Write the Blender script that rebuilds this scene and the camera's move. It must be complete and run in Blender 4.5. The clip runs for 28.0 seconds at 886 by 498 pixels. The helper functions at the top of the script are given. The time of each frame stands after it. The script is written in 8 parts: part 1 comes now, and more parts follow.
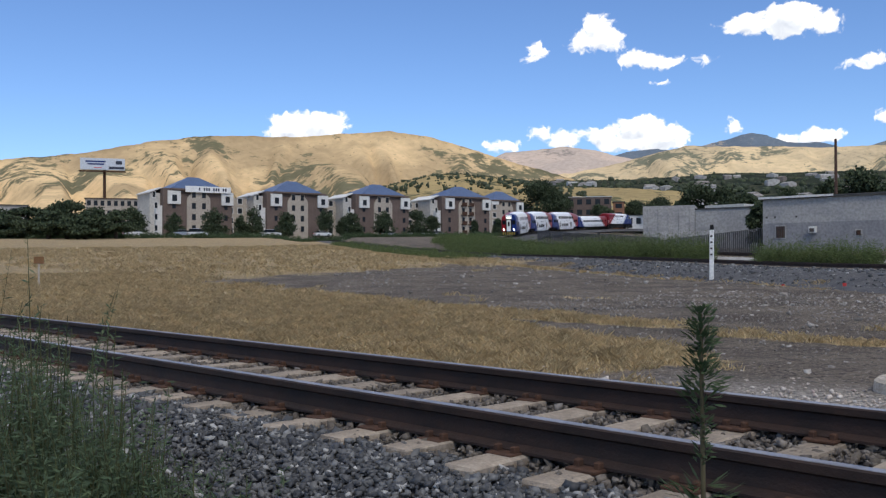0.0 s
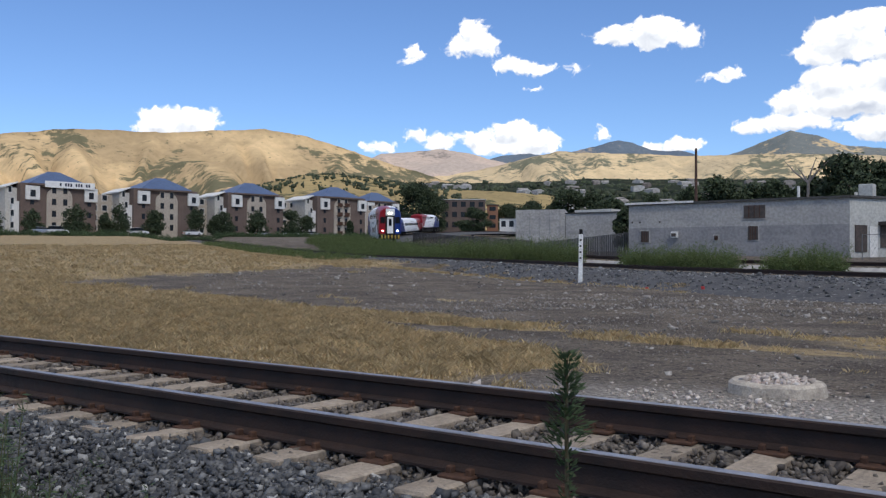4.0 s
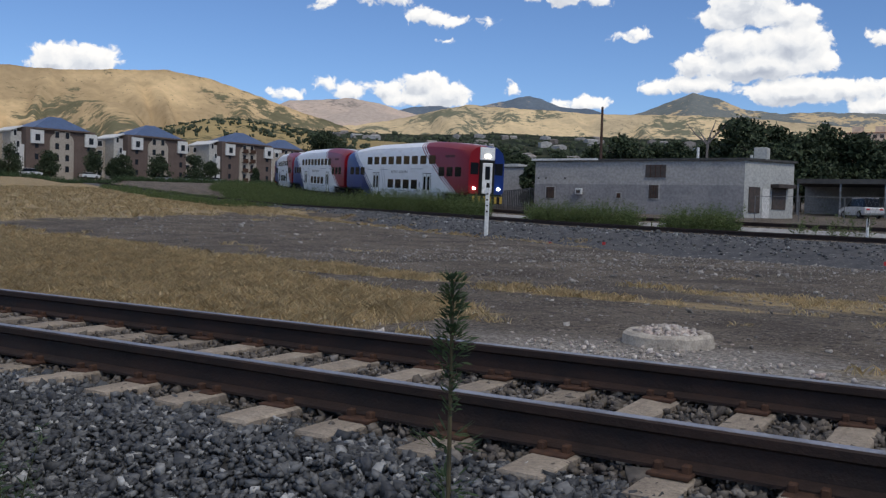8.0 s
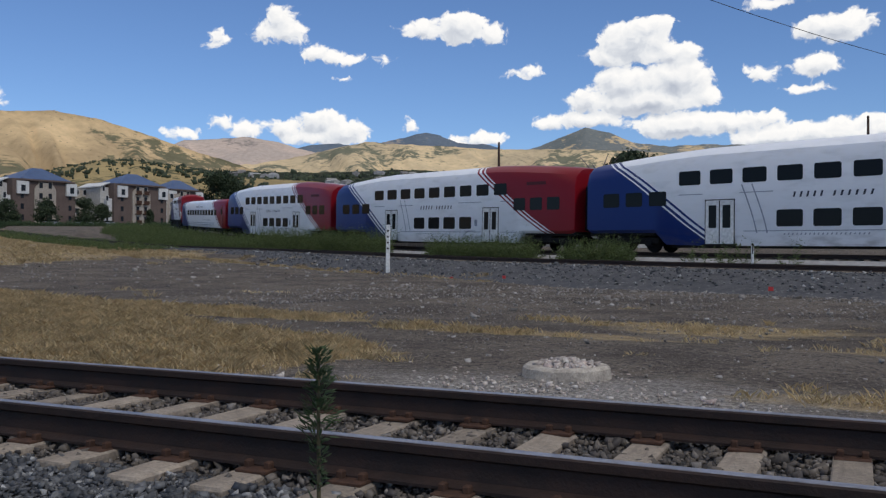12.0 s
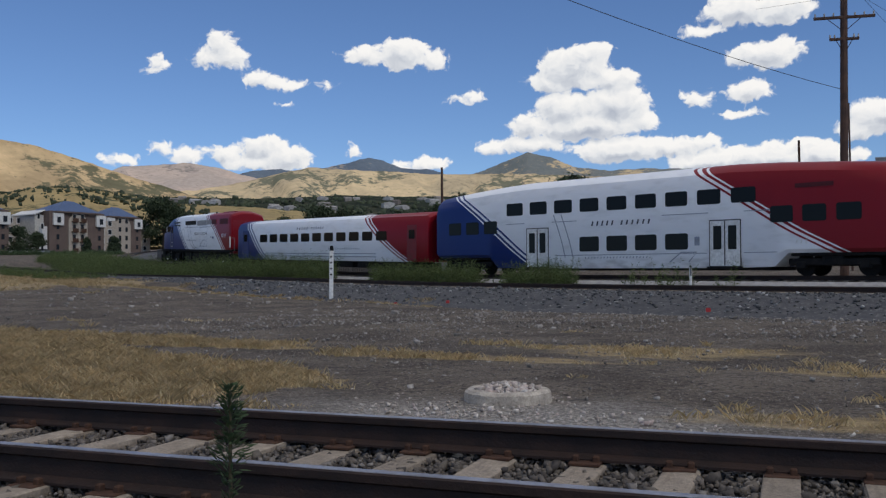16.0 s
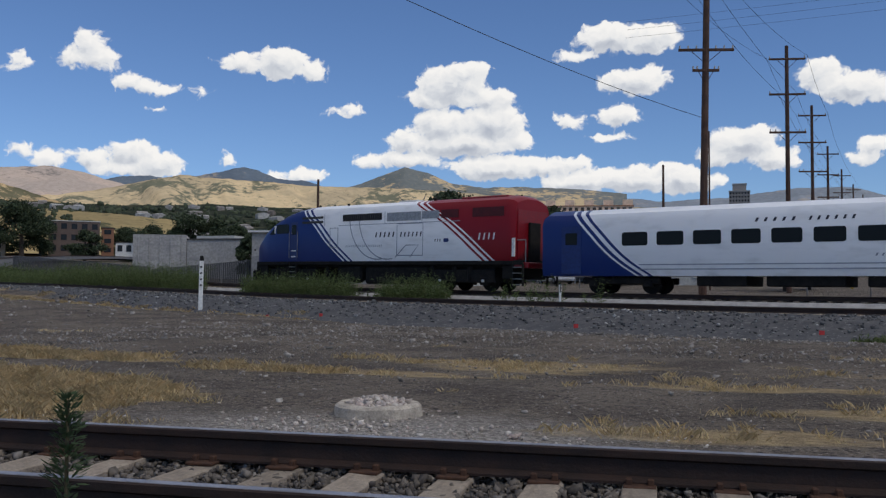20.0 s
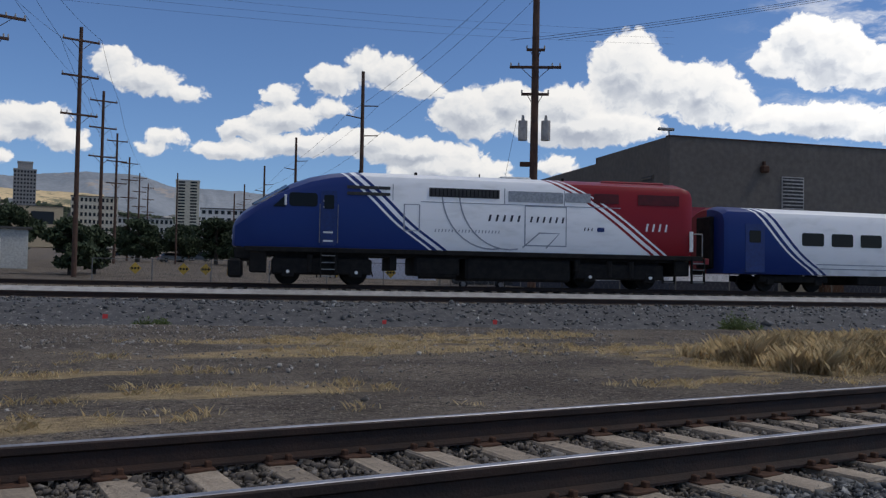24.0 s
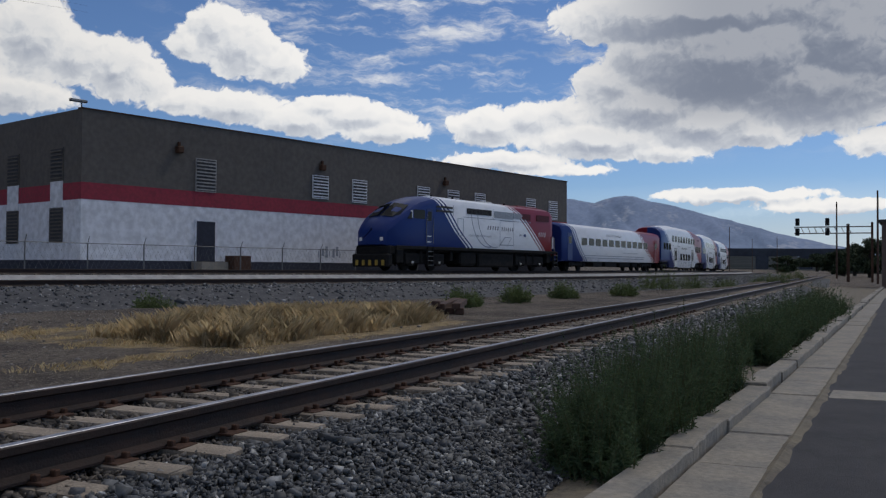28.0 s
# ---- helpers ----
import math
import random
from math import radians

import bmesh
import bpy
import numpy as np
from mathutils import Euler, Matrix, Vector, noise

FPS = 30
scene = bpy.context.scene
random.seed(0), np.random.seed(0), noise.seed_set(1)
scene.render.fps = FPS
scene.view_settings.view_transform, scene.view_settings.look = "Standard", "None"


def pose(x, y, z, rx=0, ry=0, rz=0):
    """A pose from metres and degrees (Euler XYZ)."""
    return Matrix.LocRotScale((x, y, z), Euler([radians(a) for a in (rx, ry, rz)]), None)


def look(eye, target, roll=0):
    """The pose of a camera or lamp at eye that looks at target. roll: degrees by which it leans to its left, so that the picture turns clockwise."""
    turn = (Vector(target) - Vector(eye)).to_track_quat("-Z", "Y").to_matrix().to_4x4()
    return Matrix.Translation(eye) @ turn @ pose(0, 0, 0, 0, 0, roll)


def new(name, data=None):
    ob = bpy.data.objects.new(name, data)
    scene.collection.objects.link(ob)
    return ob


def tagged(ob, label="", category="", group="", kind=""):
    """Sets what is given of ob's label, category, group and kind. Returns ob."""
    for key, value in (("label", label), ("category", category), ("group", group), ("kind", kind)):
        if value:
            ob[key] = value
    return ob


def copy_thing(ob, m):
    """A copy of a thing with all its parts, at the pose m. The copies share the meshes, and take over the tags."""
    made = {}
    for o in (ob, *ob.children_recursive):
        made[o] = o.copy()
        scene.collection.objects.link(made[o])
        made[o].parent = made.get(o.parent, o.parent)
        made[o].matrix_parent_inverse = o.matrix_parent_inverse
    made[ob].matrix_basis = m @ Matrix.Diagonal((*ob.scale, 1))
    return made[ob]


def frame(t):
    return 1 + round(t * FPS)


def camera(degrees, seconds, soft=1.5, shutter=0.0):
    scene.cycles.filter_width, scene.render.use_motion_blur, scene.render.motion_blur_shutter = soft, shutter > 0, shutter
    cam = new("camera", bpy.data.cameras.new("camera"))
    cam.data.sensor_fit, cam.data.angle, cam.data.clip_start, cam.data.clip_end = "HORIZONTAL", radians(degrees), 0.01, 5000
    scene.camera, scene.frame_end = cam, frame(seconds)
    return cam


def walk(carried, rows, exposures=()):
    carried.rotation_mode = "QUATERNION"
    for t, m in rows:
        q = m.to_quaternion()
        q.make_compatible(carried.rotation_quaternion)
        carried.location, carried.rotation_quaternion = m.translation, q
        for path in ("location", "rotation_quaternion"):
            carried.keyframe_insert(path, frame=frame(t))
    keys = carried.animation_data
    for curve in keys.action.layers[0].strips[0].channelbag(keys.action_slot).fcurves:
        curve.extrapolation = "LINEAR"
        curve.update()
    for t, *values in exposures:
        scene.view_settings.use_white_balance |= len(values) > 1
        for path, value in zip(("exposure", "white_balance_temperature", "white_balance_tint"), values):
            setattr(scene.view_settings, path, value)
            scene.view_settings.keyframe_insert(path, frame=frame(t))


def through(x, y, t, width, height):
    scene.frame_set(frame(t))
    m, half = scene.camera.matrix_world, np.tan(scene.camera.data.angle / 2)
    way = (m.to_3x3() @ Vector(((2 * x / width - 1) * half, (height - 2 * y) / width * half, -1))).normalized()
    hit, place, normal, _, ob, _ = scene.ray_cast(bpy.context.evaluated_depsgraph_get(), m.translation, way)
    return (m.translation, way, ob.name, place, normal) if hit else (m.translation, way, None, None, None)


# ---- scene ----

# ---------- camera ----------
cam = camera(52.3, 28.0, soft=1.3)
PATH = [
    (0, -0.072, 0.034, 0.838, 44.98, 0.74, -0.23),
    (0.5, -0.076, 0.036, 0.847, 43.61, 0.66, 0.26),
    (1, -0.081, 0.049, 0.859, 41.79, 0.45, 0.97),
    (1.5, -0.098, 0.047, 0.858, 40.35, 0.37, 1.63),
    (2, -0.087, 0.046, 0.863, 39.59, 0.41, 1.35),
    (2.5, -0.089, 0.039, 0.867, 38.54, 0.83, 0.77),
    (3, -0.082, 0.042, 0.872, 37.62, 0.91, 0.43),
    (3.5, -0.075, 0.045, 0.875, 37.15, 0.93, 0.17),
    (5.5, -0.062, 0.008, 0.870, 36.47, 0.32, 0.75),
    (6, -0.049, 0.005, 0.871, 35.55, 0.30, 0.86),
    (6.5, -0.039, 0.002, 0.870, 34.57, -1.02, 0.92),
    (7, -0.043, 0.002, 0.843, 33.42, -2.53, 1.60),
    (7.5, -0.039, 0.008, 0.845, 31.87, -2.20, 1.74),
    (8, -0.036, 0.008, 0.852, 31.14, -2.17, 1.67),
    (8.5, -0.035, 0.014, 0.852, 30.64, -2.11, 1.33),
    (9, -0.033, 0.012, 0.859, 30.20, -2.18, 1.45),
    (9.5, -0.024, 0.008, 0.868, 29.41, -1.99, 1.30),
    (10, -0.014, 0.002, 0.870, 27.94, -1.69, 1.14),
    (10.5, -0.015, -0.001, 0.876, 26.66, -1.40, 1.19),
    (11, -0.006, 0.003, 0.876, 26.22, -1.00, 1.04),
    (11.5, -0.007, 0.003, 0.882, 25.45, -0.31, 0.65),
    (12, -0.000, 0.013, 0.885, 24.98, 0.22, 0.10),
    (12.5, 0.007, 0.003, 0.885, 24.14, 0.07, 0.16),
    (13, 0.012, 0.002, 0.885, 23.44, 0.13, 0.10),
    (13.5, 0.014, -0.002, 0.886, 22.25, 0.12, 0.05),
    (15.5, 0.047, -0.014, 0.894, 21.34, 1.44, -0.52),
    (16, 0.051, -0.013, 0.897, 21.44, 1.78, -0.57),
    (16.5, 0.052, -0.020, 0.905, 21.41, 1.93, -0.61),
    (17, 0.054, -0.022, 0.906, 20.63, 2.15, -0.47),
    (17.5, 0.050, -0.017, 0.907, 20.16, 2.31, -0.19),
    (18, 0.057, -0.017, 0.910, 19.73, 2.46, -0.08),
    (18.5, 0.060, -0.015, 0.905, 18.80, 2.26, 0.15),
    (19, 0.069, -0.009, 0.907, 17.51, 2.27, 0.56),
    (19.5, 0.071, -0.001, 0.905, 15.75, 2.63, 0.67),
    (20, 0.065, -0.003, 0.892, 13.54, 2.65, 0.38),
    (20.5, 0.074, 0.004, 0.896, 10.80, 2.54, 0.25),
    (22.5, 0.044, -0.018, 0.913, -8.90, 3.03, 1.45),
    (23, 0.044, -0.017, 0.907, -16.70, 2.97, 1.52),
    (23.5, 0.045, -0.015, 0.906, -23.17, 2.60, 1.48),
    (24, 0.034, -0.015, 0.901, -29.69, 2.13, 0.92),
    (24.5, 0.019, -0.007, 0.900, -35.56, 1.46, 0.98),
    (25, 0.008, 0.010, 0.896, -41.66, 1.10, 0.90),
    (25.5, 0.002, 0.016, 0.893, -46.48, 1.44, 0.05),
    (26, 0.006, 0.028, 0.891, -50.39, 1.52, 0.47),
    (26.5, 0.025, 0.027, 0.891, -54.62, 1.26, 0.47),
    (27, 0.040, 0.028, 0.893, -58.36, 1.22, 0.41),
    (27.5, 0.049, 0.030, 0.890, -62.47, 1.22, 0.34),
    (28, 0.059, 0.030, 0.878, -65.68, 1.22, 0.36),
]


def turned(x, y, z, yaw, pitch, roll):
    return pose(x, y, z, 0, 0, yaw) @ pose(0, 0, 0, 90 + pitch) @ pose(0, 0, 0, 0, 0, roll)


walk(cam, [(row[0], turned(*row[1:])) for row in PATH],
     exposures=[(0, 0.50), (6, 0.42), (7, 0.18), (8, 0.13), (11, 0.11), (17, -0.02), (24, -0.08), (26, -0.28), (28, -0.36)])

# ---------- sky, clouds and sun ----------
SUN_BEARING, SUN_HEIGHT = 118.0, 50.0
SUN_POWER, SKY_POWER = 1.2, 0.10


def node(tree, kind, ins=(), **settings):
    n = tree.nodes.new(kind)
    for key, value in settings.items():
        if key == "operation":
            n.operation = value
        elif key == "data_type":
            n.data_type = value
        elif key == "blend_type":
            n.blend_type = value
        elif key == "interpolation_type":
            n.interpolation_type = value
    for slot, value in (ins.items() if isinstance(ins, dict) else enumerate(ins)):
        if value is None:
            continue
        if isinstance(value, bpy.types.NodeSocket):
            tree.links.new(value, n.inputs[slot])
        else:
            n.inputs[slot].default_value = value
    return n


def maths(tree, op, a, b=None, c=None):
    return node(tree, "ShaderNodeMath", (a, b, c), operation=op).outputs[0]


def vmath(tree, op, a, b=None, c=None):
    n = node(tree, "ShaderNodeVectorMath", (a, b, c), operation=op)
    return n.outputs["Value"] if op in ("LENGTH", "DOT_PRODUCT") else n.outputs[0]


def mapped(tree, value, lo, hi, to_lo=0.0, to_hi=1.0, smooth=True):
    n = node(tree, "ShaderNodeMapRange", (value, lo, hi, to_lo, to_hi))
    n.interpolation_type = "SMOOTHSTEP" if smooth else "LINEAR"
    return n.outputs[0]


def mixed(tree, fac, a, b, how="MIX"):
    n = node(tree, "ShaderNodeMix", data_type="RGBA", blend_type=how)
    for slot, value in ((0, fac), (6, a), (7, b)):
        if isinstance(value, bpy.types.NodeSocket):
            tree.links.new(value, n.inputs[slot])
        else:
            n.inputs[slot].default_value = value
    return n.outputs[2]


# bearing, height, half width and half height of each puff of the cumulus, in degrees
CLOUDS = []
CLOUDS += [(-39.0, 13.1, 0.6, 0.47), (-39.3, 12.6, 0.6, 0.36), (-35.2, 14.3, 0.9, 0.72), (-36.1, 13.5, 1.1, 0.61), (-34.6, 13.5, 0.9, 0.54), (-33.0, 12.4, 0.9, 0.5), (-31.9, 12.2, 1.0, 0.39), (-30.7, 12.0, 0.8, 0.29), (-31.2, 10.8, 0.4, 0.15), (-54.6, 8.4, 1.4, 0.72), (-52.6, 8.5, 1.6, 0.72), (-55.3, 8.0, 0.6, 0.36), (-51.2, 8.3, 0.6, 0.32), (-41.2, 7.3, 0.9, 0.32), (-38.6, 8.0, 0.6, 0.36), (-37.1, 7.6, 1.0, 0.47), (-34.9, 7.7, 1.2, 0.61), (-32.6, 8.2, 1.4, 0.86), (-31.2, 7.6, 1.7, 0.72), (-33.3, 7.2, 1.8, 0.43), (-27.1, 8.1, 0.5, 0.39), (-22.4, 7.2, 1.4, 0.43), (-24.0, 7.0, 0.7, 0.25)]
CLOUDS += [(-28.9, 12.0, 0.4, 0.22), (-26.3, 13.9, 1.4, 0.57), (-23.8, 14.0, 1.6, 1.0), (-21.8, 13.6, 0.9, 0.65), (-19.3, 11.4, 0.7, 0.36), (-20.4, 11.2, 0.6, 0.18), (-13.1, 12.9, 2.2, 1.29), (-14.6, 12.1, 1.5, 0.61), (-10.7, 12.1, 1.5, 0.72), (-12.1, 13.8, 1.4, 0.65), (-13.6, 10.4, 2.0, 1.0), (-10.4, 10.5, 2.2, 1.15), (-15.8, 9.5, 1.5, 0.72), (-8.7, 9.5, 1.0, 0.65), (-12.2, 9.3, 3.4, 0.93), (-18.0, 8.1, 1.3, 0.43), (-15.6, 8.3, 2.2, 0.54), (-10.1, 7.8, 3.2, 0.79), (-7.1, 7.8, 1.8, 0.57), (-3.0, 15.6, 2.3, 0.86), (-0.4, 15.5, 1.8, 0.86), (-5.0, 14.6, 1.4, 0.32), (-1.3, 13.0, 2.1, 0.86)]
CLOUDS += [(-2.7, 13.0, 0.9, 0.5), (-5.5, 10.7, 1.0, 0.47), (-2.5, 10.9, 1.4, 0.61), (-3.2, 9.6, 1.1, 0.25), (-5.1, 8.0, 0.8, 0.43), (-4.7, 6.9, 2.9, 0.72), (-1.5, 7.0, 2.9, 0.79), (1.3, 6.9, 2.5, 0.79), (-0.2, 7.6, 1.4, 0.32), (5.0, 9.0, 2.2, 1.08), (3.6, 8.2, 1.3, 0.57), (6.6, 8.0, 1.6, 0.72), (9.3, 12.8, 1.2, 0.93), (11.1, 11.9, 2.0, 0.93), (13.4, 11.3, 1.4, 0.5), (12.4, 8.6, 1.3, 0.5), (11.4, 7.9, 1.0, 0.43), (19.3, 11.4, 1.0, 0.72), (22.6, 12.6, 1.8, 1.0), (24.6, 13.4, 1.3, 1.0), (26.3, 13.0, 1.7, 1.08), (28.3, 12.2, 1.4, 0.72), (17.1, 9.3, 1.7, 0.79)]
CLOUDS += [(19.6, 10.0, 2.3, 0.9), (22.5, 10.8, 1.4, 0.5), (16.4, 7.9, 2.5, 0.65), (20.7, 8.4, 3.6, 0.72), (24.3, 8.7, 3.6, 0.86), (27.8, 8.2, 3.9, 0.79), (31.4, 10.7, 2.6, 1.59), (33.7, 11.2, 2.2, 1.4), (37.4, 10.8, 2.2, 1.59), (41.2, 13.1, 2.3, 2.24), (43.4, 12.2, 2.0, 1.59), (45.8, 11.7, 2.1, 1.77), (47.7, 11.0, 1.0, 1.03), (38.5, 9.8, 4.8, 1.12), (29.6, 7.2, 3.4, 1.31), (32.0, 7.0, 1.7, 0.75), (36.8, 7.5, 1.1, 0.51), (51.4, 14.3, 1.8, 1.49), (53.0, 13.4, 2.2, 1.77), (55.2, 12.5, 1.7, 1.03), (50.0, 13.4, 1.3, 0.84), (49.5, 10.1, 1.5, 0.75), (52.7, 9.8, 3.1, 0.93)]
CLOUDS += [(56.6, 9.2, 3.1, 0.84), (60.2, 9.5, 3.1, 0.79), (61.9, 8.6, 2.8, 0.65), (58.1, 10.1, 2.2, 0.51), (68.7, 8.9, 2.6, 1.12), (71.2, 9.4, 2.2, 0.93), (73.4, 9.8, 1.4, 0.75), (75.5, 8.0, 4.6, 1.12), (79.3, 7.3, 2.4, 0.65), (69.8, 6.8, 3.8, 0.51), (73.4, 6.2, 2.8, 0.28), (76.3, 11.4, 2.2, 1.59), (77.9, 13.1, 2.2, 1.87), (82.0, 8.8, 4.6, 1.31), (78.6, 10.0, 4.0, 1.68), (84.6, 8.3, 3.0, 0.93), (83.6, 12.8, 7.5, 3.27), (88.3, 10.8, 5.6, 2.8), (82.0, 15.3, 9.5, 1.87), (89.9, 13.5, 4.4, 4.2), (83.6, 4.5, 4.8, 0.37), (89.2, 3.8, 4.0, 0.42), (91.2, 7.4, 1.6, 0.65)]


def build_world():
    world = bpy.data.worlds.new("sky")
    scene.world = world
    world.use_nodes = True
    tree = world.node_tree
    tree.nodes.clear()
    sky = tree.nodes.new("ShaderNodeTexSky")
    sky.sky_type, sky.sun_disc = "NISHITA", False
    sky.sun_elevation, sky.sun_rotation = radians(SUN_HEIGHT), radians(SUN_BEARING)
    sky.altitude, sky.air_density, sky.dust_density, sky.ozone_density = 1300, 1.0, 0.6, 2.0
    way = tree.nodes.new("ShaderNodeTexCoord").outputs["Generated"]
    xyz = node(tree, "ShaderNodeSeparateXYZ", (way,)).outputs
    bearing = maths(tree, "MULTIPLY", maths(tree, "ARCTAN2", xyz[0], xyz[1]), 180 / math.pi)
    height = maths(tree, "MULTIPLY", maths(tree, "ARCSINE", xyz[2]), 180 / math.pi)
    flat = node(tree, "ShaderNodeCombineXYZ", (bearing, height, 0.0)).outputs[0]

    def field(place):
        """Degrees outside (or, negative, inside) the union of the puffs."""
        total = None
        for b, e, a, h in CLOUDS:
            r = math.sqrt(a * h)
            off = vmath(tree, "MULTIPLY_ADD", place, (r / a, r / h, 0), (-b * r / a, -e * r / h, 0))
            d = maths(tree, "SUBTRACT", vmath(tree, "LENGTH", off), r)
            total = d if total is None else maths(tree, "SMOOTH_MIN", total, d, 0.7)
        return total

    big = node(tree, "ShaderNodeTexNoise", {"Vector": flat, "Scale": 0.8, "Detail": 3.0})
    here = vmath(tree, "ADD", flat, vmath(tree, "MULTIPLY_ADD", big.outputs["Color"], (1.3, 0.9, 0), (-0.65, -0.45, 0)))

    def heads(place):
        """Rounded heads of cloud at three sizes."""
        total = None
        for scale, amount in ((0.75, 0.42), (1.7, 0.36), (4.2, 0.17)):
            v = tree.nodes.new("ShaderNodeTexVoronoi")
            v.feature = "SMOOTH_F1"
            v.inputs["Smoothness"].default_value = 0.35
            v.inputs["Scale"].default_value = scale
            tree.links.new(vmath(tree, "MULTIPLY", place, (1, 1.25, 1)), v.inputs["Vector"])
            d = maths(tree, "MULTIPLY_ADD", v.outputs["Distance"], amount, -0.36 * amount)
            total = d if total is None else maths(tree, "ADD", total, d)
        return total

    def wool(place, scale, detail, amount):
        n = node(tree, "ShaderNodeTexNoise", {"Vector": place, "Scale": scale, "Detail": detail, "Roughness": 0.6}).outputs["Fac"]
        return maths(tree, "MULTIPLY_ADD", n, amount, -0.5 * amount)
    above = vmath(tree, "ADD", here, (0.22, 0.42, 0))
    near = maths(tree, "ADD", maths(tree, "ADD", field(here), heads(here)), wool(here, 2.4, 6.0, 0.7))
    near_up = maths(tree, "ADD", maths(tree, "ADD", field(above), heads(above)), wool(above, 1.2, 3.0, 0.4))
    near = maths(tree, "SUBTRACT", near, mapped(tree, bearing, 24.0, 42.0, 0.0, 0.20))
    cover = mapped(tree, near, -0.04, 0.30, 1.0, 0.0)
    # broken cloud over the rest of the sky
    roof = node(tree, "ShaderNodeTexNoise", {"Vector": vmath(tree, "MULTIPLY", flat, (1, 2.0, 1)), "Scale": 0.06, "Detail": 5.0})
    high = maths(tree, "MULTIPLY", mapped(tree, roof.outputs["Fac"], 0.42, 0.6), mapped(tree, height, 21.0, 30.0))
    # thin streaked cloud over the south-east
    veil = node(tree, "ShaderNodeTexNoise", {"Vector": vmath(tree, "MULTIPLY", here, (0.35, 1.4, 1)), "Scale": 0.5, "Detail": 7.0, "Roughness": 0.65})
    veil = maths(tree, "MULTIPLY", mapped(tree, veil.outputs["Fac"], 0.46, 0.72, 0, 0.8), maths(tree, "MULTIPLY", mapped(tree, bearing, 46.0, 56.0), mapped(tree, height, 6.0, 11.0)))
    low = maths(tree, "MULTIPLY", mapped(tree, height, 1.0, 6.0, 0.55, 0.0), mapped(tree, bearing, 60.0, 90.0))
    cover = maths(tree, "MAXIMUM", maths(tree, "MAXIMUM", cover, high), maths(tree, "MAXIMUM", veil, low))
    # lit heads, grey hollows and bases
    lit = mapped(tree, maths(tree, "SUBTRACT", near_up, near), -0.75, 0.66, 0, 1, False)
    lit = maths(tree, "MULTIPLY_ADD", mapped(tree, near, -1.6, 0.2), 0.34, maths(tree, "MULTIPLY", lit, 0.78))
    dark = maths(tree, "MULTIPLY", mapped(tree, bearing, 70.0, 83.0), mapped(tree, height, 6.5, 11.0))
    grey = mixed(tree, mapped(tree, lit, 0.12, 0.60, 0, 1, False), (0.42, 0.46, 0.545, 1), (0.70, 0.725, 0.765, 1))
    grey = mixed(tree, mapped(tree, lit, 0.52, 0.98, 0, 1, False), grey, (0.94, 0.925, 0.905, 1))
    grey = mixed(tree, maths(tree, "MULTIPLY", dark, mapped(tree, lit, 0.2, 0.8, 0.97, 0.72)), grey, (0.20, 0.23, 0.30, 1))
    # cloud towards the sun is lit through
    sunward = mapped(tree, bearing, 30.0, 62.0, 1.0, 1.22)
    grey = vmath(tree, "MULTIPLY", grey, node(tree, "ShaderNodeCombineXYZ", (sunward, sunward, sunward)).outputs[0])
    blue = node(tree, "ShaderNodeVectorMath", (sky.outputs[0], (SKY_POWER * 0.68, SKY_POWER * 0.83, SKY_POWER * 1.06)), operation="MULTIPLY").outputs[0]
    col = mixed(tree, cover, blue, grey)
    ground = node(tree, "ShaderNodeBackground", {"Color": col, "Strength": 1.0})
    out = tree.nodes.new("ShaderNodeOutputWorld")
    tree.links.new(ground.outputs[0], out.inputs[0])


build_world()
sun = new("sun", bpy.data.lights.new("sun", "SUN"))
sun.data.energy, sun.data.angle, sun.data.color = SUN_POWER, radians(9), (1.0, 0.95, 0.87)
_b, _e = radians(SUN_BEARING), radians(SUN_HEIGHT)
sun.matrix_world = look((0, 0, 60), Vector((0, 0, 60)) - Vector((math.sin(_b) * math.cos(_e), math.cos(_b) * math.cos(_e), math.sin(_e))))

# ---------- materials ----------


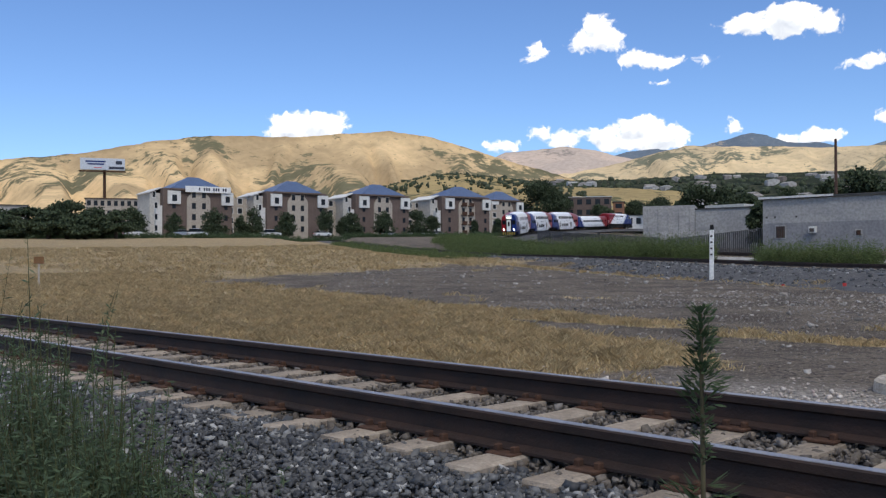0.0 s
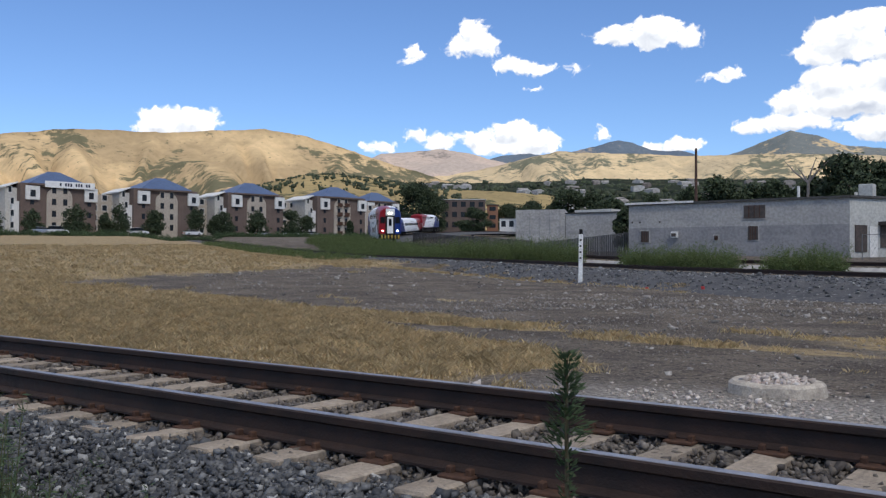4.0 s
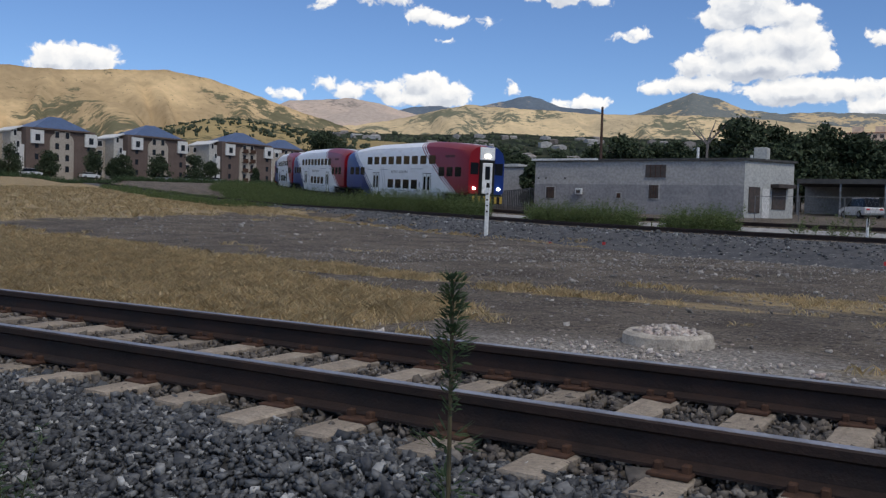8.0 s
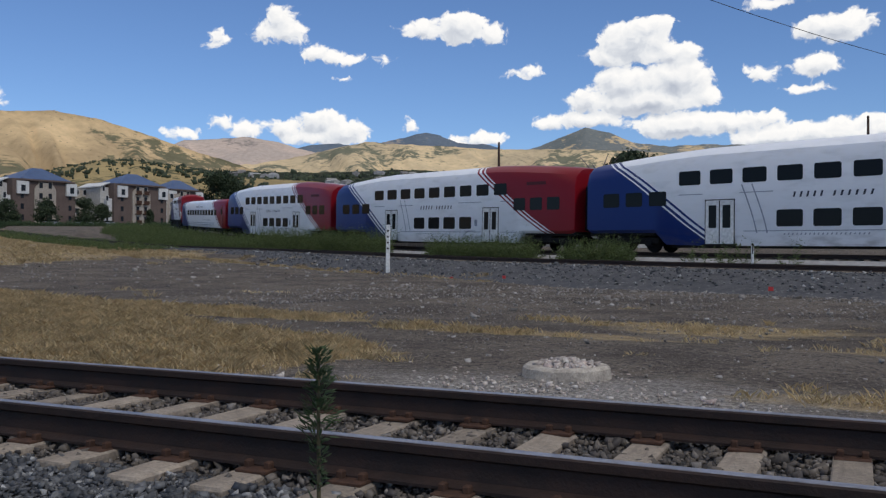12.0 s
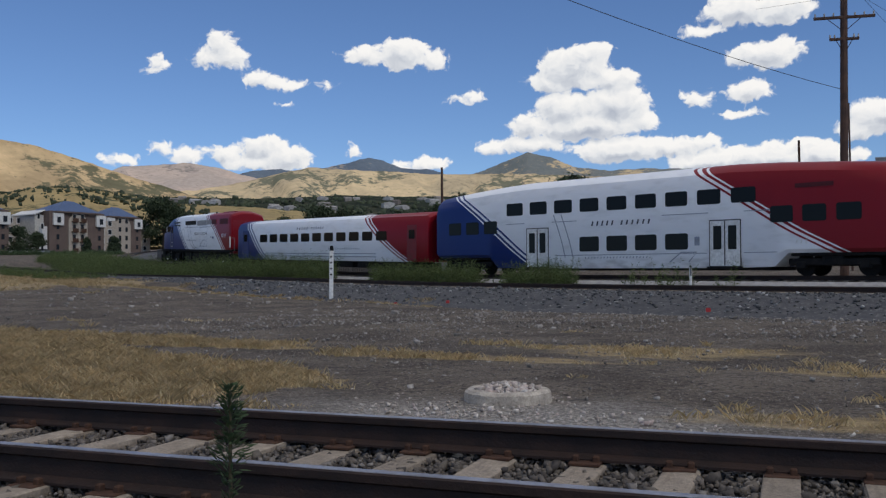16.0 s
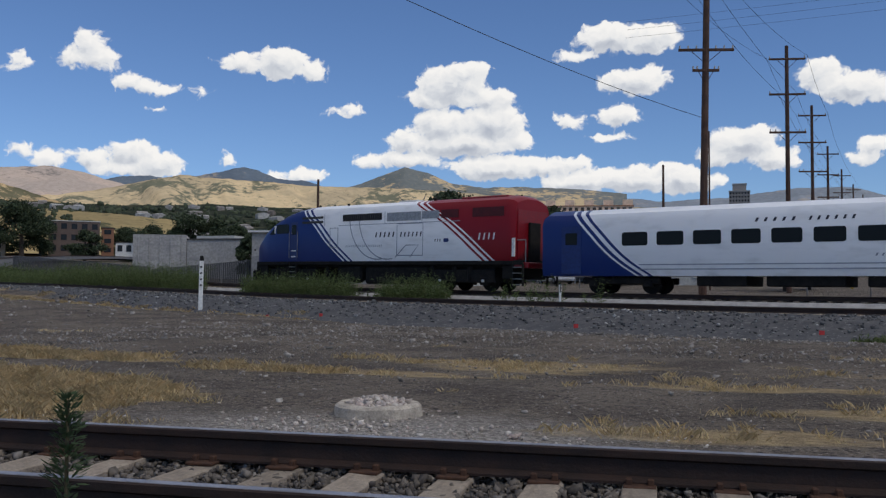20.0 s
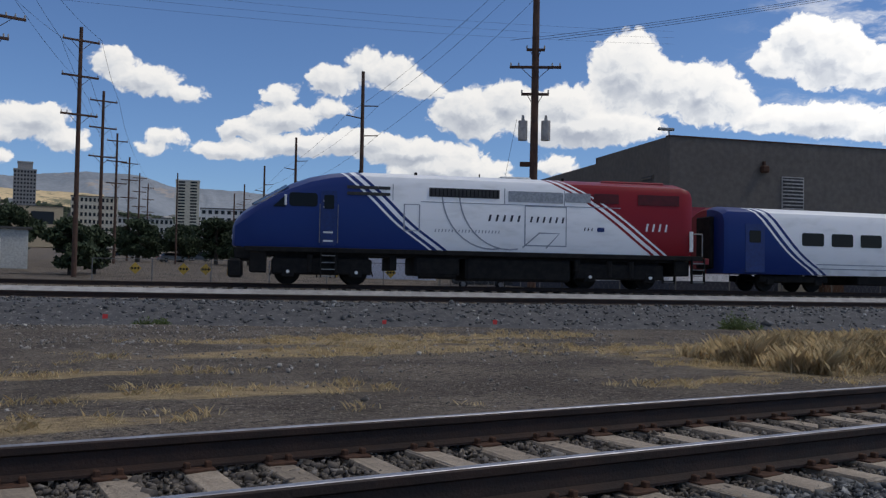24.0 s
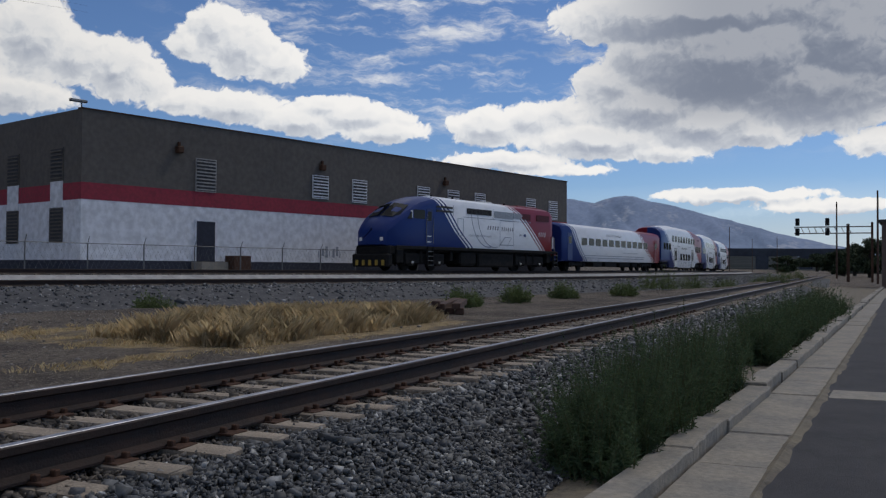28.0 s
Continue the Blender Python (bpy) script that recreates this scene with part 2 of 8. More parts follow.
def material(name, color, rough=0.8, metal=0.0, second=None, scale=4.0, bump=0.0, bump_scale=40.0, spots=None, spec=0.4, random_value=0.0, streaks=None, glow=0.0):
    """Two-scale noise between color and second, an optional third colour in spots, and fine relief."""
    mat = bpy.data.materials.new(name)
    mat.use_nodes = True
    tree = mat.node_tree
    bsdf = tree.nodes["Principled BSDF"]
    place = tree.nodes.new("ShaderNodeTexCoord").outputs["Object"]
    one = (*color, 1)
    two = (*(second or [c * 0.75 for c in color]), 1)
    n1 = node(tree, "ShaderNodeTexNoise", {"Vector": place, "Scale": scale, "Detail": 6.0, "Roughness": 0.65})
    col = mixed(tree, mapped(tree, n1.outputs["Fac"], 0.35, 0.65), one, two)
    n2 = node(tree, "ShaderNodeTexNoise", {"Vector": place, "Scale": scale * 9, "Detail": 4.0})
    shade = mapped(tree, n2.outputs["Fac"], 0.3, 0.7, 0.82, 1.12)
    col = mixed(tree, 1.0, col, node(tree, "ShaderNodeCombineColor", (shade, shade, shade)).outputs[0], "MULTIPLY")
    if spots:
        n3 = node(tree, "ShaderNodeTexNoise", {"Vector": place, "Scale": spots[1], "Detail": 5.0, "Roughness": 0.7})
        col = mixed(tree, mapped(tree, n3.outputs["Fac"], spots[2], spots[2] + 0.1), col, (*spots[0], 1))
    if streaks:
        n4 = node(tree, "ShaderNodeTexNoise", {"Vector": vmath(tree, "MULTIPLY", place, streaks[1]), "Scale": 1.0, "Detail": 4.0})
        col = mixed(tree, mapped(tree, n4.outputs["Fac"], 0.5, 0.75, 0, streaks[2]), col, (*streaks[0], 1))
    if random_value:
        r = tree.nodes.new("ShaderNodeObjectInfo").outputs["Random"]
        k = mapped(tree, r, 0, 1, 1 - random_value, 1 + random_value, False)
        col = mixed(tree, 1.0, col, node(tree, "ShaderNodeCombineColor", (k, k, k)).outputs[0], "MULTIPLY")
    tree.links.new(col, bsdf.inputs["Base Color"])
    bsdf.inputs["Metallic"].default_value = metal
    bsdf.inputs["Specular IOR Level"].default_value = spec
    rr = mapped(tree, n2.outputs["Fac"], 0.3, 0.7, max(0.02, rough - 0.08), min(1, rough + 0.08))
    tree.links.new(rr, bsdf.inputs["Roughness"])
    if bump:
        n5 = node(tree, "ShaderNodeTexNoise", {"Vector": place, "Scale": bump_scale, "Detail": 4.0})
        b = node(tree, "ShaderNodeBump", {"Strength": bump, "Distance": 0.02, "Height": n5.outputs["Fac"]})
        tree.links.new(b.outputs[0], bsdf.inputs["Normal"])
    if glow:
        tree.links.new(col, bsdf.inputs["Emission Color"])
        bsdf.inputs["Emission Strength"].default_value = glow
    return mat


def island_material(name, tones, rough=0.9, scale=30.0, bump=0.3):
    """A different tone for each joined piece."""
    mat = bpy.data.materials.new(name)
    mat.use_nodes = True
    tree = mat.node_tree
    bsdf = tree.nodes["Principled BSDF"]
    r = tree.nodes.new("ShaderNodeNewGeometry").outputs["Random Per Island"]
    ramp = tree.nodes.new("ShaderNodeValToRGB")
    ramp.color_ramp.interpolation = "LINEAR"
    while len(ramp.color_ramp.elements) < len(tones):
        ramp.color_ramp.elements.new(0.5)
    for k, tone in enumerate(tones):
        ramp.color_ramp.elements[k].position = k / (len(tones) - 1)
        ramp.color_ramp.elements[k].color = (*tone, 1)
    tree.links.new(r, ramp.inputs[0])
    place = tree.nodes.new("ShaderNodeTexCoord").outputs["Object"]
    n = node(tree, "ShaderNodeTexNoise", {"Vector": place, "Scale": scale, "Detail": 4.0})
    k = mapped(tree, n.outputs["Fac"], 0.3, 0.7, 0.75, 1.2)
    col = mixed(tree, 1.0, ramp.outputs[0], node(tree, "ShaderNodeCombineColor", (k, k, k)).outputs[0], "MULTIPLY")
    tree.links.new(col, bsdf.inputs["Base Color"])
    bsdf.inputs["Roughness"].default_value = rough
    if bump:
        b = node(tree, "ShaderNodeBump", {"Strength": bump, "Distance": 0.01, "Height": n.outputs["Fac"]})
        tree.links.new(b.outputs[0], bsdf.inputs["Normal"])
    return mat


def leaf_material(name, tones, through=0.5):
    """Leaves and blades that let some light through, a tone for each."""
    mat = island_material(name, tones, 0.85, 3, 0)
    tree = mat.node_tree
    bsdf = tree.nodes["Principled BSDF"]
    thin = tree.nodes.new("ShaderNodeBsdfTranslucent")
    tree.links.new(bsdf.inputs["Base Color"].links[0].from_socket, thin.inputs["Color"])
    mix = tree.nodes.new("ShaderNodeMixShader")
    mix.inputs[0].default_value = through
    tree.links.new(bsdf.outputs[0], mix.inputs[1])
    tree.links.new(thin.outputs[0], mix.inputs[2])
    tree.links.new(mix.outputs[0], tree.nodes["Material Output"].inputs[0])
    bsdf.inputs["Specular IOR Level"].default_value = 0.15
    return mat


def glowing(name, color, strength):
    mat = bpy.data.materials.new(name)
    mat.use_nodes = True
    bsdf = mat.node_tree.nodes["Principled BSDF"]
    bsdf.inputs["Base Color"].default_value = (*color, 1)
    bsdf.inputs["Emission Color"].default_value = (*color, 1)
    bsdf.inputs["Emission Strength"].default_value = strength
    return mat


def glass(name, color=(0.01, 0.012, 0.015), rough=0.10):
    mat = bpy.data.materials.new(name)
    mat.use_nodes = True
    bsdf = mat.node_tree.nodes["Principled BSDF"]
    bsdf.inputs["Base Color"].default_value = (*color, 1)
    bsdf.inputs["Roughness"].default_value = rough
    bsdf.inputs["Specular IOR Level"].default_value = 0.12
    return mat


M_RAIL = material("rail_steel", (0.024, 0.016, 0.014), 0.7, 0.2, (0.04, 0.023, 0.018), 3.0, 0.25, 60)
M_RAILTOP = material("rail_head_worn", (0.36, 0.36, 0.40), 0.46, 0.8, (0.24, 0.235, 0.25), 5.0)
M_TIE = material("weathered_wood", (0.33, 0.275, 0.215), 0.9, 0, (0.225, 0.185, 0.145), 5.0, 0.5, 50, streaks=((0.14, 0.11, 0.085), (20, 1.2, 20), 0.6), random_value=0.22)
M_IRON = material("rusty_iron", (0.06, 0.032, 0.022), 0.85, 0.3, (0.1, 0.05, 0.03), 20)
M_STONE = island_material("ballast_stone", [(0.020, 0.023, 0.027), (0.044, 0.046, 0.050), (0.060, 0.062, 0.066), (0.105, 0.106, 0.107), (0.030, 0.032, 0.038), (0.072, 0.073, 0.073), (0.165, 0.166, 0.165), (0.036, 0.039, 0.045), (0.42, 0.415, 0.40)], 0.62, 30, 0.2)
M_STONE_BROWN = island_material("stained_ballast", [(0.05, 0.042, 0.038), (0.10, 0.085, 0.07), (0.13, 0.11, 0.09), (0.075, 0.065, 0.06), (0.16, 0.135, 0.11), (0.22, 0.2, 0.18)], 0.9, 30, 0.25)
M_BED = material("ballast_bed", (0.05, 0.05, 0.052), 0.95, 0, (0.085, 0.083, 0.08), 6.0, 1.0, 30, spots=((0.16, 0.155, 0.15), 22.0, 0.6))
M_BED_FAR = material("ballast_far", (0.085, 0.083, 0.085), 0.95, 0, (0.05, 0.05, 0.054), 2.2, 1.0, 12, spots=((0.28, 0.27, 0.26), 7.0, 0.58))
M_BED_PALE = material("ballast_pale", (0.40, 0.385, 0.37), 0.95, 0, (0.28, 0.27, 0.26), 2.0, 1.0, 12)
M_CONCRETE = material("kerb_concrete", (0.30, 0.265, 0.215), 0.9, 0, (0.22, 0.205, 0.18), 2.0, 0.3, 40, spots=((0.2, 0.18, 0.16), 3.0, 0.66))
M_ASPHALT = material("asphalt", (0.036, 0.034, 0.037), 0.9, 0, (0.05, 0.047, 0.049), 1.3, 0.4, 90, spots=((0.035, 0.034, 0.036), 0.6, 0.6))
M_GROUND = None
M_FIELD_GRASS = leaf_material("dry_grass", [(0.68, 0.53, 0.31), (0.56, 0.43, 0.25), (0.76, 0.63, 0.39), (0.46, 0.36, 0.21)], 0.5)
M_WEED = leaf_material("weed_leaves", [(0.085, 0.12, 0.04), (0.115, 0.155, 0.055), (0.10, 0.13, 0.06), (0.16, 0.185, 0.075)], 0.4)
M_WEED_DARK = leaf_material("dark_weed_leaves", [(0.05, 0.085, 0.04), (0.08, 0.12, 0.058), (0.07, 0.10, 0.056), (0.105, 0.145, 0.066)], 0.35)
M_WEED_GREY = leaf_material("grey_weed_leaves", [(0.085, 0.125, 0.07), (0.11, 0.155, 0.085), (0.10, 0.135, 0.085), (0.14, 0.18, 0.09)], 0.4)
M_LEAF = island_material("tree_leaves", [(0.022, 0.035, 0.016), (0.04, 0.06, 0.023), (0.03, 0.047, 0.02), (0.055, 0.074, 0.03)], 0.85, 4, 0)
M_BARK = material("bark", (0.09, 0.07, 0.055), 0.95, 0, (0.05, 0.04, 0.03), 8, 0.5, 30)
M_POLE = material("creosoted_pole", (0.095, 0.052, 0.036), 0.9, 0, (0.055, 0.032, 0.025), 3, 0.4, 30, streaks=((0.13, 0.085, 0.065), (9, 9, 0.6), 0.5))
M_WHITE = material("white_paint", (0.78, 0.78, 0.76), 0.5, 0, (0.70, 0.70, 0.68), 1.0)
M_BLACK = material("black_underframe", (0.009, 0.009, 0.010), 0.85, 0.0, (0.018, 0.017, 0.016), 3.0, spec=0.2)
M_GLASS = glass("dark_glass")
M_STEEL = material("dull_steel", (0.30, 0.30, 0.30), 0.5, 0.8, (0.2, 0.2, 0.2), 6)
M_WIRE = material("wire", (0.05, 0.05, 0.055), 0.6, 0.5)


def ob_from(name, verts, faces, mat, parent=None, smooth=False):
    me = bpy.data.meshes.new(name)
    me.from_pydata(verts, [], faces)
    me.update()
    if mat:
        me.materials.append(mat)
    if smooth:
        me.polygons.foreach_set("use_smooth", [True] * len(me.polygons))
    ob = new(name, me)
    ob.parent = parent
    return ob


def part(name, bm, mat, parent, label=""):
    me = bpy.data.meshes.new(name)
    bm.to_mesh(me)
    bm.free()
    if mat:
        me.materials.append(mat)
    ob = new(name, me)
    ob.parent = parent
    if label:
        ob["label"] = label
    return ob


def box(bm, x0, y0, z0, x1, y1, z1, bevel=0.0):
    made = bmesh.ops.create_cube(bm, size=1.0)["verts"]
    for v in made:
        v.co = Vector(((x0 + x1) / 2 + v.co.x * (x1 - x0), (y0 + y1) / 2 + v.co.y * (y1 - y0), (z0 + z1) / 2 + v.co.z * (z1 - z0)))
    if bevel:
        edges = list({e for v in made for e in v.link_edges})
        bmesh.ops.bevel(bm, geom=edges, offset=bevel, segments=1, affect="EDGES")
    return bm


def a_box(*size, bevel=0.0):
    return box(bmesh.new(), *size, bevel=bevel)


def tube(bm, p0, p1, r0, r1=None, sides=10):
    p0, p1 = Vector(p0), Vector(p1)
    r1 = r0 if r1 is None else r1
    q = (p1 - p0).to_track_quat("Z", "Y").to_matrix()
    rings = []
    for p, r in ((p0, r0), (p1, r1)):
        rings.append([bm.verts.new(p + q @ Vector((r * math.cos(a), r * math.sin(a), 0))) for a in (k * 2 * math.pi / sides for k in range(sides))])
    for k in range(sides):
        bm.faces.new((rings[0][k], rings[0][(k + 1) % sides], rings[1][(k + 1) % sides], rings[1][k]))
    bm.faces.new(rings[0][::-1])
    bm.faces.new(rings[1])
    return bm


def a_tube(*args, **kw):
    return tube(bmesh.new(), *args, **kw)


def empty(name, m=None, label="", category="", group="", kind=""):
    ob = new(name)
    if m is not None:
        ob.matrix_world = m
    return tagged(ob, label, category, group, kind)


# ---------- the lie of the land ----------
def bent(bearing, dist, z=0.0):
    b = radians(bearing)
    return Vector((dist * math.sin(b), dist * math.cos(b), z))


ARC_X, ARC_Y, ARC_R, ARC_PHI = 126.47, 19.47, 281.6, radians(3.17)


def rail_way(s, off=0.0):
    """A place on the main line, s metres past the end of its curve, off metres to its left, and its heading."""
    if s >= 0:
        h, x, y = ARC_PHI, ARC_X + s * math.cos(ARC_PHI), ARC_Y + s * math.sin(ARC_PHI)
    else:
        th = min(-s / ARC_R, 1.7)
        h = ARC_PHI - th
        cx, cy = ARC_X - ARC_R * math.sin(ARC_PHI), ARC_Y + ARC_R * math.cos(ARC_PHI)
        x, y = cx + ARC_R * math.sin(h), cy - ARC_R * math.cos(h)
        rest = -s - ARC_R * th
        x, y = x - rest * math.cos(h), y - rest * math.sin(h)
    return x - off * math.sin(h), y + off * math.cos(h), h


def line_height(x, y):
    """Rail height of the main line over its way."""
    return float(np.interp(x, [-180, -165, -152, -118, -77, -55, -37, -24, -7, 5, 60, 110, 200], [12.6, 10.9, 9.0, 5.5, 3.45, 2.35, 1.58, 1.13, 0.88, 0.76, 0.72, 0.8, 0.6]))


def arc_off(x, y):
    """Metres from the main line's middle towards the near side (negative) or the far side."""
    cx, cy = ARC_X - ARC_R * math.sin(ARC_PHI), ARC_Y + ARC_R * math.cos(ARC_PHI)
    if x > ARC_X:
        return -(x - ARC_X) * math.sin(ARC_PHI) + (y - ARC_Y) * math.cos(ARC_PHI)
    return ARC_R - math.hypot(x - cx, y - cy)


def front_way(s, off=0.0):
    """A place on the near track, which runs beside the main line and leaves it straight to the west."""
    x, y, h = rail_way(max(s, -165.0), -5.0)
    back = max(0.0, -165.0 - s)
    x, y = x - back * math.cos(h), y - back * math.sin(h)
    return x - off * math.sin(h), y + off * math.cos(h), h


def front_height(x):
    return float(np.interp(x, [-260, -180, -102, -76, -57, -41, -32, -26, -18, -7, 5, 60, 110, 200], [11.0, 6.2, 2.9, 2.0, 1.45, 1.17, 0.97, 0.82, 0.62, 0.48, 0.36, 0.32, 0.4, 0.2]))


FX, FY, FH = front_way(-165.0)


def front_off(x, y):
    """Metres from the near track's middle: negative towards the street."""
    if x < FX:
        return -(x - FX) * math.sin(FH) + (y - FY) * math.cos(FH)
    return arc_off(x, y) + 5.0


def land(x, y):
    r = math.hypot(x, y)
    b = math.degrees(math.atan2(x, y))
    rise = float(np.interp(r, [0, 30, 55, 80, 110, 235, 420, 900, 2000, 4800], [0, 0.06, 0.75, 1.75, 2.9, 7.4, 14, 34, 80, 190]))
    lean = float(np.interp(b, [-180, -120, -75, -20, 20, 50, 75, 100, 180], [0, 0.3, 1, 1, 0.85, 0.5, 0.12, 0.0, 0]))
    z = -0.34 + rise * lean
    if y < 3:
        z = min(z, -0.34) * 1.0
        z = -0.34 - 0.36 * min(1.0, max(0.0, (3.2 - y) / 1.4))
    if 20 < r < 460 and y > 8:
        o = arc_off(x, y)
        if -15 < o < 14:
            bed = line_height(x, y) + float(np.interp(o, [-11.5, -8.6, -6.6, -2.6, -1.9, 1.9, 9.0], [-1.4, -0.72, -0.62, -0.52, -0.25, -0.25, -1.5])) - 0.14
            k = min(1.0, max(0.0, min((o + 15) / 3.5, (14 - o) / 5)))
            z = z * (1 - k) + min(z, bed) * k
        f = front_off(x, y)
        if -14 < f < 5 and x < -20:
            bed = front_height(x) + float(np.interp(f, [-10, -4, 4], [-0.75, -0.5, -0.35]))
            k = min(1.0, max(0.0, min((f + 14) / 5, (5 - f) / 2.5)))
            z = z * (1 - k) + min(z, bed) * k
    return z


# patches of dry grass on the waste ground: middle, half length and half width
PATCHES = [(-2.3, 14.9, 2.0, 0.5), (6.0, 14.4, 3.2, 0.6), (9.2, 17.4, 4.0, 0.7), (3.0, 9.7, 1.5, 0.4), (-2.0, 14.3, 1.6, 0.6), (0.2, 8.0, 1.3, 0.35), (11.8, 13.2, 1.4, 0.6), (9.0, 8.4, 1.3, 0.3), (-4.5, 12.6, 2.2, 0.3), (1.0, 12.0, 2.0, 0.3), (8.4, 15.8, 1.8, 0.4)]


def dry_cover(x, y):
    """How thick the dry grass stands: 1 over the west of the field, 0 on the bare gravel."""
    top = float(np.interp(x, [-60, -37, -31, -23, -15, -11.3, -8.5, -7.4], [17, 18.8, 20, 18.9, 15.6, 15.1, 14.2, 13.4]))
    near = min((top - y) / 1.2, (y - 6.3) / 0.4, (-4.7 - 0.5 * abs(y - 9.4) - x) / 0.9) if x < -12 or y < 13.4 else min((top - y) / 0.6, (-7.2 - x) / 1.5)
    # a tongue of gravel that runs in from the road
    if x > -11.5 and y < 14.2:
        low = float(np.interp(x, [-11.5, -9.0, -6.8, -4.9], [12.9, 11.5, 10.6, 9.5]))
        if low < y < 13.3:
            near = min(near, -min(y - low, 13.4 - y) / 0.5)
    far = min((-37 - 0.3 * (y - 27) - x) / 4.0, 1.0) if y > 14 else -1
    best = max(near, far)
    if x < -14 and y > 25:
        o = arc_off(x, y)
        best = max(best, 0.75 - abs(o + 12.3) / 2.0)
    for cx, cy, a, b in PATCHES:
        best = max(best, 0.85 - 0.7 * math.hypot((x - cx) / a, (y - cy) / b))
    if 10 < x < 21 and 7.5 < y < 13:
        best = max(best, 1.0 - 0.7 * math.hypot((x - 14.8) / 4.0, (y - 9.9) / 1.7))
    return max(0.0, min(1.0, 0.5 + 0.5 * best)) if best > -0.64 else 0.18


def build_ground():
    radii = [0.0] + [0.9 * 1.036 ** k for k in range(245)]
    radii = [r for r in radii if r < 4700] + [4800]
    steps = 300
    verts, faces, cover = [], [], []
    for r in radii[1:]:
        for k in range(steps):
            a = 2 * math.pi * k / steps
            x, y = r * math.sin(a), r * math.cos(a)
            z = land(x, y)
            if y > 6:
                z += 0.05 * noise.noise((x * 0.35, y * 0.35, 0)) + 0.03 * noise.noise((x * 1.3, y * 1.3, 5))
            verts.append((x, y, z))
            cover.append(0.0 if y < 5 or r > 400 else 0.15 if y > 40 and front_off(x, y) > 0 else dry_cover(x, y))
    n = len(radii) - 1
    for i in range(n - 1):
        for k in range(steps):
            a, b = i * steps + k, i * steps + (k + 1) % steps
            faces.append((a, a + steps, b + steps, b))
    verts.append((0, 0, land(0, 0)))
    cover.append(0.0)
    faces += [(len(verts) - 1, k, (k + 1) % steps) for k in range(steps)]
    ob = ob_from("ground", verts, faces, M_GROUND, smooth=True)
    ob.data.attributes.new("straw", "FLOAT", "POINT").data.foreach_set("value", cover)
    tagged(ob, "flat waste ground of grey gravel, dirt and bleached dry grass", "ground", kind="structure")
    return ob


def ground_material():
    mat = bpy.data.materials.new("waste_ground")
    mat.use_nodes = True
    tree = mat.node_tree
    bsdf = tree.nodes["Principled BSDF"]
    place = tree.nodes.new("ShaderNodeTexCoord").outputs["Object"]

    def nz(scale, detail=5.0, stretch=(1, 1, 1), rough=0.6):
        return node(tree, "ShaderNodeTexNoise", {"Vector": vmath(tree, "MULTIPLY", place, stretch), "Scale": scale, "Detail": detail, "Roughness": rough}).outputs["Fac"]
    grit = mixed(tree, mapped(tree, nz(0.5, 8), 0.35, 0.65), (0.19, 0.157, 0.125, 1), (0.10, 0.082, 0.067, 1))
    grit = mixed(tree, mapped(tree, nz(26, 4), 0.55, 0.68), grit, (0.38, 0.335, 0.28, 1))
    grit = mixed(tree, mapped(tree, nz(14, 3), 0.55, 0.63, 0, 0.85), grit, (0.04, 0.036, 0.034, 1))
    grit = mixed(tree, mapped(tree, nz(4.5, 7, (0.6, 1, 1), 0.75), 0.52, 0.64, 0, 0.6), grit, (0.06, 0.052, 0.047, 1))
    straw = mixed(tree, mapped(tree, nz(3.0, 10, (1, 1.6, 1), 0.8), 0.4, 0.6), (0.43, 0.325, 0.18, 1), (0.25, 0.188, 0.112, 1))
    # dry grass where it grows, frayed at the edges
    grown = tree.nodes.new("ShaderNodeAttribute")
    grown.attribute_name = "straw"
    fine = nz(0.8, 9, (0.5, 1.5, 1), 0.75)
    total = maths(tree, "MULTIPLY_ADD", fine, 1.0, maths(tree, "MULTIPLY_ADD", nz(0.22, 5, (0.45, 1.6, 1)), 0.9, grown.outputs["Fac"]))
    grass = mapped(tree, total, 1.36, 1.58)
    col = mixed(tree, grass, grit, straw)
    # pale gravel spilled round the well ring
    spill = vmath(tree, "LENGTH", vmath(tree, "MULTIPLY_ADD", place, (0.42, 0.8, 0), (1.0, -5.9, 0)))
    spill = mapped(tree, maths(tree, "MULTIPLY_ADD", fine, 1.6, spill), 1.1, 2.2, 0.85, 0.0)
    pale = mixed(tree, mapped(tree, nz(22, 4), 0.42, 0.6), (0.24, 0.22, 0.195, 1), (0.50, 0.46, 0.41, 1))
    col = mixed(tree, spill, col, pale)
    tree.links.new(col, bsdf.inputs["Base Color"])
    bsdf.inputs["Roughness"].default_value = 0.97
    bsdf.inputs["Specular IOR Level"].default_value = 0.15
    b = node(tree, "ShaderNodeBump", {"Strength": 1.0, "Distance": 0.07, "Height": maths(tree, "ADD", nz(9, 6), nz(30, 3))})
    tree.links.new(b.outputs[0], bsdf.inputs["Normal"])
    return mat


M_GROUND = ground_material()
build_ground()

# ---------- tracks ----------
HEAD, GAUGE = 0.075, 1.51
RAIL_A, RAIL_B = 5.29, 3.78


def rail_profile():
    return [(-0.076, -0.186), (0.076, -0.186), (0.076, -0.172), (0.014, -0.15), (0.010, -0.06), (0.036, -0.045), (0.0375, -0.008), (0.028, 0.0), (-0.028, 0.0), (-0.0375, -0.008), (-0.036, -0.045), (-0.010, -0.06), (-0.014, -0.15), (-0.076, -0.172)]


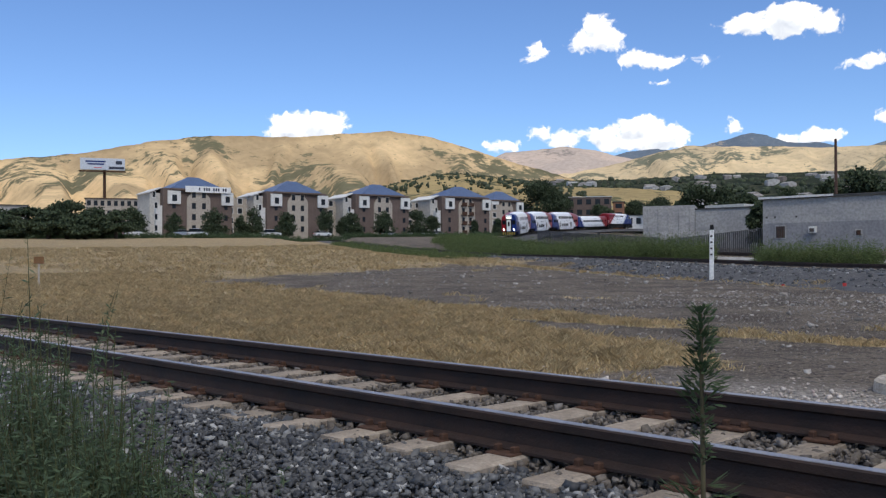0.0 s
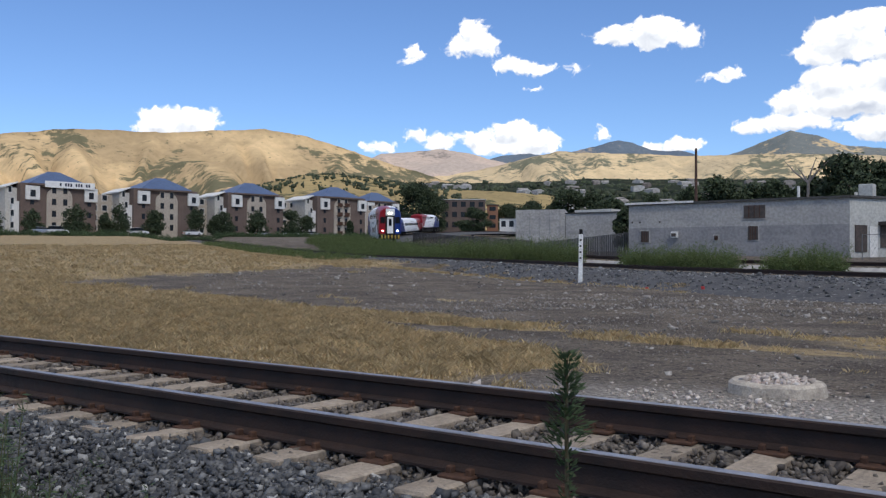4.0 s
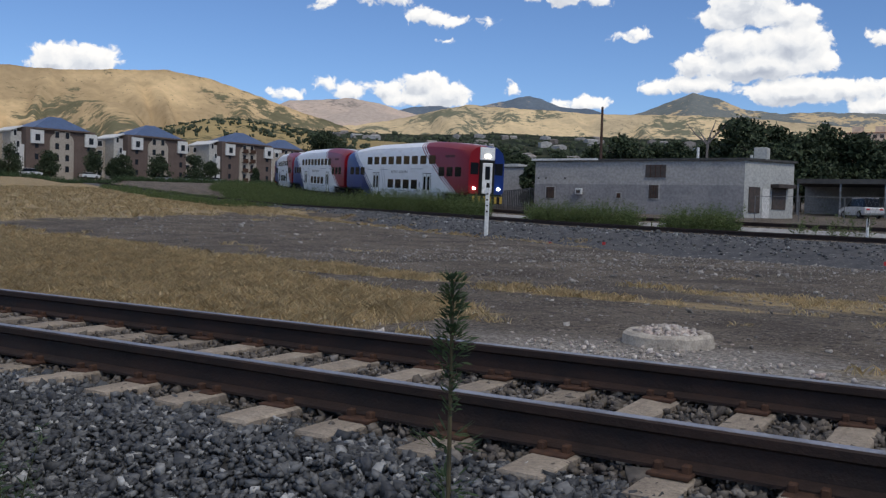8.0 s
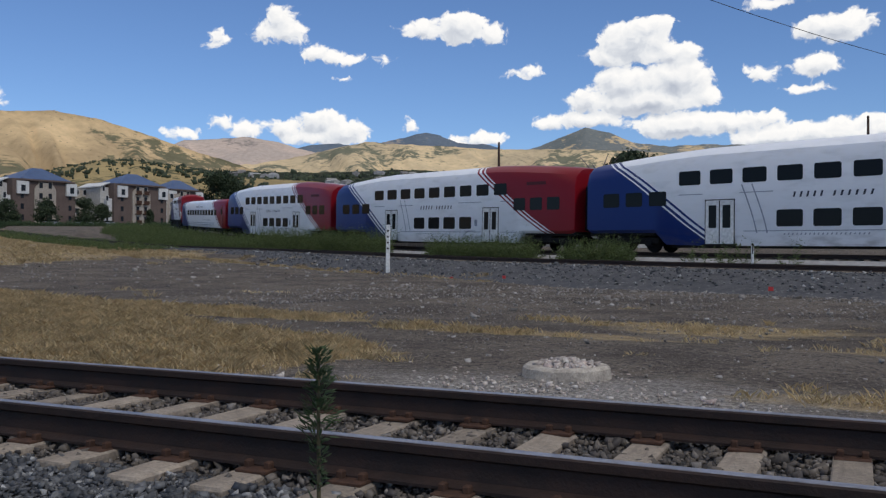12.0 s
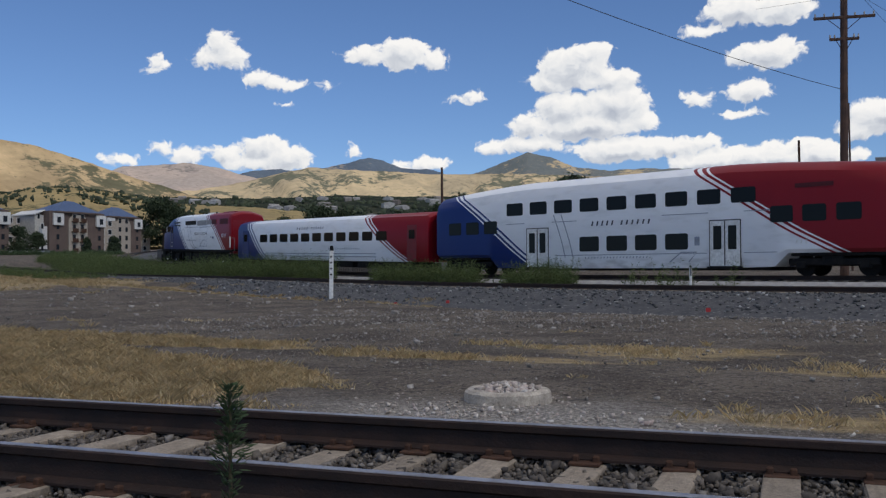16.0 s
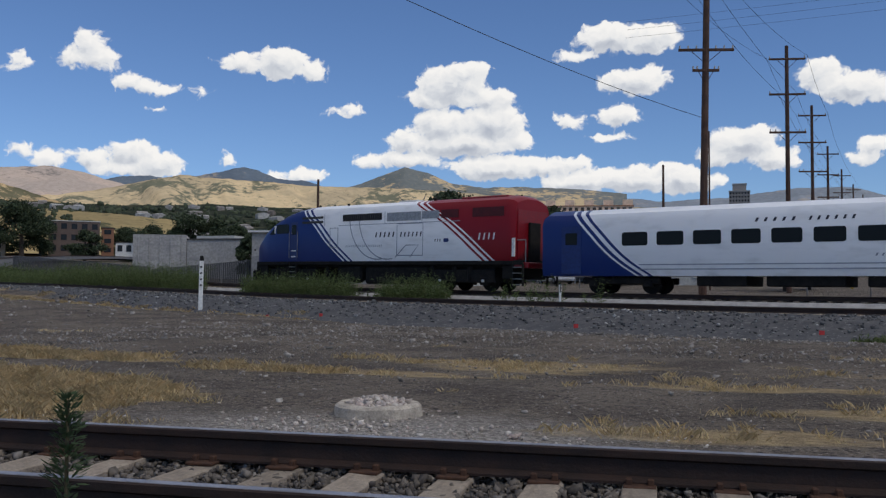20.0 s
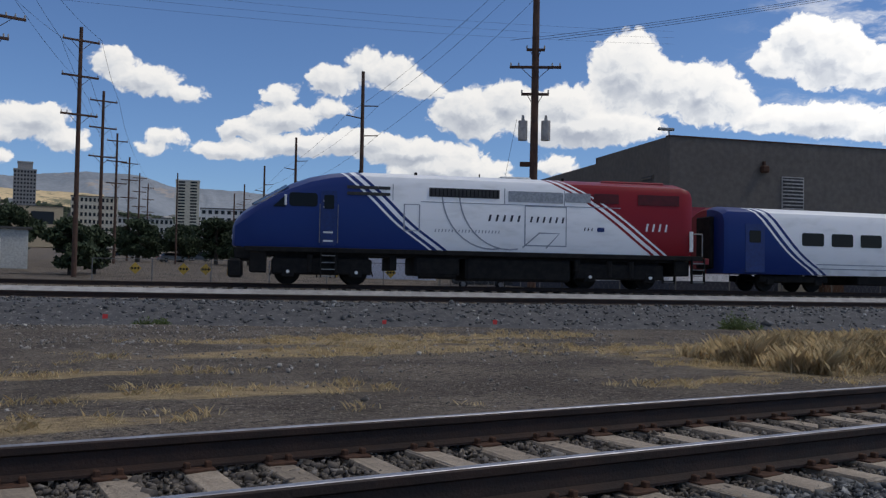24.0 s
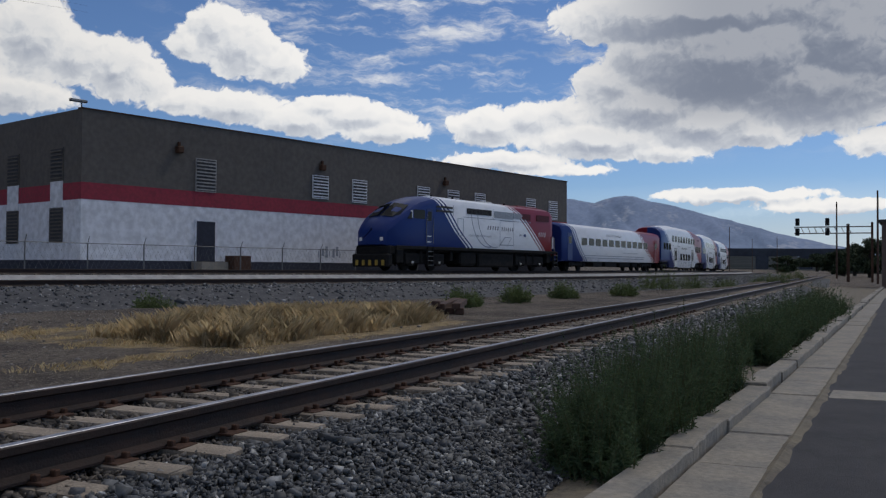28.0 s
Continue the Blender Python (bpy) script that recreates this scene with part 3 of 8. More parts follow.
def swept(name, profile, places, mat, parent=None, closed=True):
    """A profile (across, up) carried along places (x, y, z, heading)."""
    verts, faces = [], []
    n = len(profile)
    for x, y, z, h in places:
        for u, v in profile:
            verts.append((x - u * math.sin(h), y + u * math.cos(h), z + v))
    for i in range(len(places) - 1):
        for k in range(n if closed else n - 1):
            a, b = i * n + k, i * n + (k + 1) % n
            faces.append((a, b, b + n, a + n))
    if closed:
        faces += [tuple(range(n))[::-1], tuple(range(len(verts) - n, len(verts)))]
    return ob_from(name, verts, faces, mat, parent)


def stones(name, places, sizes, mat, parent=None, seed=3, squash=0.75):
    """Broken stones of random shape, joined."""
    rng = np.random.default_rng(seed)
    base = np.array([(-1, -1, -1), (1, -1, -1), (1, 1, -1), (-1, 1, -1), (-1, -1, 1), (1, -1, 1), (1, 1, 1), (-1, 1, 1)]) * 0.72
    tri = np.array([(0, 2, 1), (0, 3, 2), (4, 5, 6), (4, 6, 7), (0, 1, 5), (0, 5, 4), (1, 2, 6), (1, 6, 5), (2, 3, 7), (2, 7, 6), (3, 0, 4), (3, 4, 7)])
    n = len(places)
    v = np.repeat(base[None], n, 0) * rng.uniform(0.45, 1.15, (n, 8, 1)) + rng.normal(0, 0.16, (n, 8, 3))
    v *= rng.uniform(0.65, 1.35, (n, 1, 3)) * np.array([1, 1, squash])
    a = rng.uniform(0, 2 * np.pi, n)
    t = rng.normal(0, 0.7, n)
    ca, sa, ct, st = np.cos(a)[:, None], np.sin(a)[:, None], np.cos(t)[:, None], np.sin(t)[:, None]
    x, y, z = v[..., 0].copy(), v[..., 1].copy(), v[..., 2].copy()
    y, z = y * ct - z * st, y * st + z * ct
    x, y = x * ca - y * sa, x * sa + y * ca
    v = np.stack([x, y, z], -1) * np.asarray(sizes)[:, None, None] + np.asarray(places)[:, None, :]
    f = (tri[None] + 8 * np.arange(n)[:, None, None]).reshape(-1, 3)
    me = bpy.data.meshes.new(name)
    me.vertices.add(8 * n)
    me.vertices.foreach_set("co", v.reshape(-1))
    me.loops.add(3 * len(f))
    me.loops.foreach_set("vertex_index", f.reshape(-1))
    me.polygons.add(len(f))
    me.polygons.foreach_set("loop_start", np.arange(0, 3 * len(f), 3))
    me.polygons.foreach_set("loop_total", np.full(len(f), 3))
    me.update(calc_edges=True)
    me.materials.append(mat)
    ob = new(name, me)
    ob.parent = parent
    return ob


def bed_height(y):
    """Top of the near track's ballast across the track."""
    return float(np.interp(y, [1.75, 2.1, 2.6, 3.1, 3.5, 5.6, 6.05, 6.6, 7.0], [-0.66, -0.58, -0.42, -0.235, -0.222, -0.222, -0.25, -0.35, -0.42]))


near_track = empty("near_track", label="straight railway track with rusty rails on weathered ties", category="railway track", kind="structure")
ys = [1.7, 2.1, 2.6, 3.1, 3.5, 4.0, 4.55, 5.1, 5.6, 6.05, 6.6, 7.0]
xs = [-150 + 2.0 * k for k in range(211)]
ob = swept("ballast_bed", [(y, bed_height(y) - 0.03) for y in ys], [(x, 0, 0, 0) for x in xs], M_BED, near_track, closed=False)
for y in (RAIL_A, RAIL_B):
    line = [(x, y, 0, 0) for x in (-150, -60, -20, 0, 20, 60, 270)]
    rail = swept("rail", rail_profile(), line, M_RAIL, near_track)
    swept("rail_head", [(-0.029, 0.0008), (0.029, 0.0008), (0.026, 0.004), (-0.026, 0.004)], line, M_RAILTOP, rail)


def tie_mesh(seed):
    rng = random.Random(seed)
    bm = a_box(-0.10, -1.25, -0.17, 0.10, 1.25, 0, bevel=0.012)
    for v in bm.verts:
        v.co += Vector((rng.uniform(-1, 1), rng.uniform(-1, 1), rng.uniform(-1, 1))) * 0.007
    me = bpy.data.meshes.new("tie")
    bm.to_mesh(me)
    bm.free()
    me.materials.append(M_TIE)
    return me


def fastening_mesh():
    bm = a_box(-0.09, -0.17, -0.012, 0.09, 0.17, 0.006, bevel=0.004)
    for sx in (-0.06, 0.06):
        for sy in (-0.095, 0.095):
            box(bm, sx - 0.018, sy - 0.022, 0.0, sx + 0.018, sy + 0.022, 0.04, bevel=0.006)
    me = bpy.data.meshes.new("tie_plate")
    bm.to_mesh(me)
    bm.free()
    me.materials.append(M_IRON)
    return me


TIES = [tie_mesh(k) for k in range(8)]
PLATE = fastening_mesh()
_r = random.Random(11)
for k in range(-75, 190):
    x = -0.05 + (0.533 if k < 0 else 0.487) * k
    tie = new("tie", TIES[_r.randrange(8)])
    tie.parent = near_track
    tie.matrix_world = pose(x + _r.uniform(-0.02, 0.02), 4.535 + _r.uniform(-0.05, 0.05), -0.192 + _r.uniform(-0.008, 0.006), _r.uniform(-0.3, 0.3), _r.uniform(-0.6, 0.6), _r.uniform(-1.2, 1.2))
    if -14 < x < 24:
        for y in (RAIL_A, RAIL_B):
            plate = new("tie_plate", PLATE)
            plate.parent = near_track
            plate.matrix_world = pose(x, y, -0.186)

# loose ballast: thick where the camera passes nearest, thinner beyond
rng = np.random.default_rng(5)


def ballast(count, x0, x1, y0, y1, size, lift=0.0):
    x, y = rng.uniform(x0, x1, count), rng.uniform(y0, y1, count)
    s = size * rng.lognormal(0, 0.32, count)
    z = np.array([bed_height(v) for v in y]) + rng.uniform(-0.022, 0.012, count) + lift
    return np.stack([x, y, z], -1), s


for nm, args, mt in (
        ("ballast_stones", [(22000, -7, -0.5, 1.9, 3.5, 0.0195), (25000, -0.5, 7, 1.9, 3.5, 0.0195), (12000, -18, -7, 1.9, 3.45, 0.026), (19000, 7, 22, 1.9, 3.45, 0.026), (4000, 22, 60, 2.1, 3.4, 0.05), (3000, -18, 22, 5.6, 6.4, 0.028)], M_STONE),
        ("crib_stones", [(19000, -7, 7, 3.42, 5.65, 0.0195), (10000, -20, -7, 3.42, 5.65, 0.025), (12000, 7, 24, 3.42, 5.65, 0.025)], M_STONE_BROWN)):
    made = [ballast(*a) for a in args]
    ob = stones(nm, np.concatenate([m[0] for m in made]), np.concatenate([m[1] for m in made]), mt, near_track)
    tagged(ob, kind="stuff")

# main line: an embankment with two tracks, the far one the train's
S_ALL = [-520 + 6.0 * k for k in range(110)]


def main_places(off, drop, spots):
    return [(*rail_way(s, off)[:2], line_height(*rail_way(s)[:2]) - drop, rail_way(s)[2]) for s in spots]


def front_places(off, drop, spots):
    return [(*front_way(s, off)[:2], front_height(front_way(s)[0]) - drop, front_way(s)[2]) for s in spots]


embankment = empty("embankment", label="raised bed of grey ballast under two curving main line tracks", category="embankment", kind="structure")
S_EAST, S_WEST = [s for s in S_ALL if s > -170], [s for s in S_ALL if s < -163]
swept("ballast_front", [(-6.5, -1.0), (-3.6, -0.32), (-1.6, -0.22), (1.6, -0.20), (2.4, -0.12)], front_places(0, 0.0, S_EAST), M_BED_FAR, embankment, closed=False)
swept("ballast_front", [(-4.6, -0.75), (-2.6, -0.24), (-1.6, -0.2), (1.6, -0.20), (3.6, -0.5)], front_places(0, 0.0, S_WEST), M_BED_FAR, embankment, closed=False)
swept("ballast_back", [(-2.6, -0.51), (-1.9, -0.25), (1.9, -0.25), (4.5, -0.7), (9, -1.5)], main_places(0, 0.0, S_EAST), M_BED_PALE, embankment, closed=False)
swept("ballast_back", [(-5, -1.2), (-1.9, -0.25), (1.9, -0.25), (4.5, -0.9)], main_places(0, 0.0, S_WEST), M_BED_FAR, embankment, closed=False)
for nm, places, words in (("front_main_track", front_places, "curved main line track with dark rails on the near side of the ballast"), ("back_main_track", main_places, "curved main line track that carries the train")):
    track = empty(nm, label=words, category="railway track", kind="structure")
    for side in (-0.755, 0.755):
        swept("rail", rail_profile(), places(side, 0.0, S_ALL), M_RAIL, track)
    bm = bmesh.new()
    for x, y, z, h in places(0.0, 0.19, [-300 + 0.62 * k for k in range(694)]):
        m = pose(x, y, z, 0, 0, math.degrees(h))
        box(bm, -0.11, -1.28, -0.14, 0.11, 1.28, 0.0)
        bm.verts.ensure_lookup_table()
        for v in bm.verts[-8:]:
            v.co = m @ v.co
    tagged(part("ties", bm, M_TIE, track), kind="stuff")
# loose stones over the near slope of the embankment
pts, sz = [], []
while len(pts) < 14000:
    s, o = rng.uniform(-240, 60), rng.uniform(-5.6, -1.2)
    x, y, h = front_way(s, o)
    pts.append((x, y, front_height(front_way(s)[0]) + float(np.interp(o, [-6.5, -3.6, -1.6], [-1.0, -0.32, -0.22]) if s > -166 else np.interp(o, [-4.6, -2.6, -1.6], [-0.75, -0.24, -0.2])) + 0.01))
    sz.append(0.055 * rng.lognormal(0, 0.35))
tagged(stones("slope_stones", pts, sz, M_STONE, embankment), kind="stuff")

# ---------- the train ----------
BLUE, RED, WHITE = (0.010, 0.031, 0.155), (0.215, 0.007, 0.014), (0.84, 0.85, 0.87)


def livery(name, z0, z1, red, blue, length, mirrored=True):
    """Painted sides: blue, white and red, parted by swept curves with pin stripes. red and blue give the borders at even heights from z0 to z1."""
    mat = bpy.data.materials.new(name)
    mat.use_nodes = True
    tree = mat.node_tree
    bsdf = tree.nodes["Principled BSDF"]
    place = tree.nodes.new("ShaderNodeTexCoord").outputs["Object"]
    xyz = node(tree, "ShaderNodeSeparateXYZ", (place,)).outputs
    side = maths(tree, "MULTIPLY", maths(tree, "SIGN", xyz[1]), -1.0)
    along = maths(tree, "MULTIPLY", xyz[0], side) if mirrored else xyz[0]
    up = mapped(tree, xyz[2], z0, z1, 0, 1, False)

    def border(values):
        ramp = tree.nodes.new("ShaderNodeValToRGB")
        ramp.color_ramp.interpolation = "B_SPLINE"
        while len(ramp.color_ramp.elements) < len(values):
            ramp.color_ramp.elements.new(0.5)
        for k, v in enumerate(values):
            g = (v + length / 2) / length
            ramp.color_ramp.elements[k].position = k / (len(values) - 1)
            ramp.color_ramp.elements[k].color = (g, g, g, 1)
        tree.links.new(up, ramp.inputs[0])
        return maths(tree, "MULTIPLY_ADD", ramp.outputs[0], length, -length / 2)

    def band(d, lo, hi):
        return maths(tree, "MULTIPLY", maths(tree, "GREATER_THAN", d, lo), maths(tree, "LESS_THAN", d, hi))
    dirt = node(tree, "ShaderNodeTexNoise", {"Vector": vmath(tree, "MULTIPLY", place, (0.8, 0.8, 2.5)), "Scale": 1.2, "Detail": 6.0}).outputs["Fac"]
    white = mixed(tree, mapped(tree, dirt, 0.45, 0.8), (*WHITE, 1), (0.72, 0.73, 0.74, 1))
    r = maths(tree, "SUBTRACT", along, border(red))
    b = maths(tree, "SUBTRACT", border(blue), along)
    col = white
    for d, tone in ((r, RED), (b, BLUE)):
        col = mixed(tree, maths(tree, "GREATER_THAN", d, 0.0), col, (*tone, 1))
        col = mixed(tree, band(d, 0.22, 0.36), col, white)
        col = mixed(tree, band(d, -0.42, -0.24), col, (*tone, 1))
    grime = mapped(tree, xyz[2], 0.3, 1.3, 0.35, 0.0)
    col = mixed(tree, maths(tree, "MULTIPLY", grime, mapped(tree, dirt, 0.4, 0.7)), col, (0.12, 0.10, 0.085, 1))
    tree.links.new(col, bsdf.inputs["Base Color"])
    bsdf.inputs["Roughness"].default_value = 0.34
    bsdf.inputs["Specular IOR Level"].default_value = 0.22
    return mat


M_LIV_BI = livery("bilevel_paint", 0.4, 4.8, [11.8, 10.6, 9.0, 7.9, 6.7, 5.6, 4.2], [-5.0, -6.3, -7.3, -8.3, -9.3, -10.4, -12.0], 25.6)
M_LIV_ONE = livery("coach_paint", 0.6, 3.9, [11.4, 9.8, 8.5, 7.5, 6.7, 5.8], [-7.4, -8.6, -9.4, -10.0, -10.6, -11.2], 25.6)
M_LIV_LOCO = livery("engine_paint", 1.2, 4.7, [8.3, 7.3, 6.45, 5.5, 4.4, 2.8], [-1.7, -2.7, -3.7, -4.35, -5.1, -6.0], 21.4, False)
M_ROOF = material("train_roof", (0.55, 0.56, 0.57), 0.5, 0.1, (0.42, 0.42, 0.42), 1.0)
M_RED = material("red_paint", RED, 0.4, 0, [c * 0.85 for c in RED], 1.0)
M_BLUE = material("blue_paint", BLUE, 0.4, 0, [c * 0.85 for c in BLUE], 1.0)
M_GREY = material("grey_lettering", (0.33, 0.36, 0.42), 0.5)
M_INK = material("dark_lettering", (0.03, 0.035, 0.06), 0.5)
M_LOUVRE = material("louvre", (0.03, 0.03, 0.035), 0.7, 0, (0.05, 0.05, 0.05), 4)
M_MESHSIL = material("silver_grille", (0.42, 0.42, 0.43), 0.45, 0.5, (0.3, 0.3, 0.31), 9)
M_LAMP = glowing("headlight", (1.0, 0.93, 0.8), 14.0)
M_YELLOW = material("yellow_paint", (0.46, 0.31, 0.05), 0.6)
M_DEEPRED = material("red_grille", (0.10, 0.006, 0.011), 0.6, 0, (0.075, 0.005, 0.009), 5.0)


def shell(sections):
    """A hull from cross sections (x, [(y, z), ...])."""
    bm = bmesh.new()
    rings = [[bm.verts.new((x, y, z)) for y, z in ring] for x, ring in sections]
    n = len(rings[0])
    for a, b in zip(rings, rings[1:]):
        for k in range(n):
            bm.faces.new((a[k], a[(k + 1) % n], b[(k + 1) % n], b[k]))
    bm.faces.new(rings[0][::-1])
    bm.faces.new(rings[-1])
    bmesh.ops.recalc_face_normals(bm, faces=bm.faces)
    return bm


def rounded(ob):
    """Smooth shading that keeps the sharp corners."""
    me = ob.data
    me.polygons.foreach_set("use_smooth", [True] * len(me.polygons))
    me.set_sharp_from_angle(angle=radians(32))
    return ob


def outline(half, z0, z1, tuck=0.18, roof=0.75, belly=0.5):
    """Half width, bottom and top; the roof slopes in, the belly tucks under."""
    right = [(half - tuck, z0), (half, z0 + belly), (half, z1 - roof), (half - 0.16, z1 - roof * 0.45), (half - 0.55, z1 - 0.1), (half - 1.0, z1)]
    return right + [(-y, z) for y, z in right[::-1]]


def pane(x0, x1, z0, z1, y, out=0.012, r=0.10):
    """A rounded pane on the side y."""
    bm = bmesh.new()
    s = 1 if y > 0 else -1
    ring = []
    for cx, cz, a0 in ((x1 - r, z1 - r, 0), (x0 + r, z1 - r, 90), (x0 + r, z0 + r, 180), (x1 - r, z0 + r, 270)):
        for k in range(4):
            a = radians(a0 + 30 * k)
            ring.append((cx + r * math.cos(a), cz + r * math.sin(a)))
    a = [bm.verts.new((x, y - s * 0.02, z)) for x, z in ring]
    b = [bm.verts.new((x, y + s * out, z)) for x, z in ring]
    n = len(ring)
    bm.faces.new(b if s < 0 else b[::-1])
    for k in range(n):
        bm.faces.new((a[k], a[(k + 1) % n], b[(k + 1) % n], b[k]))
    bmesh.ops.recalc_face_normals(bm, faces=bm.faces)
    return bm


def bogie(parent, x, base=2.6, wheel=0.43):
    bm = a_box(x - base / 2 - 0.55, -1.22, 0.42, x + base / 2 + 0.55, -1.02, 0.72, bevel=0.05)
    box(bm, x - base / 2 - 0.55, 1.02, 0.42, x + base / 2 + 0.55, 1.22, 0.72, bevel=0.05)
    box(bm, x - 0.3, -1.2, 0.4, x + 0.3, 1.2, 0.85, bevel=0.05)
    for sy in (-1.12, 1.12):
        for dx in (-0.35, 0.35):
            tube(bm, (x + dx, sy, 0.45), (x + dx, sy, 0.95), 0.12, sides=8)
        for dx in (-base / 2, base / 2):
            box(bm, x + dx - 0.2, sy - 0.16, 0.3, x + dx + 0.2, sy + 0.16, 0.62, bevel=0.04)
    frame_part = part("bogie_frame", bm, M_BLACK, parent)
    for dx in (-base / 2, base / 2):
        bm = bmesh.new()
        for sy in (-0.75, 0.75):
            o = 1 if sy > 0 else -1
            tube(bm, (x + dx, sy - 0.06 * o, wheel), (x + dx, sy + 0.07 * o, wheel), wheel, sides=24)
            tube(bm, (x + dx, sy - 0.10 * o, wheel), (x + dx, sy - 0.06 * o, wheel), wheel + 0.03, sides=24)
        tube(bm, (x + dx, -0.75, wheel), (x + dx, 0.75, wheel), 0.09, sides=8)
        part("wheelset", bm, M_BLACK, frame_part)


def lettering(parent, x0, x1, z0, z1, y, count, mat):
    """Plain bars of a word's length."""
    bm = bmesh.new()
    w = (x1 - x0) / count
    s = 1 if y > 0 else -1
    for k in range(count):
        a = x0 + k * w
        vs = [(a + 0.05 * w, z0), (a + 0.34 * w, z0), (a + 0.55 * w, z1), (a + 0.26 * w, z1)]
        f = [bm.verts.new((px, y + s * 0.006, pz)) for px, pz in vs]
        g = [bm.verts.new((px, y, pz)) for px, pz in vs]
        bm.faces.new(f)
        for i in range(4):
            bm.faces.new((f[i], f[(i + 1) % 4], g[(i + 1) % 4], g[i]))
    bmesh.ops.recalc_face_normals(bm, faces=bm.faces)
    tagged(part("lettering", bm, mat, parent), kind="stuff")


def arc_lines(parent, y, pieces, mat):
    """Thin painted outlines on the side: each piece a list of points (x, z)."""
    s = 1 if y > 0 else -1
    for pts in pieces:
        bm = bmesh.new()
        rows = []
        for k, (px, pz) in enumerate(pts):
            a, b = pts[max(0, k - 1)], pts[min(len(pts) - 1, k + 1)]
            d = Vector((b[0] - a[0], b[1] - a[1]))
            d = d.normalized() * 0.03 if d.length else Vector((0.03, 0))
            rows.append([bm.verts.new((px - d.y, y + s * 0.005, pz + d.x)), bm.verts.new((px + d.y, y + s * 0.005, pz - d.x))])
        for p, q in zip(rows, rows[1:]):
            bm.faces.new((p[0], p[1], q[1], q[0]) if s > 0 else (p[0], q[0], q[1], p[1]))
        part("emblem_outline", bm, mat, parent)


def bilevel(cab):
    car = empty("bilevel_coach", label="white double-deck passenger coach, red and blue ends" + (", leading with a cab" if cab else ""), category="train car", group="coaches of the train")
    h = 1.5
    secs = []
    for x, z0, z1 in ((-12.8, 1.05, 4.47), (-12.5, 0.95, 4.54), (-10.5, 0.95, 4.72), (-8.6, 0.95, 4.85), (-8.0, 0.38, 4.89), (-6, 0.33, 4.98), (6, 0.33, 4.98), (8.0, 0.38, 4.89), (8.6, 0.95, 4.85), (10.5, 0.95, 4.72), (12.5, 0.95, 4.54), (12.8, 1.05, 4.47)):
        half = h - (0.06 if abs(x) > 12.6 else 0)
        secs.append((x, outline(half, z0, z1, 0.16, 0.95, 0.45 if z0 < 0.8 else 0.15)))
    rounded(part("body", shell(secs), M_LIV_BI, car))
    part("roof_strip", a_box(-11.8, -0.45, 4.38, 11.8, 0.45, 4.62), M_ROOF, car)
    for sy in (-h, h):
        o = 1 if sy > 0 else -1
        for k in range(9):
            x = -6.6 + 1.66 * k
            part("window", pane(x - 0.58, x + 0.58, 3.18, 3.85, sy), M_GLASS, car)
        for k in range(4):
            x = -1.62 + 1.66 * k
            part("window", pane(x - 0.60, x + 0.60, 1.18, 1.92, sy), M_GLASS, car)
        for x in (-11.2, -9.8, -8.4, 8.4, 9.8, 11.2):
            part("window", pane(x - 0.5, x + 0.5, 2.25, 2.95, sy), M_GLASS, car)
        for x in (-5.0, 5.8):
            part("door_frame", pane(x - 0.77, x + 0.77, 0.40, 2.47, sy, 0.010, 0.03), M_LOUVRE, car)
            door = part("double_door", pane(x - 0.72, x + 0.72, 0.42, 2.42, sy, 0.02, 0.03), M_WHITE, car, "white double sliding door")
            for dx in (-0.36, 0.36):
                part("door_window", pane(x + dx - 0.2, x + dx + 0.2, 1.15, 2.2, sy + 0.014 * o, 0.012, 0.04), M_GLASS, door)
            part("door_step", a_box(x - 0.85, min(sy, sy + 0.1 * o), 0.30, x + 0.85, max(sy, sy + 0.1 * o), 0.40), M_BLACK, car)
            part("door_gap", pane(x - 0.025, x + 0.025, 0.44, 2.4, sy + 0.014 * o, 0.012, 0.01), M_BLACK, door)
        for x0, x1, z in ((-7.2, -5.9, 2.72), (-4.0, -2.4, 2.72), (2.6, 5.0, 2.78), (6.7, 8.0, 2.78), (-3.8, 4.9, 0.98), (6.7, 8.2, 0.98)):
            part("panel_seam", a_box(x0, sy - 0.01, z, x1, sy + 0.007, z + 0.035), M_GREY, car)
        part("notice", pane(4.3, 4.55, 1.35, 1.75, sy + 0.004 * o, 0.008, 0.02), M_GREY, car)
        part("vent", pane(9.0, 10.6, 3.66, 3.84, sy - 0.03 * o, 0.04, 0.03), M_DEEPRED if o < 0 else M_BLUE, car)
        lettering(car, -1.5, 0.0, 2.44, 2.68, sy + 0.004 * o, 5, M_INK)
        lettering(car, 0.25, 2.1, 2.44, 2.66, sy + 0.004 * o, 6, M_INK)
        lettering(car, -1.9, 1.9, 0.82, 0.90, sy + 0.004 * o, 20, M_GREY)
        lettering(car, 9.0, 9.6, 1.35, 1.5, sy + 0.004 * o, 3, M_WHITE)
        arc_lines(car, sy + 0.004 * o, [[(-3.9 + 0.9 * math.sin(a / 9), 3.1 - 2.2 * a / 9) for a in range(10)], [(-3.4 + 0.9 * math.sin(a / 9), 3.1 - 2.2 * a / 9) for a in range(10)], [(3.0, 0.6), (3.6, 1.05), (4.4, 1.05), (4.0, 0.6)]], M_GREY)
    for x in (-10.4, 10.4):
        bogie(car, x)
    part("underframe", a_box(-7.8, -1.2, 0.22, 7.8, 1.2, 0.5, bevel=0.05), M_BLACK, car)
    for x0, x1 in ((-12.7, -8.7), (8.7, 12.7)):
        part("end_skirt", a_box(x0, -1.3, 0.82, x1, 1.3, 1.08, bevel=0.03), M_BLACK, car)
    part("gangway", a_box(-13.12, -0.62, 1.1, -12.7, 0.62, 3.5, bevel=0.05), M_BLACK, car)
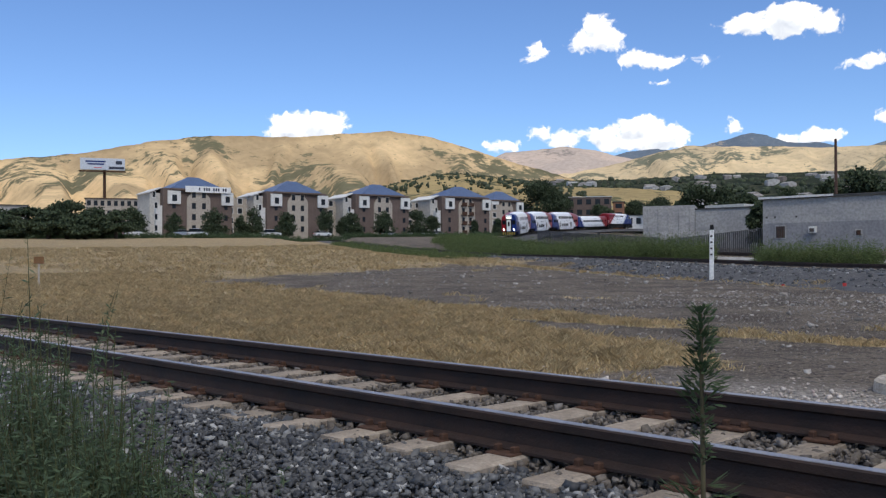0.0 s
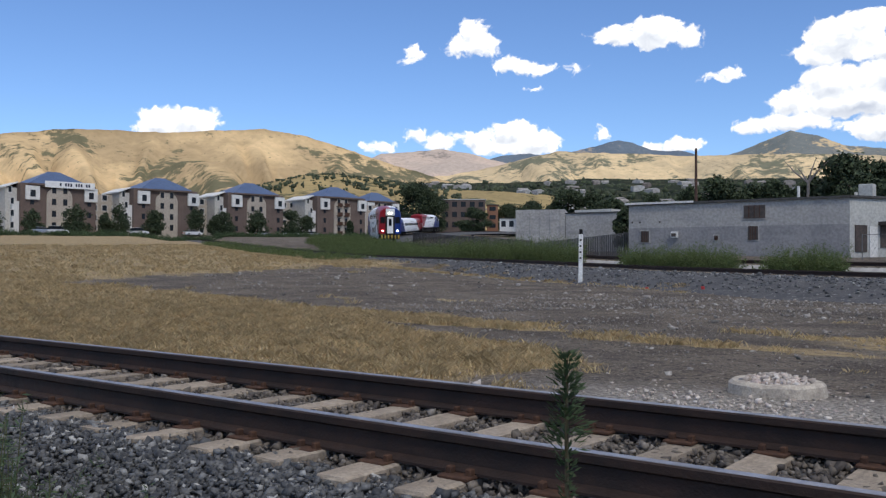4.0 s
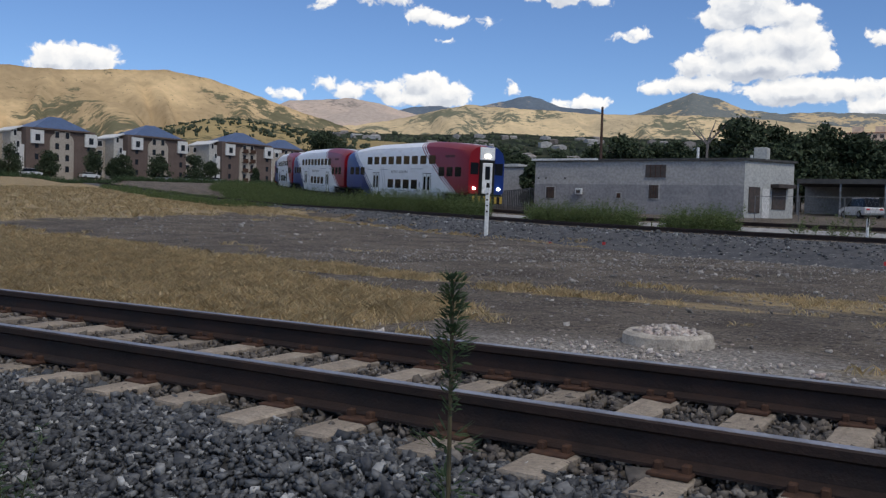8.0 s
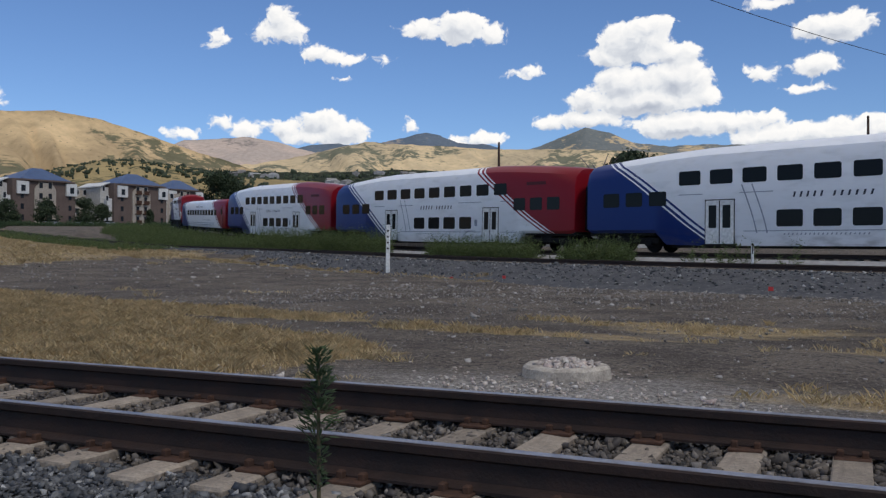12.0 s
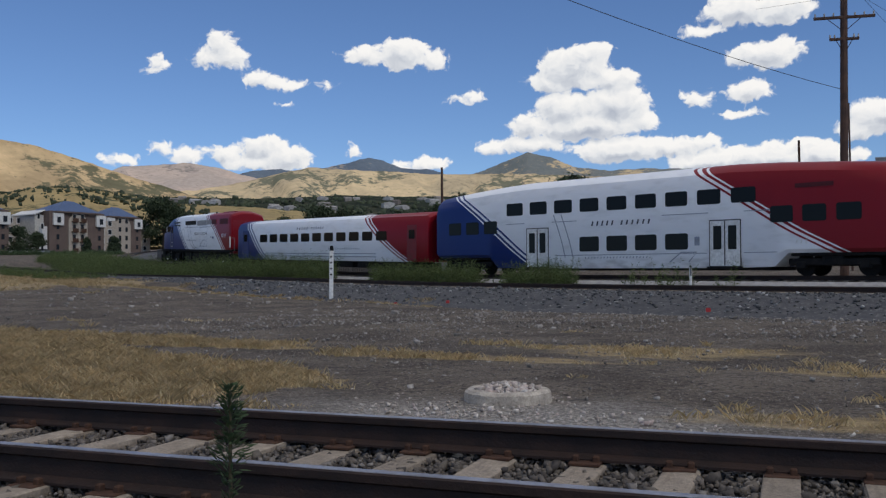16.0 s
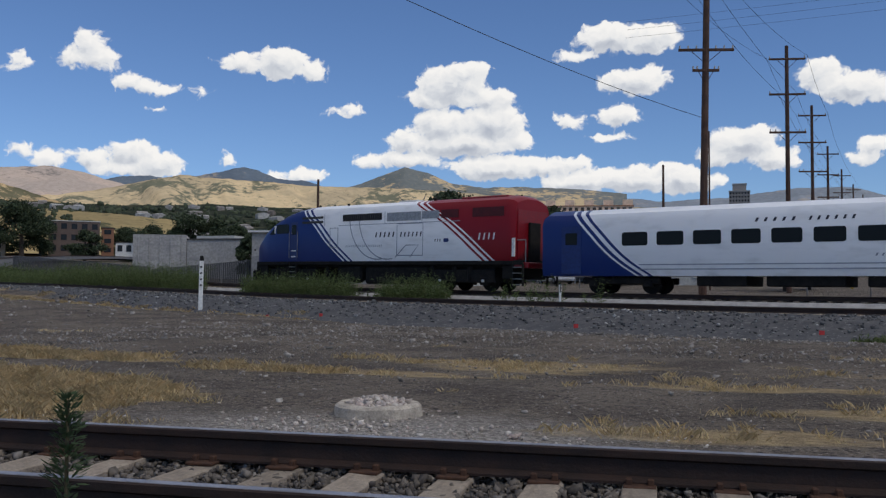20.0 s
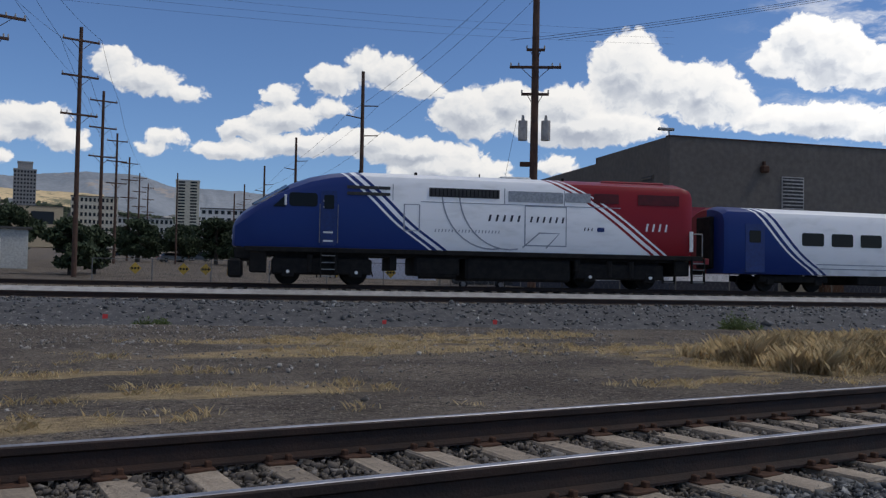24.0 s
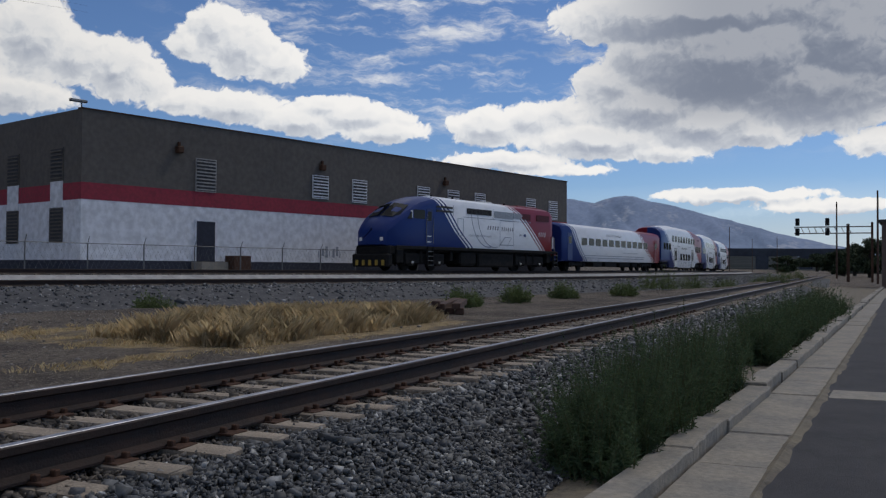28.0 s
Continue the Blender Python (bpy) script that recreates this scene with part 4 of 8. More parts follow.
    part("coupler", a_box(-13.2, -0.12, 0.72, -12.4, 0.12, 0.98), M_BLACK, car)
    if cab:
        part("end_surround", a_box(12.7, -0.62, 1.0, 12.92, 0.62, 3.5, bevel=0.04), M_BLACK, car)
        door = part("end_door", a_box(12.9, -0.4, 1.1, 12.96, 0.4, 3.3, bevel=0.03), M_WHITE, car, "white cab end door")
        part("end_window", a_box(12.94, -0.2, 2.1, 12.98, 0.2, 3.05, bevel=0.01), M_GLASS, door)
        part("end_panel", a_box(12.72, -0.6, 3.5, 12.9, 0.6, 4.42, bevel=0.04), M_WHITE, car)
        for sy in (-1.0, 1.0):
            part("cab_window", a_box(12.72, sy - 0.32, 2.45, 12.83, sy + 0.32, 3.3, bevel=0.02), M_GLASS, car)
            part("headlight", a_tube((12.74, sy, 1.45), (12.88, sy, 1.45), 0.11, sides=12), M_LAMP, car, "lit round headlight")
        for sy in (-0.14, 0.14):
            part("headlight", a_tube((12.86, sy, 3.78), (12.95, sy, 3.78), 0.10, sides=12), M_LAMP, car, "lit headlight over the end door")
        bm = a_box(12.7, -1.35, 0.35, 13.0, 1.35, 0.95, bevel=0.08)
        part("pilot", bm, M_BLACK, car)
        for k in range(6):
            part("pilot_stripe", a_box(13.0, -1.2 + 0.45 * k, 0.4, 13.02, -1.0 + 0.45 * k, 0.9), M_YELLOW, car)
    else:
        part("gangway", a_box(12.7, -0.62, 1.1, 13.12, 0.62, 3.5, bevel=0.05), M_BLACK, car)
    return car


def coach():
    car = empty("single_deck_coach", label="older white single-deck coach with one long row of windows", category="train car", group="coaches of the train")
    h = 1.5
    secs = [(x, outline(h - d, 0.78, z1, 0.1, 0.6, 0.3)) for x, z1, d in ((-12.85, 3.72, 0.08), (-12.6, 3.86, 0), (12.6, 3.86, 0), (12.85, 3.72, 0.08))]
    rounded(part("body", shell(secs), M_LIV_ONE, car))
    for sy in (-h, h):
        o = 1 if sy > 0 else -1
        for k in range(11):
            x = -8.2 + 1.62 * k
            part("window", pane(x - 0.6, x + 0.6, 2.12, 2.72, sy), M_GLASS, car)
        for x in (-11.3, 11.3):
            door = part("door", pane(x - 0.5, x + 0.5, 0.86, 3.05, sy, 0.015, 0.04), M_BLUE if x * o > 0 else M_RED, car)
            part("door_window", pane(x - 0.3, x + 0.3, 2.2, 2.75, sy + 0.01 * o, 0.012, 0.05), M_GLASS, door)
        lettering(car, -3.0, -1.2, 3.0, 3.16, sy + 0.004 * o, 5, M_INK)
        lettering(car, -0.9, 1.0, 3.0, 3.16, sy + 0.004 * o, 6, M_INK)
        lettering(car, 1.5, 5.6, 1.55, 1.66, sy + 0.004 * o, 18, M_GREY)
        for zz in (1.05, 1.25):
            part("flute", a_box(-8.0, sy - 0.01, zz, 7.4, sy + 0.012, zz + 0.05), M_GREY, car)
    for x in (-9.0, 9.0):
        bogie(car, x)
    for x0, x1 in ((-5.5, -3.4), (-2.6, 0.4), (1.2, 4.2), (4.8, 6.2)):
        part("equipment_box", a_box(x0, -1.25, 0.35, x1, 1.25, 0.85, bevel=0.05), M_BLACK, car)
    for x in (-13.05, 12.75):
        part("gangway", a_box(x, -0.6, 1.0, x + 0.3, 0.6, 3.4, bevel=0.05), M_BLACK, car)
    return car


def engine():
    car = empty("diesel_engine", label="streamlined blue, white and red passenger diesel engine, cab at the tail", category="locomotive")
    h = 1.5
    secs = []
    for x, z0, z1, half, roof in ((-10.6, 1.55, 2.42, 0.92, 0.25), (-10.5, 1.5, 2.66, 1.1, 0.35), (-10.2, 1.48, 2.98, 1.26, 0.45), (-9.6, 1.48, 3.42, 1.42, 0.5), (-9.0, 1.5, 3.80, 1.48, 0.55), (-8.3, 1.5, 4.17, 1.5, 0.6), (-7.5, 1.5, 4.48, 1.5, 0.6), (-6.6, 1.5, 4.68, 1.5, 0.58), (-5.6, 1.5, 4.78, 1.5, 0.55), (8.9, 1.5, 4.76, 1.5, 0.55), (9.25, 1.5, 4.66, 1.48, 0.5), (9.4, 1.55, 4.55, 1.42, 0.5)):
        secs.append((x, outline(half, z0, z1, 0.02, roof, 0.1)))
    rounded(part("body", shell(secs), M_LIV_LOCO, car))
    for sy in (-h, h):
        o = 1 if sy > 0 else -1
        y1 = sy + 0.004 * o
        part("cab_window", pane(-8.35, -7.2, 3.18, 3.74, sy, 0.012, 0.12), M_GLASS, car)
        bm = bmesh.new()
        tri = [(-9.0, 3.14), (-8.5, 3.14), (-8.5, 3.62)]
        f = [bm.verts.new((x, sy + 0.012 * o, z)) for x, z in tri]
        g = [bm.verts.new((x, sy - 0.05 * o, z)) for x, z in tri]
        bm.faces.new(f)
        for k in range(3):
            bm.faces.new((f[k], f[(k + 1) % 3], g[(k + 1) % 3], g[k]))
        bmesh.ops.recalc_face_normals(bm, faces=bm.faces)
        part("quarter_window", bm, M_GLASS, car)
        door = part("cab_door", pane(-7.05, -6.4, 1.6, 3.85, sy, 0.015, 0.05), M_BLUE, car)
        part("door_window", pane(-6.93, -6.52, 3.1, 3.68, sy + 0.01 * o, 0.012, 0.06), M_GLASS, door)
        for x in (-7.1, -6.36):
            part("grab_rail", a_tube((x, sy + 0.06 * o, 1.7), (x, sy + 0.06 * o, 3.3), 0.018, sides=6), M_STEEL, car)
        for zz in (1.75, 2.1, 3.15, 3.4):
            part("step_edge", a_box(-6.95, sy - 0.02, zz, -6.55, sy + 0.025, zz + 0.07), M_WHITE, door)
        part("mirror", a_box(-8.55, sy - 0.02, 3.2, -8.45, sy + 0.14, 3.65, bevel=0.02), M_WHITE, car)
        for nm, x0, x1, z0, z1, mt in (("grille", -2.55, 0.5, 3.76, 4.14, M_LOUVRE), ("grille", 0.9, 3.35, 3.66, 4.12, M_MESHSIL), ("grille", 3.45, 4.6, 3.72, 4.12, M_MESHSIL), ("grille", 6.8, 8.75, 3.7, 4.16, M_DEEPRED), ("grille", 4.75, 5.9, 3.72, 4.14, M_DEEPRED)):
            gr = part(nm, pane(x0, x1, z0, z1, y1, 0.02, 0.03), mt, car)
            if mt == M_LOUVRE:
                for k in range(18):
                    a = x0 + 0.1 + (x1 - x0 - 0.2) * k / 17
                    part("grille_bar", a_box(a - 0.02, min(sy, sy + 0.034 * o), z0 + 0.04, a + 0.02, max(sy, sy + 0.034 * o), z1 - 0.04), M_BLACK, gr)
        for zz in (3.98, 3.72):
            part("cab_louvre", pane(-6.0, -4.2, zz, zz + 0.13, y1, 0.02, 0.02), M_LOUVRE, car)
        lettering(car, 0.0, 1.6, 2.80, 3.08, y1, 5, M_INK)
        lettering(car, 1.85, 3.55, 2.80, 3.05, y1, 6, M_INK)
        lettering(car, -2.3, 0.6, 2.28, 2.40, y1, 20, M_GREY)
        lettering(car, 7.15, 8.35, 2.55, 2.88, y1, 4, M_WHITE)
        lettering(car, 4.3, 4.8, 2.5, 2.64, y1, 3, M_INK)
        part("badge", pane(4.92, 5.25, 2.47, 2.66, y1, 0.012, 0.05), M_BLUE, car)
        big = [(0.2 + 2.2 * math.cos(a), 4.0 - 2.4 * math.sin(a)) for a in (radians(80 + 9 * k) for k in range(12))]
        arc_lines(car, y1, [big, [(x + 0.75, z) for x, z in big], [(-3.6, 2.3), (-3.6, 3.4), (-2.95, 3.4), (-2.95, 2.3), (-3.6, 2.3)], [(1.65, 1.8), (1.65, 3.5), (3.5, 3.5), (3.5, 1.8), (1.65, 1.8)], [(1.55, 1.7), (2.3, 2.35), (3.2, 2.35), (2.6, 1.7)]], M_GREY)
        part("panel_seam", a_box(-2.9, sy - 0.01, 3.52, 6.0, sy + 0.006, 3.55), M_GREY, car)
        for x in (-4.1, 0.72, 3.4):
            part("panel_seam", a_box(x, sy - 0.01, 3.55, x + 0.03, sy + 0.006, 4.22), M_GREY, car)
        part("side_sill", a_box(-10.1, sy - 0.06, 1.30, 9.9, sy + 0.01, 1.5, bevel=0.02), M_BLACK, car)
        for x, top in ((-6.72, 1.5), (9.65, 1.4)):
            ladder = part("step_ladder", a_box(x - 0.32, sy - 0.12, 0.28, x - 0.27, sy + 0.02, top), M_BLACK, car)
            part("ladder_side", a_box(x + 0.27, sy - 0.12, 0.28, x + 0.32, sy + 0.02, top), M_BLACK, ladder)
            for k in range(4):
                part("tread", a_box(x - 0.27, sy - 0.12, 0.32 + 0.28 * k, x + 0.27, sy + 0.025, 0.355 + 0.28 * k), M_STEEL, ladder)
        part("tail_edge", a_box(9.26, sy - 0.05, 1.7, 9.42, sy + 0.02, 2.6), M_WHITE, car)
    bm = bmesh.new()
    for sgn in (-1, 1):
        ring = [(-9.85, 0.07 * sgn, 3.28), (-9.72, 0.9 * sgn, 3.18), (-9.3, 1.22 * sgn, 3.32), (-8.35, 1.12 * sgn, 3.96), (-8.45, 0.07 * sgn, 4.13)]
        f = [bm.verts.new((x - 0.03, y, z + 0.06)) for x, y, z in ring]
        bm.faces.new(f if sgn < 0 else f[::-1])
    bmesh.ops.solidify(bm, geom=bm.faces, thickness=0.03)
    part("windscreen", bm, M_GLASS, car)
    for sy in (-1.35, 1.35):
        part("tail_railing", a_tube((9.95, sy, 1.4), (9.95, sy, 2.5), 0.03), M_STEEL, car)
        part("tail_railing", a_tube((9.45, sy, 2.5), (9.95, sy, 2.5), 0.03), M_STEEL, car)
    part("tail_panel", a_box(9.41, -1.3, 1.6, 9.44, 1.3, 4.0), M_RED, car)
    part("tail_platform", a_box(9.35, -1.5, 1.15, 10.2, 1.5, 1.42, bevel=0.02), M_RED, car)
    part("tail_door", a_box(9.45, -0.45, 1.45, 9.6, 0.45, 3.4, bevel=0.03), M_BLACK, car)
    pilot = part("pilot", a_box(-10.75, -1.4, 0.22, -10.2, 1.4, 1.0, bevel=0.1), M_BLACK, car)
    for k in range(5):
        part("pilot_stripe", a_box(-10.77, -1.15 + 0.5 * k, 0.3, -10.74, -0.95 + 0.5 * k, 0.62), M_YELLOW, pilot)
    part("nose_skirt", a_box(-10.5, -1.3, 0.95, -9.2, 1.3, 1.5, bevel=0.08), M_BLACK, car)
    part("fuel_tank", a_box(-0.9, -1.38, 0.24, 3.8, 1.38, 1.25, bevel=0.12), M_BLACK, car)
    part("battery_box", a_box(-3.1, -1.38, 0.42, -1.15, 1.38, 1.25, bevel=0.1), M_BLACK, car)
    part("air_reservoir", a_tube((-2.9, -1.15, 0.5), (-1.3, -1.15, 0.5), 0.2, sides=12), M_BLACK, car)
    part("hanging_box", a_box(-4.15, -1.3, 0.62, -3.85, 1.3, 1.3, bevel=0.03), M_BLACK, car)
    part("underframe", a_box(-9.6, -1.25, 1.18, 9.9, 1.25, 1.52), M_BLACK, car)
    for x0, x1, z0 in ((-9.9, -9.2, 0.45), (3.95, 4.2, 0.7), (8.6, 9.3, 0.6)):
        part("side_box", a_box(x0, -1.42, z0, x1, 1.42, 1.3, bevel=0.05), M_BLACK, car)
    part("roof_fan_cowl", a_box(5.4, -0.7, 4.66, 8.4, 0.7, 4.82, bevel=0.05), M_RED, car)
    part("exhaust_cowl", a_box(0.8, -0.5, 4.72, 2.2, 0.5, 4.86, bevel=0.05), M_ROOF, car)
    part("aerial", a_tube((0.1, 0.6, 4.7), (0.1, 0.6, 5.05), 0.03, sides=6), M_BLACK, car)
    for x in (-5.4, -3.0, 3.6):
        part("roof_knob", a_box(x - 0.06, -0.7, 4.72, x + 0.06, -0.58, 4.86, bevel=0.02), M_BLACK, car)
    for x in (-6.95, 6.05):
        for sy in (-1.3, 1.3):
            o = 1 if sy > 0 else -1
            side = part("truck_side", a_box(x - 2.05, sy - 0.08, 0.40, x + 2.05, sy + 0.08, 1.06, bevel=0.06), M_BLACK, car)
            for dx in (-1.4, 1.4):
                part("axle_box", a_box(x + dx - 0.26, sy - 0.1, 0.28, x + dx + 0.26, sy + 0.14, 0.72, bevel=0.05), M_BLACK, side)
                part("bearing_cap", a_tube((x + dx, sy + 0.1 * o, 0.5), (x + dx, sy + 0.17 * o, 0.5), 0.07, sides=10), M_WHITE, side)
                part("brake_hose", a_tube((x + dx * 1.5, sy, 0.35), (x + dx * 1.35, sy, 1.1), 0.03, sides=6), M_BLACK, side)
            for dx in (-0.5, 0.5):
                part("spring", a_tube((x + dx, sy + 0.04 * o, 0.5), (x + dx, sy + 0.04 * o, 1.2), 0.13, sides=10), M_BLACK, side)
        # added black block fills the truck's inside in place of deep shade
        part("truck_bolster", a_box(x - 1.9, -1.15, 0.4, x + 1.9, 1.15, 1.2), M_BLACK, car)
        bogie(car, x, 2.8, 0.51)
    part("coupler", a_box(10.1, -0.12, 0.7, 10.6, 0.12, 0.95), M_BLACK, car)
    for sy in (-0.8, 0.8):
        part("nose_lamp", a_box(-10.62, sy - 0.14, 1.75, -10.45, sy + 0.14, 2.0, bevel=0.04), M_WHITE, car)
    return car


lead = bilevel(True)
mid_a = bilevel(False)
mid_b = copy_thing(mid_a, Matrix())
single = coach()
loco = engine()
# metres from the train's front to each vehicle's middle, and half the distance of its bogies
CONSIST = [(lead, 13.0, 10.4), (mid_a, 39.4, 10.4), (mid_b, 65.8, 10.4), (single, 92.1, 9.0), (loco, 115.8, 6.2)]
FRONT_AT = [(0, -284.0), (2, -257.0), (6, -190.0), (8, -164.4), (9.5, -147.0), (11, -129.4), (13, -105.8), (15.5, -77.6), (18, -50.7), (20, -29.8), (22.5, -5.1), (24.5, 13.5), (26, 27.8), (27, 37.3), (28, 46.8)]


def front_at(t):
    """How far the train's front has come, by a smooth curve through the known places."""
    ts, ss = [p[0] for p in FRONT_AT], [p[1] for p in FRONT_AT]
    k = max(0, min(len(ts) - 2, int(np.searchsorted(ts, t)) - 1))

    def pace(i):
        a, b = max(0, i - 1), min(len(ts) - 1, i + 1)
        return (ss[b] - ss[a]) / (ts[b] - ts[a])
    d = ts[k + 1] - ts[k]
    u = (t - ts[k]) / d
    return ((2 * u ** 3 - 3 * u ** 2 + 1) * ss[k] + (u ** 3 - 2 * u ** 2 + u) * d * pace(k) + (3 * u ** 2 - 2 * u ** 3) * ss[k + 1] + (u ** 3 - u ** 2) * d * pace(k + 1))


def motions():
    for car, back, half in CONSIST:
        rows = []
        for k in range(29):
            s = front_at(k) - back
            ax, ay, _ = rail_way(s + half)
            bx, by, _ = rail_way(s - half)
            az, bz = line_height(ax, ay), line_height(bx, by)
            turn = math.degrees(math.atan2(ay - by, ax - bx))
            tip = -math.degrees(math.atan2(az - bz, 2 * half))
            rows.append((float(k), pose((ax + bx) / 2, (ay + by) / 2, (az + bz) / 2, 0, tip, turn)))
        walk(car, rows)

# ---------- hills and mountains ----------


def hill_material(name, grass, grass_and_shade, scrub, amount, glow, size=1.0):
    mat = bpy.data.materials.new(name)
    mat.use_nodes = True
    tree = mat.node_tree
    bsdf = tree.nodes["Principled BSDF"]
    place = tree.nodes.new("ShaderNodeTexCoord").outputs["Object"]

    def nz(scale, detail=6.0, stretch=(1, 1, 1), rough=0.6):
        return node(tree, "ShaderNodeTexNoise", {"Vector": vmath(tree, "MULTIPLY", place, stretch), "Scale": scale * size, "Detail": detail, "Roughness": rough}).outputs["Fac"]
    # broad second tone; on the gold slopes its dark brown paints in cloud shadow
    col = mixed(tree, mapped(tree, nz(0.0028, 6), 0.42, 0.62), (*grass, 1), (*grass_and_shade, 1))
    patch = maths(tree, "MULTIPLY_ADD", nz(0.0040, 4), 0.62, maths(tree, "MULTIPLY", nz(0.035, 6, (1, 1, 1.2), 0.7), 0.38))
    col = mixed(tree, mapped(tree, patch, amount, amount + 0.05), col, (*scrub, 1))
    col = mixed(tree, mapped(tree, nz(0.09, 3), 0.66, 0.70, 0, 0.75), col, (*scrub, 1))
    shade = mapped(tree, nz(0.05, 5), 0.3, 0.7, 0.9, 1.08)
    col = mixed(tree, 1.0, col, node(tree, "ShaderNodeCombineColor", (shade, shade, shade)).outputs[0], "MULTIPLY")
    tree.links.new(col, bsdf.inputs["Base Color"])
    # slopes emit their own colour in place of stronger sun and distance haze
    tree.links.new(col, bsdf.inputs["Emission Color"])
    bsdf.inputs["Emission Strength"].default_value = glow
    bsdf.inputs["Roughness"].default_value = 1.0
    bsdf.inputs["Specular IOR Level"].default_value = 0.0
    return mat


def hills(name, ridge, near, far, base, mat, label, seed, gully=0.35, wave=5.0, lip=0.06):
    """A range whose skyline stands at the given bearings and heights in degrees."""
    bs, es = zip(*ridge)
    nb, nr = int((bs[-1] - bs[0]) * 10), 44
    verts, faces = [], []
    for i in range(nb + 1):
        b = bs[0] + (bs[-1] - bs[0]) * i / nb
        top = float(np.interp(b, bs, es)) + lip * noise.fractal((b * 1.1, seed, 0), 1.0, 2.0, 5)
        for j in range(nr + 1):
            u = j / nr
            d = near + (far - near) * u
            g = noise.fractal((b * wave * 0.085 + 0.8 * u + 0.9 * noise.noise((b * 0.25, u * 2.5, seed)), u * 1.5, seed), 1.4, 2.1, 3)
            cut = gully * (1 - min(1, abs(g) * 1.6)) * math.sin(math.pi * min(1, u * 1.0)) ** 0.7
            e = base + (top - base) * (u ** 0.85) * (1 - cut * (1 - u * 0.4))
            p = bent(b, d)
            verts.append((p.x, p.y, 0.88 + d * math.tan(radians(e))))
        p = bent(b, far * 1.04)
        verts.append((p.x, p.y, 0.88 + far * math.tan(radians(base))))
    m = nr + 2
    for i in range(nb):
        for j in range(m - 1):
            a = i * m + j
            faces.append((a, a + 1, a + m + 1, a + m))
    ob = ob_from(name, verts, faces, mat, smooth=True)
    tagged(ob, label, "hills", kind="structure")


# glow strengths above 0 make these slopes shine as if sunlit
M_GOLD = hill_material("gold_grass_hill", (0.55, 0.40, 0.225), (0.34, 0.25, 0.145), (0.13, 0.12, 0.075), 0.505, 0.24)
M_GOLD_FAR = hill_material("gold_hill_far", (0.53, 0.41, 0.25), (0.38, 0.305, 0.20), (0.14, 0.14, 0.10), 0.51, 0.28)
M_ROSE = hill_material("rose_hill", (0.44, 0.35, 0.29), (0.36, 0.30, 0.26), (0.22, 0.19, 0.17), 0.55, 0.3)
# these three ranges have the blue of distance haze painted into their base colours
M_PINE = hill_material("hazy_pine_peak", (0.11, 0.135, 0.165), (0.09, 0.115, 0.15), (0.26, 0.23, 0.20), 0.60, 0.3)
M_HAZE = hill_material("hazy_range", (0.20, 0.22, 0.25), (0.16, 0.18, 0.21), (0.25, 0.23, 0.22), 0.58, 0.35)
M_HAZE_BLUE = hill_material("haze_blue_mountain", (0.17, 0.21, 0.30), (0.14, 0.18, 0.26), (0.23, 0.26, 0.33), 0.55, 0.42)
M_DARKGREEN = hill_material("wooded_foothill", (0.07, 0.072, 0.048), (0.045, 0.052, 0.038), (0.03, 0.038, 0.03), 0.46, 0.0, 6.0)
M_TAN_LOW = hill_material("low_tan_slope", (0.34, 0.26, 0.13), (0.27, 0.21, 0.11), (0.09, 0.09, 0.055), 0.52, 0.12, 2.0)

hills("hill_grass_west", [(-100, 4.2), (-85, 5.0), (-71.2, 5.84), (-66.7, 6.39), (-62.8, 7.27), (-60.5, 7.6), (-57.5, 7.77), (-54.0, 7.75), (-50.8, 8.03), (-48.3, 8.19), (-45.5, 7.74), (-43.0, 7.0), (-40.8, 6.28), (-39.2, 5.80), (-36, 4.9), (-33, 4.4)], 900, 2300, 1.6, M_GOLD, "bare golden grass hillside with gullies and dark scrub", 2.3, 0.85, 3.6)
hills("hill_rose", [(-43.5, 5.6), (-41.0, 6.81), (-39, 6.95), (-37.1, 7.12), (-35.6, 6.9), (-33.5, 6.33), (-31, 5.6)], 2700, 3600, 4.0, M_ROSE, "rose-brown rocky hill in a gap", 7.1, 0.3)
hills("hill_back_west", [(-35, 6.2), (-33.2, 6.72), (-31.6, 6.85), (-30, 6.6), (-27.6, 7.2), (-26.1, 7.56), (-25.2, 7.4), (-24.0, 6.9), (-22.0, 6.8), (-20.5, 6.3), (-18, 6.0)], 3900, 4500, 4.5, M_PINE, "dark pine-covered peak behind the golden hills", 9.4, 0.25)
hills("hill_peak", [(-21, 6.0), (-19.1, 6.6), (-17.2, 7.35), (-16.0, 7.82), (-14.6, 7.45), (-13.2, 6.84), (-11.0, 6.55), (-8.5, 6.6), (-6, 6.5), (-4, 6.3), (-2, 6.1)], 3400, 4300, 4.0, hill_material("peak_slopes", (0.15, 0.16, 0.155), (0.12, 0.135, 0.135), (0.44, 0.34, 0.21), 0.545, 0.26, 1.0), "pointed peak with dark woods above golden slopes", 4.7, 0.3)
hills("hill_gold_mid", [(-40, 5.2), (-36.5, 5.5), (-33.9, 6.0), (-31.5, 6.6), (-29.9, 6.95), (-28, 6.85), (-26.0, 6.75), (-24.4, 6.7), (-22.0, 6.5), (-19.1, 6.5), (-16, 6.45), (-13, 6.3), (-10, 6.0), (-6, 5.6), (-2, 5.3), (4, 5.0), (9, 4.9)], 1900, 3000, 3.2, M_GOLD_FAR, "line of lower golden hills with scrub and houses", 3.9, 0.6)
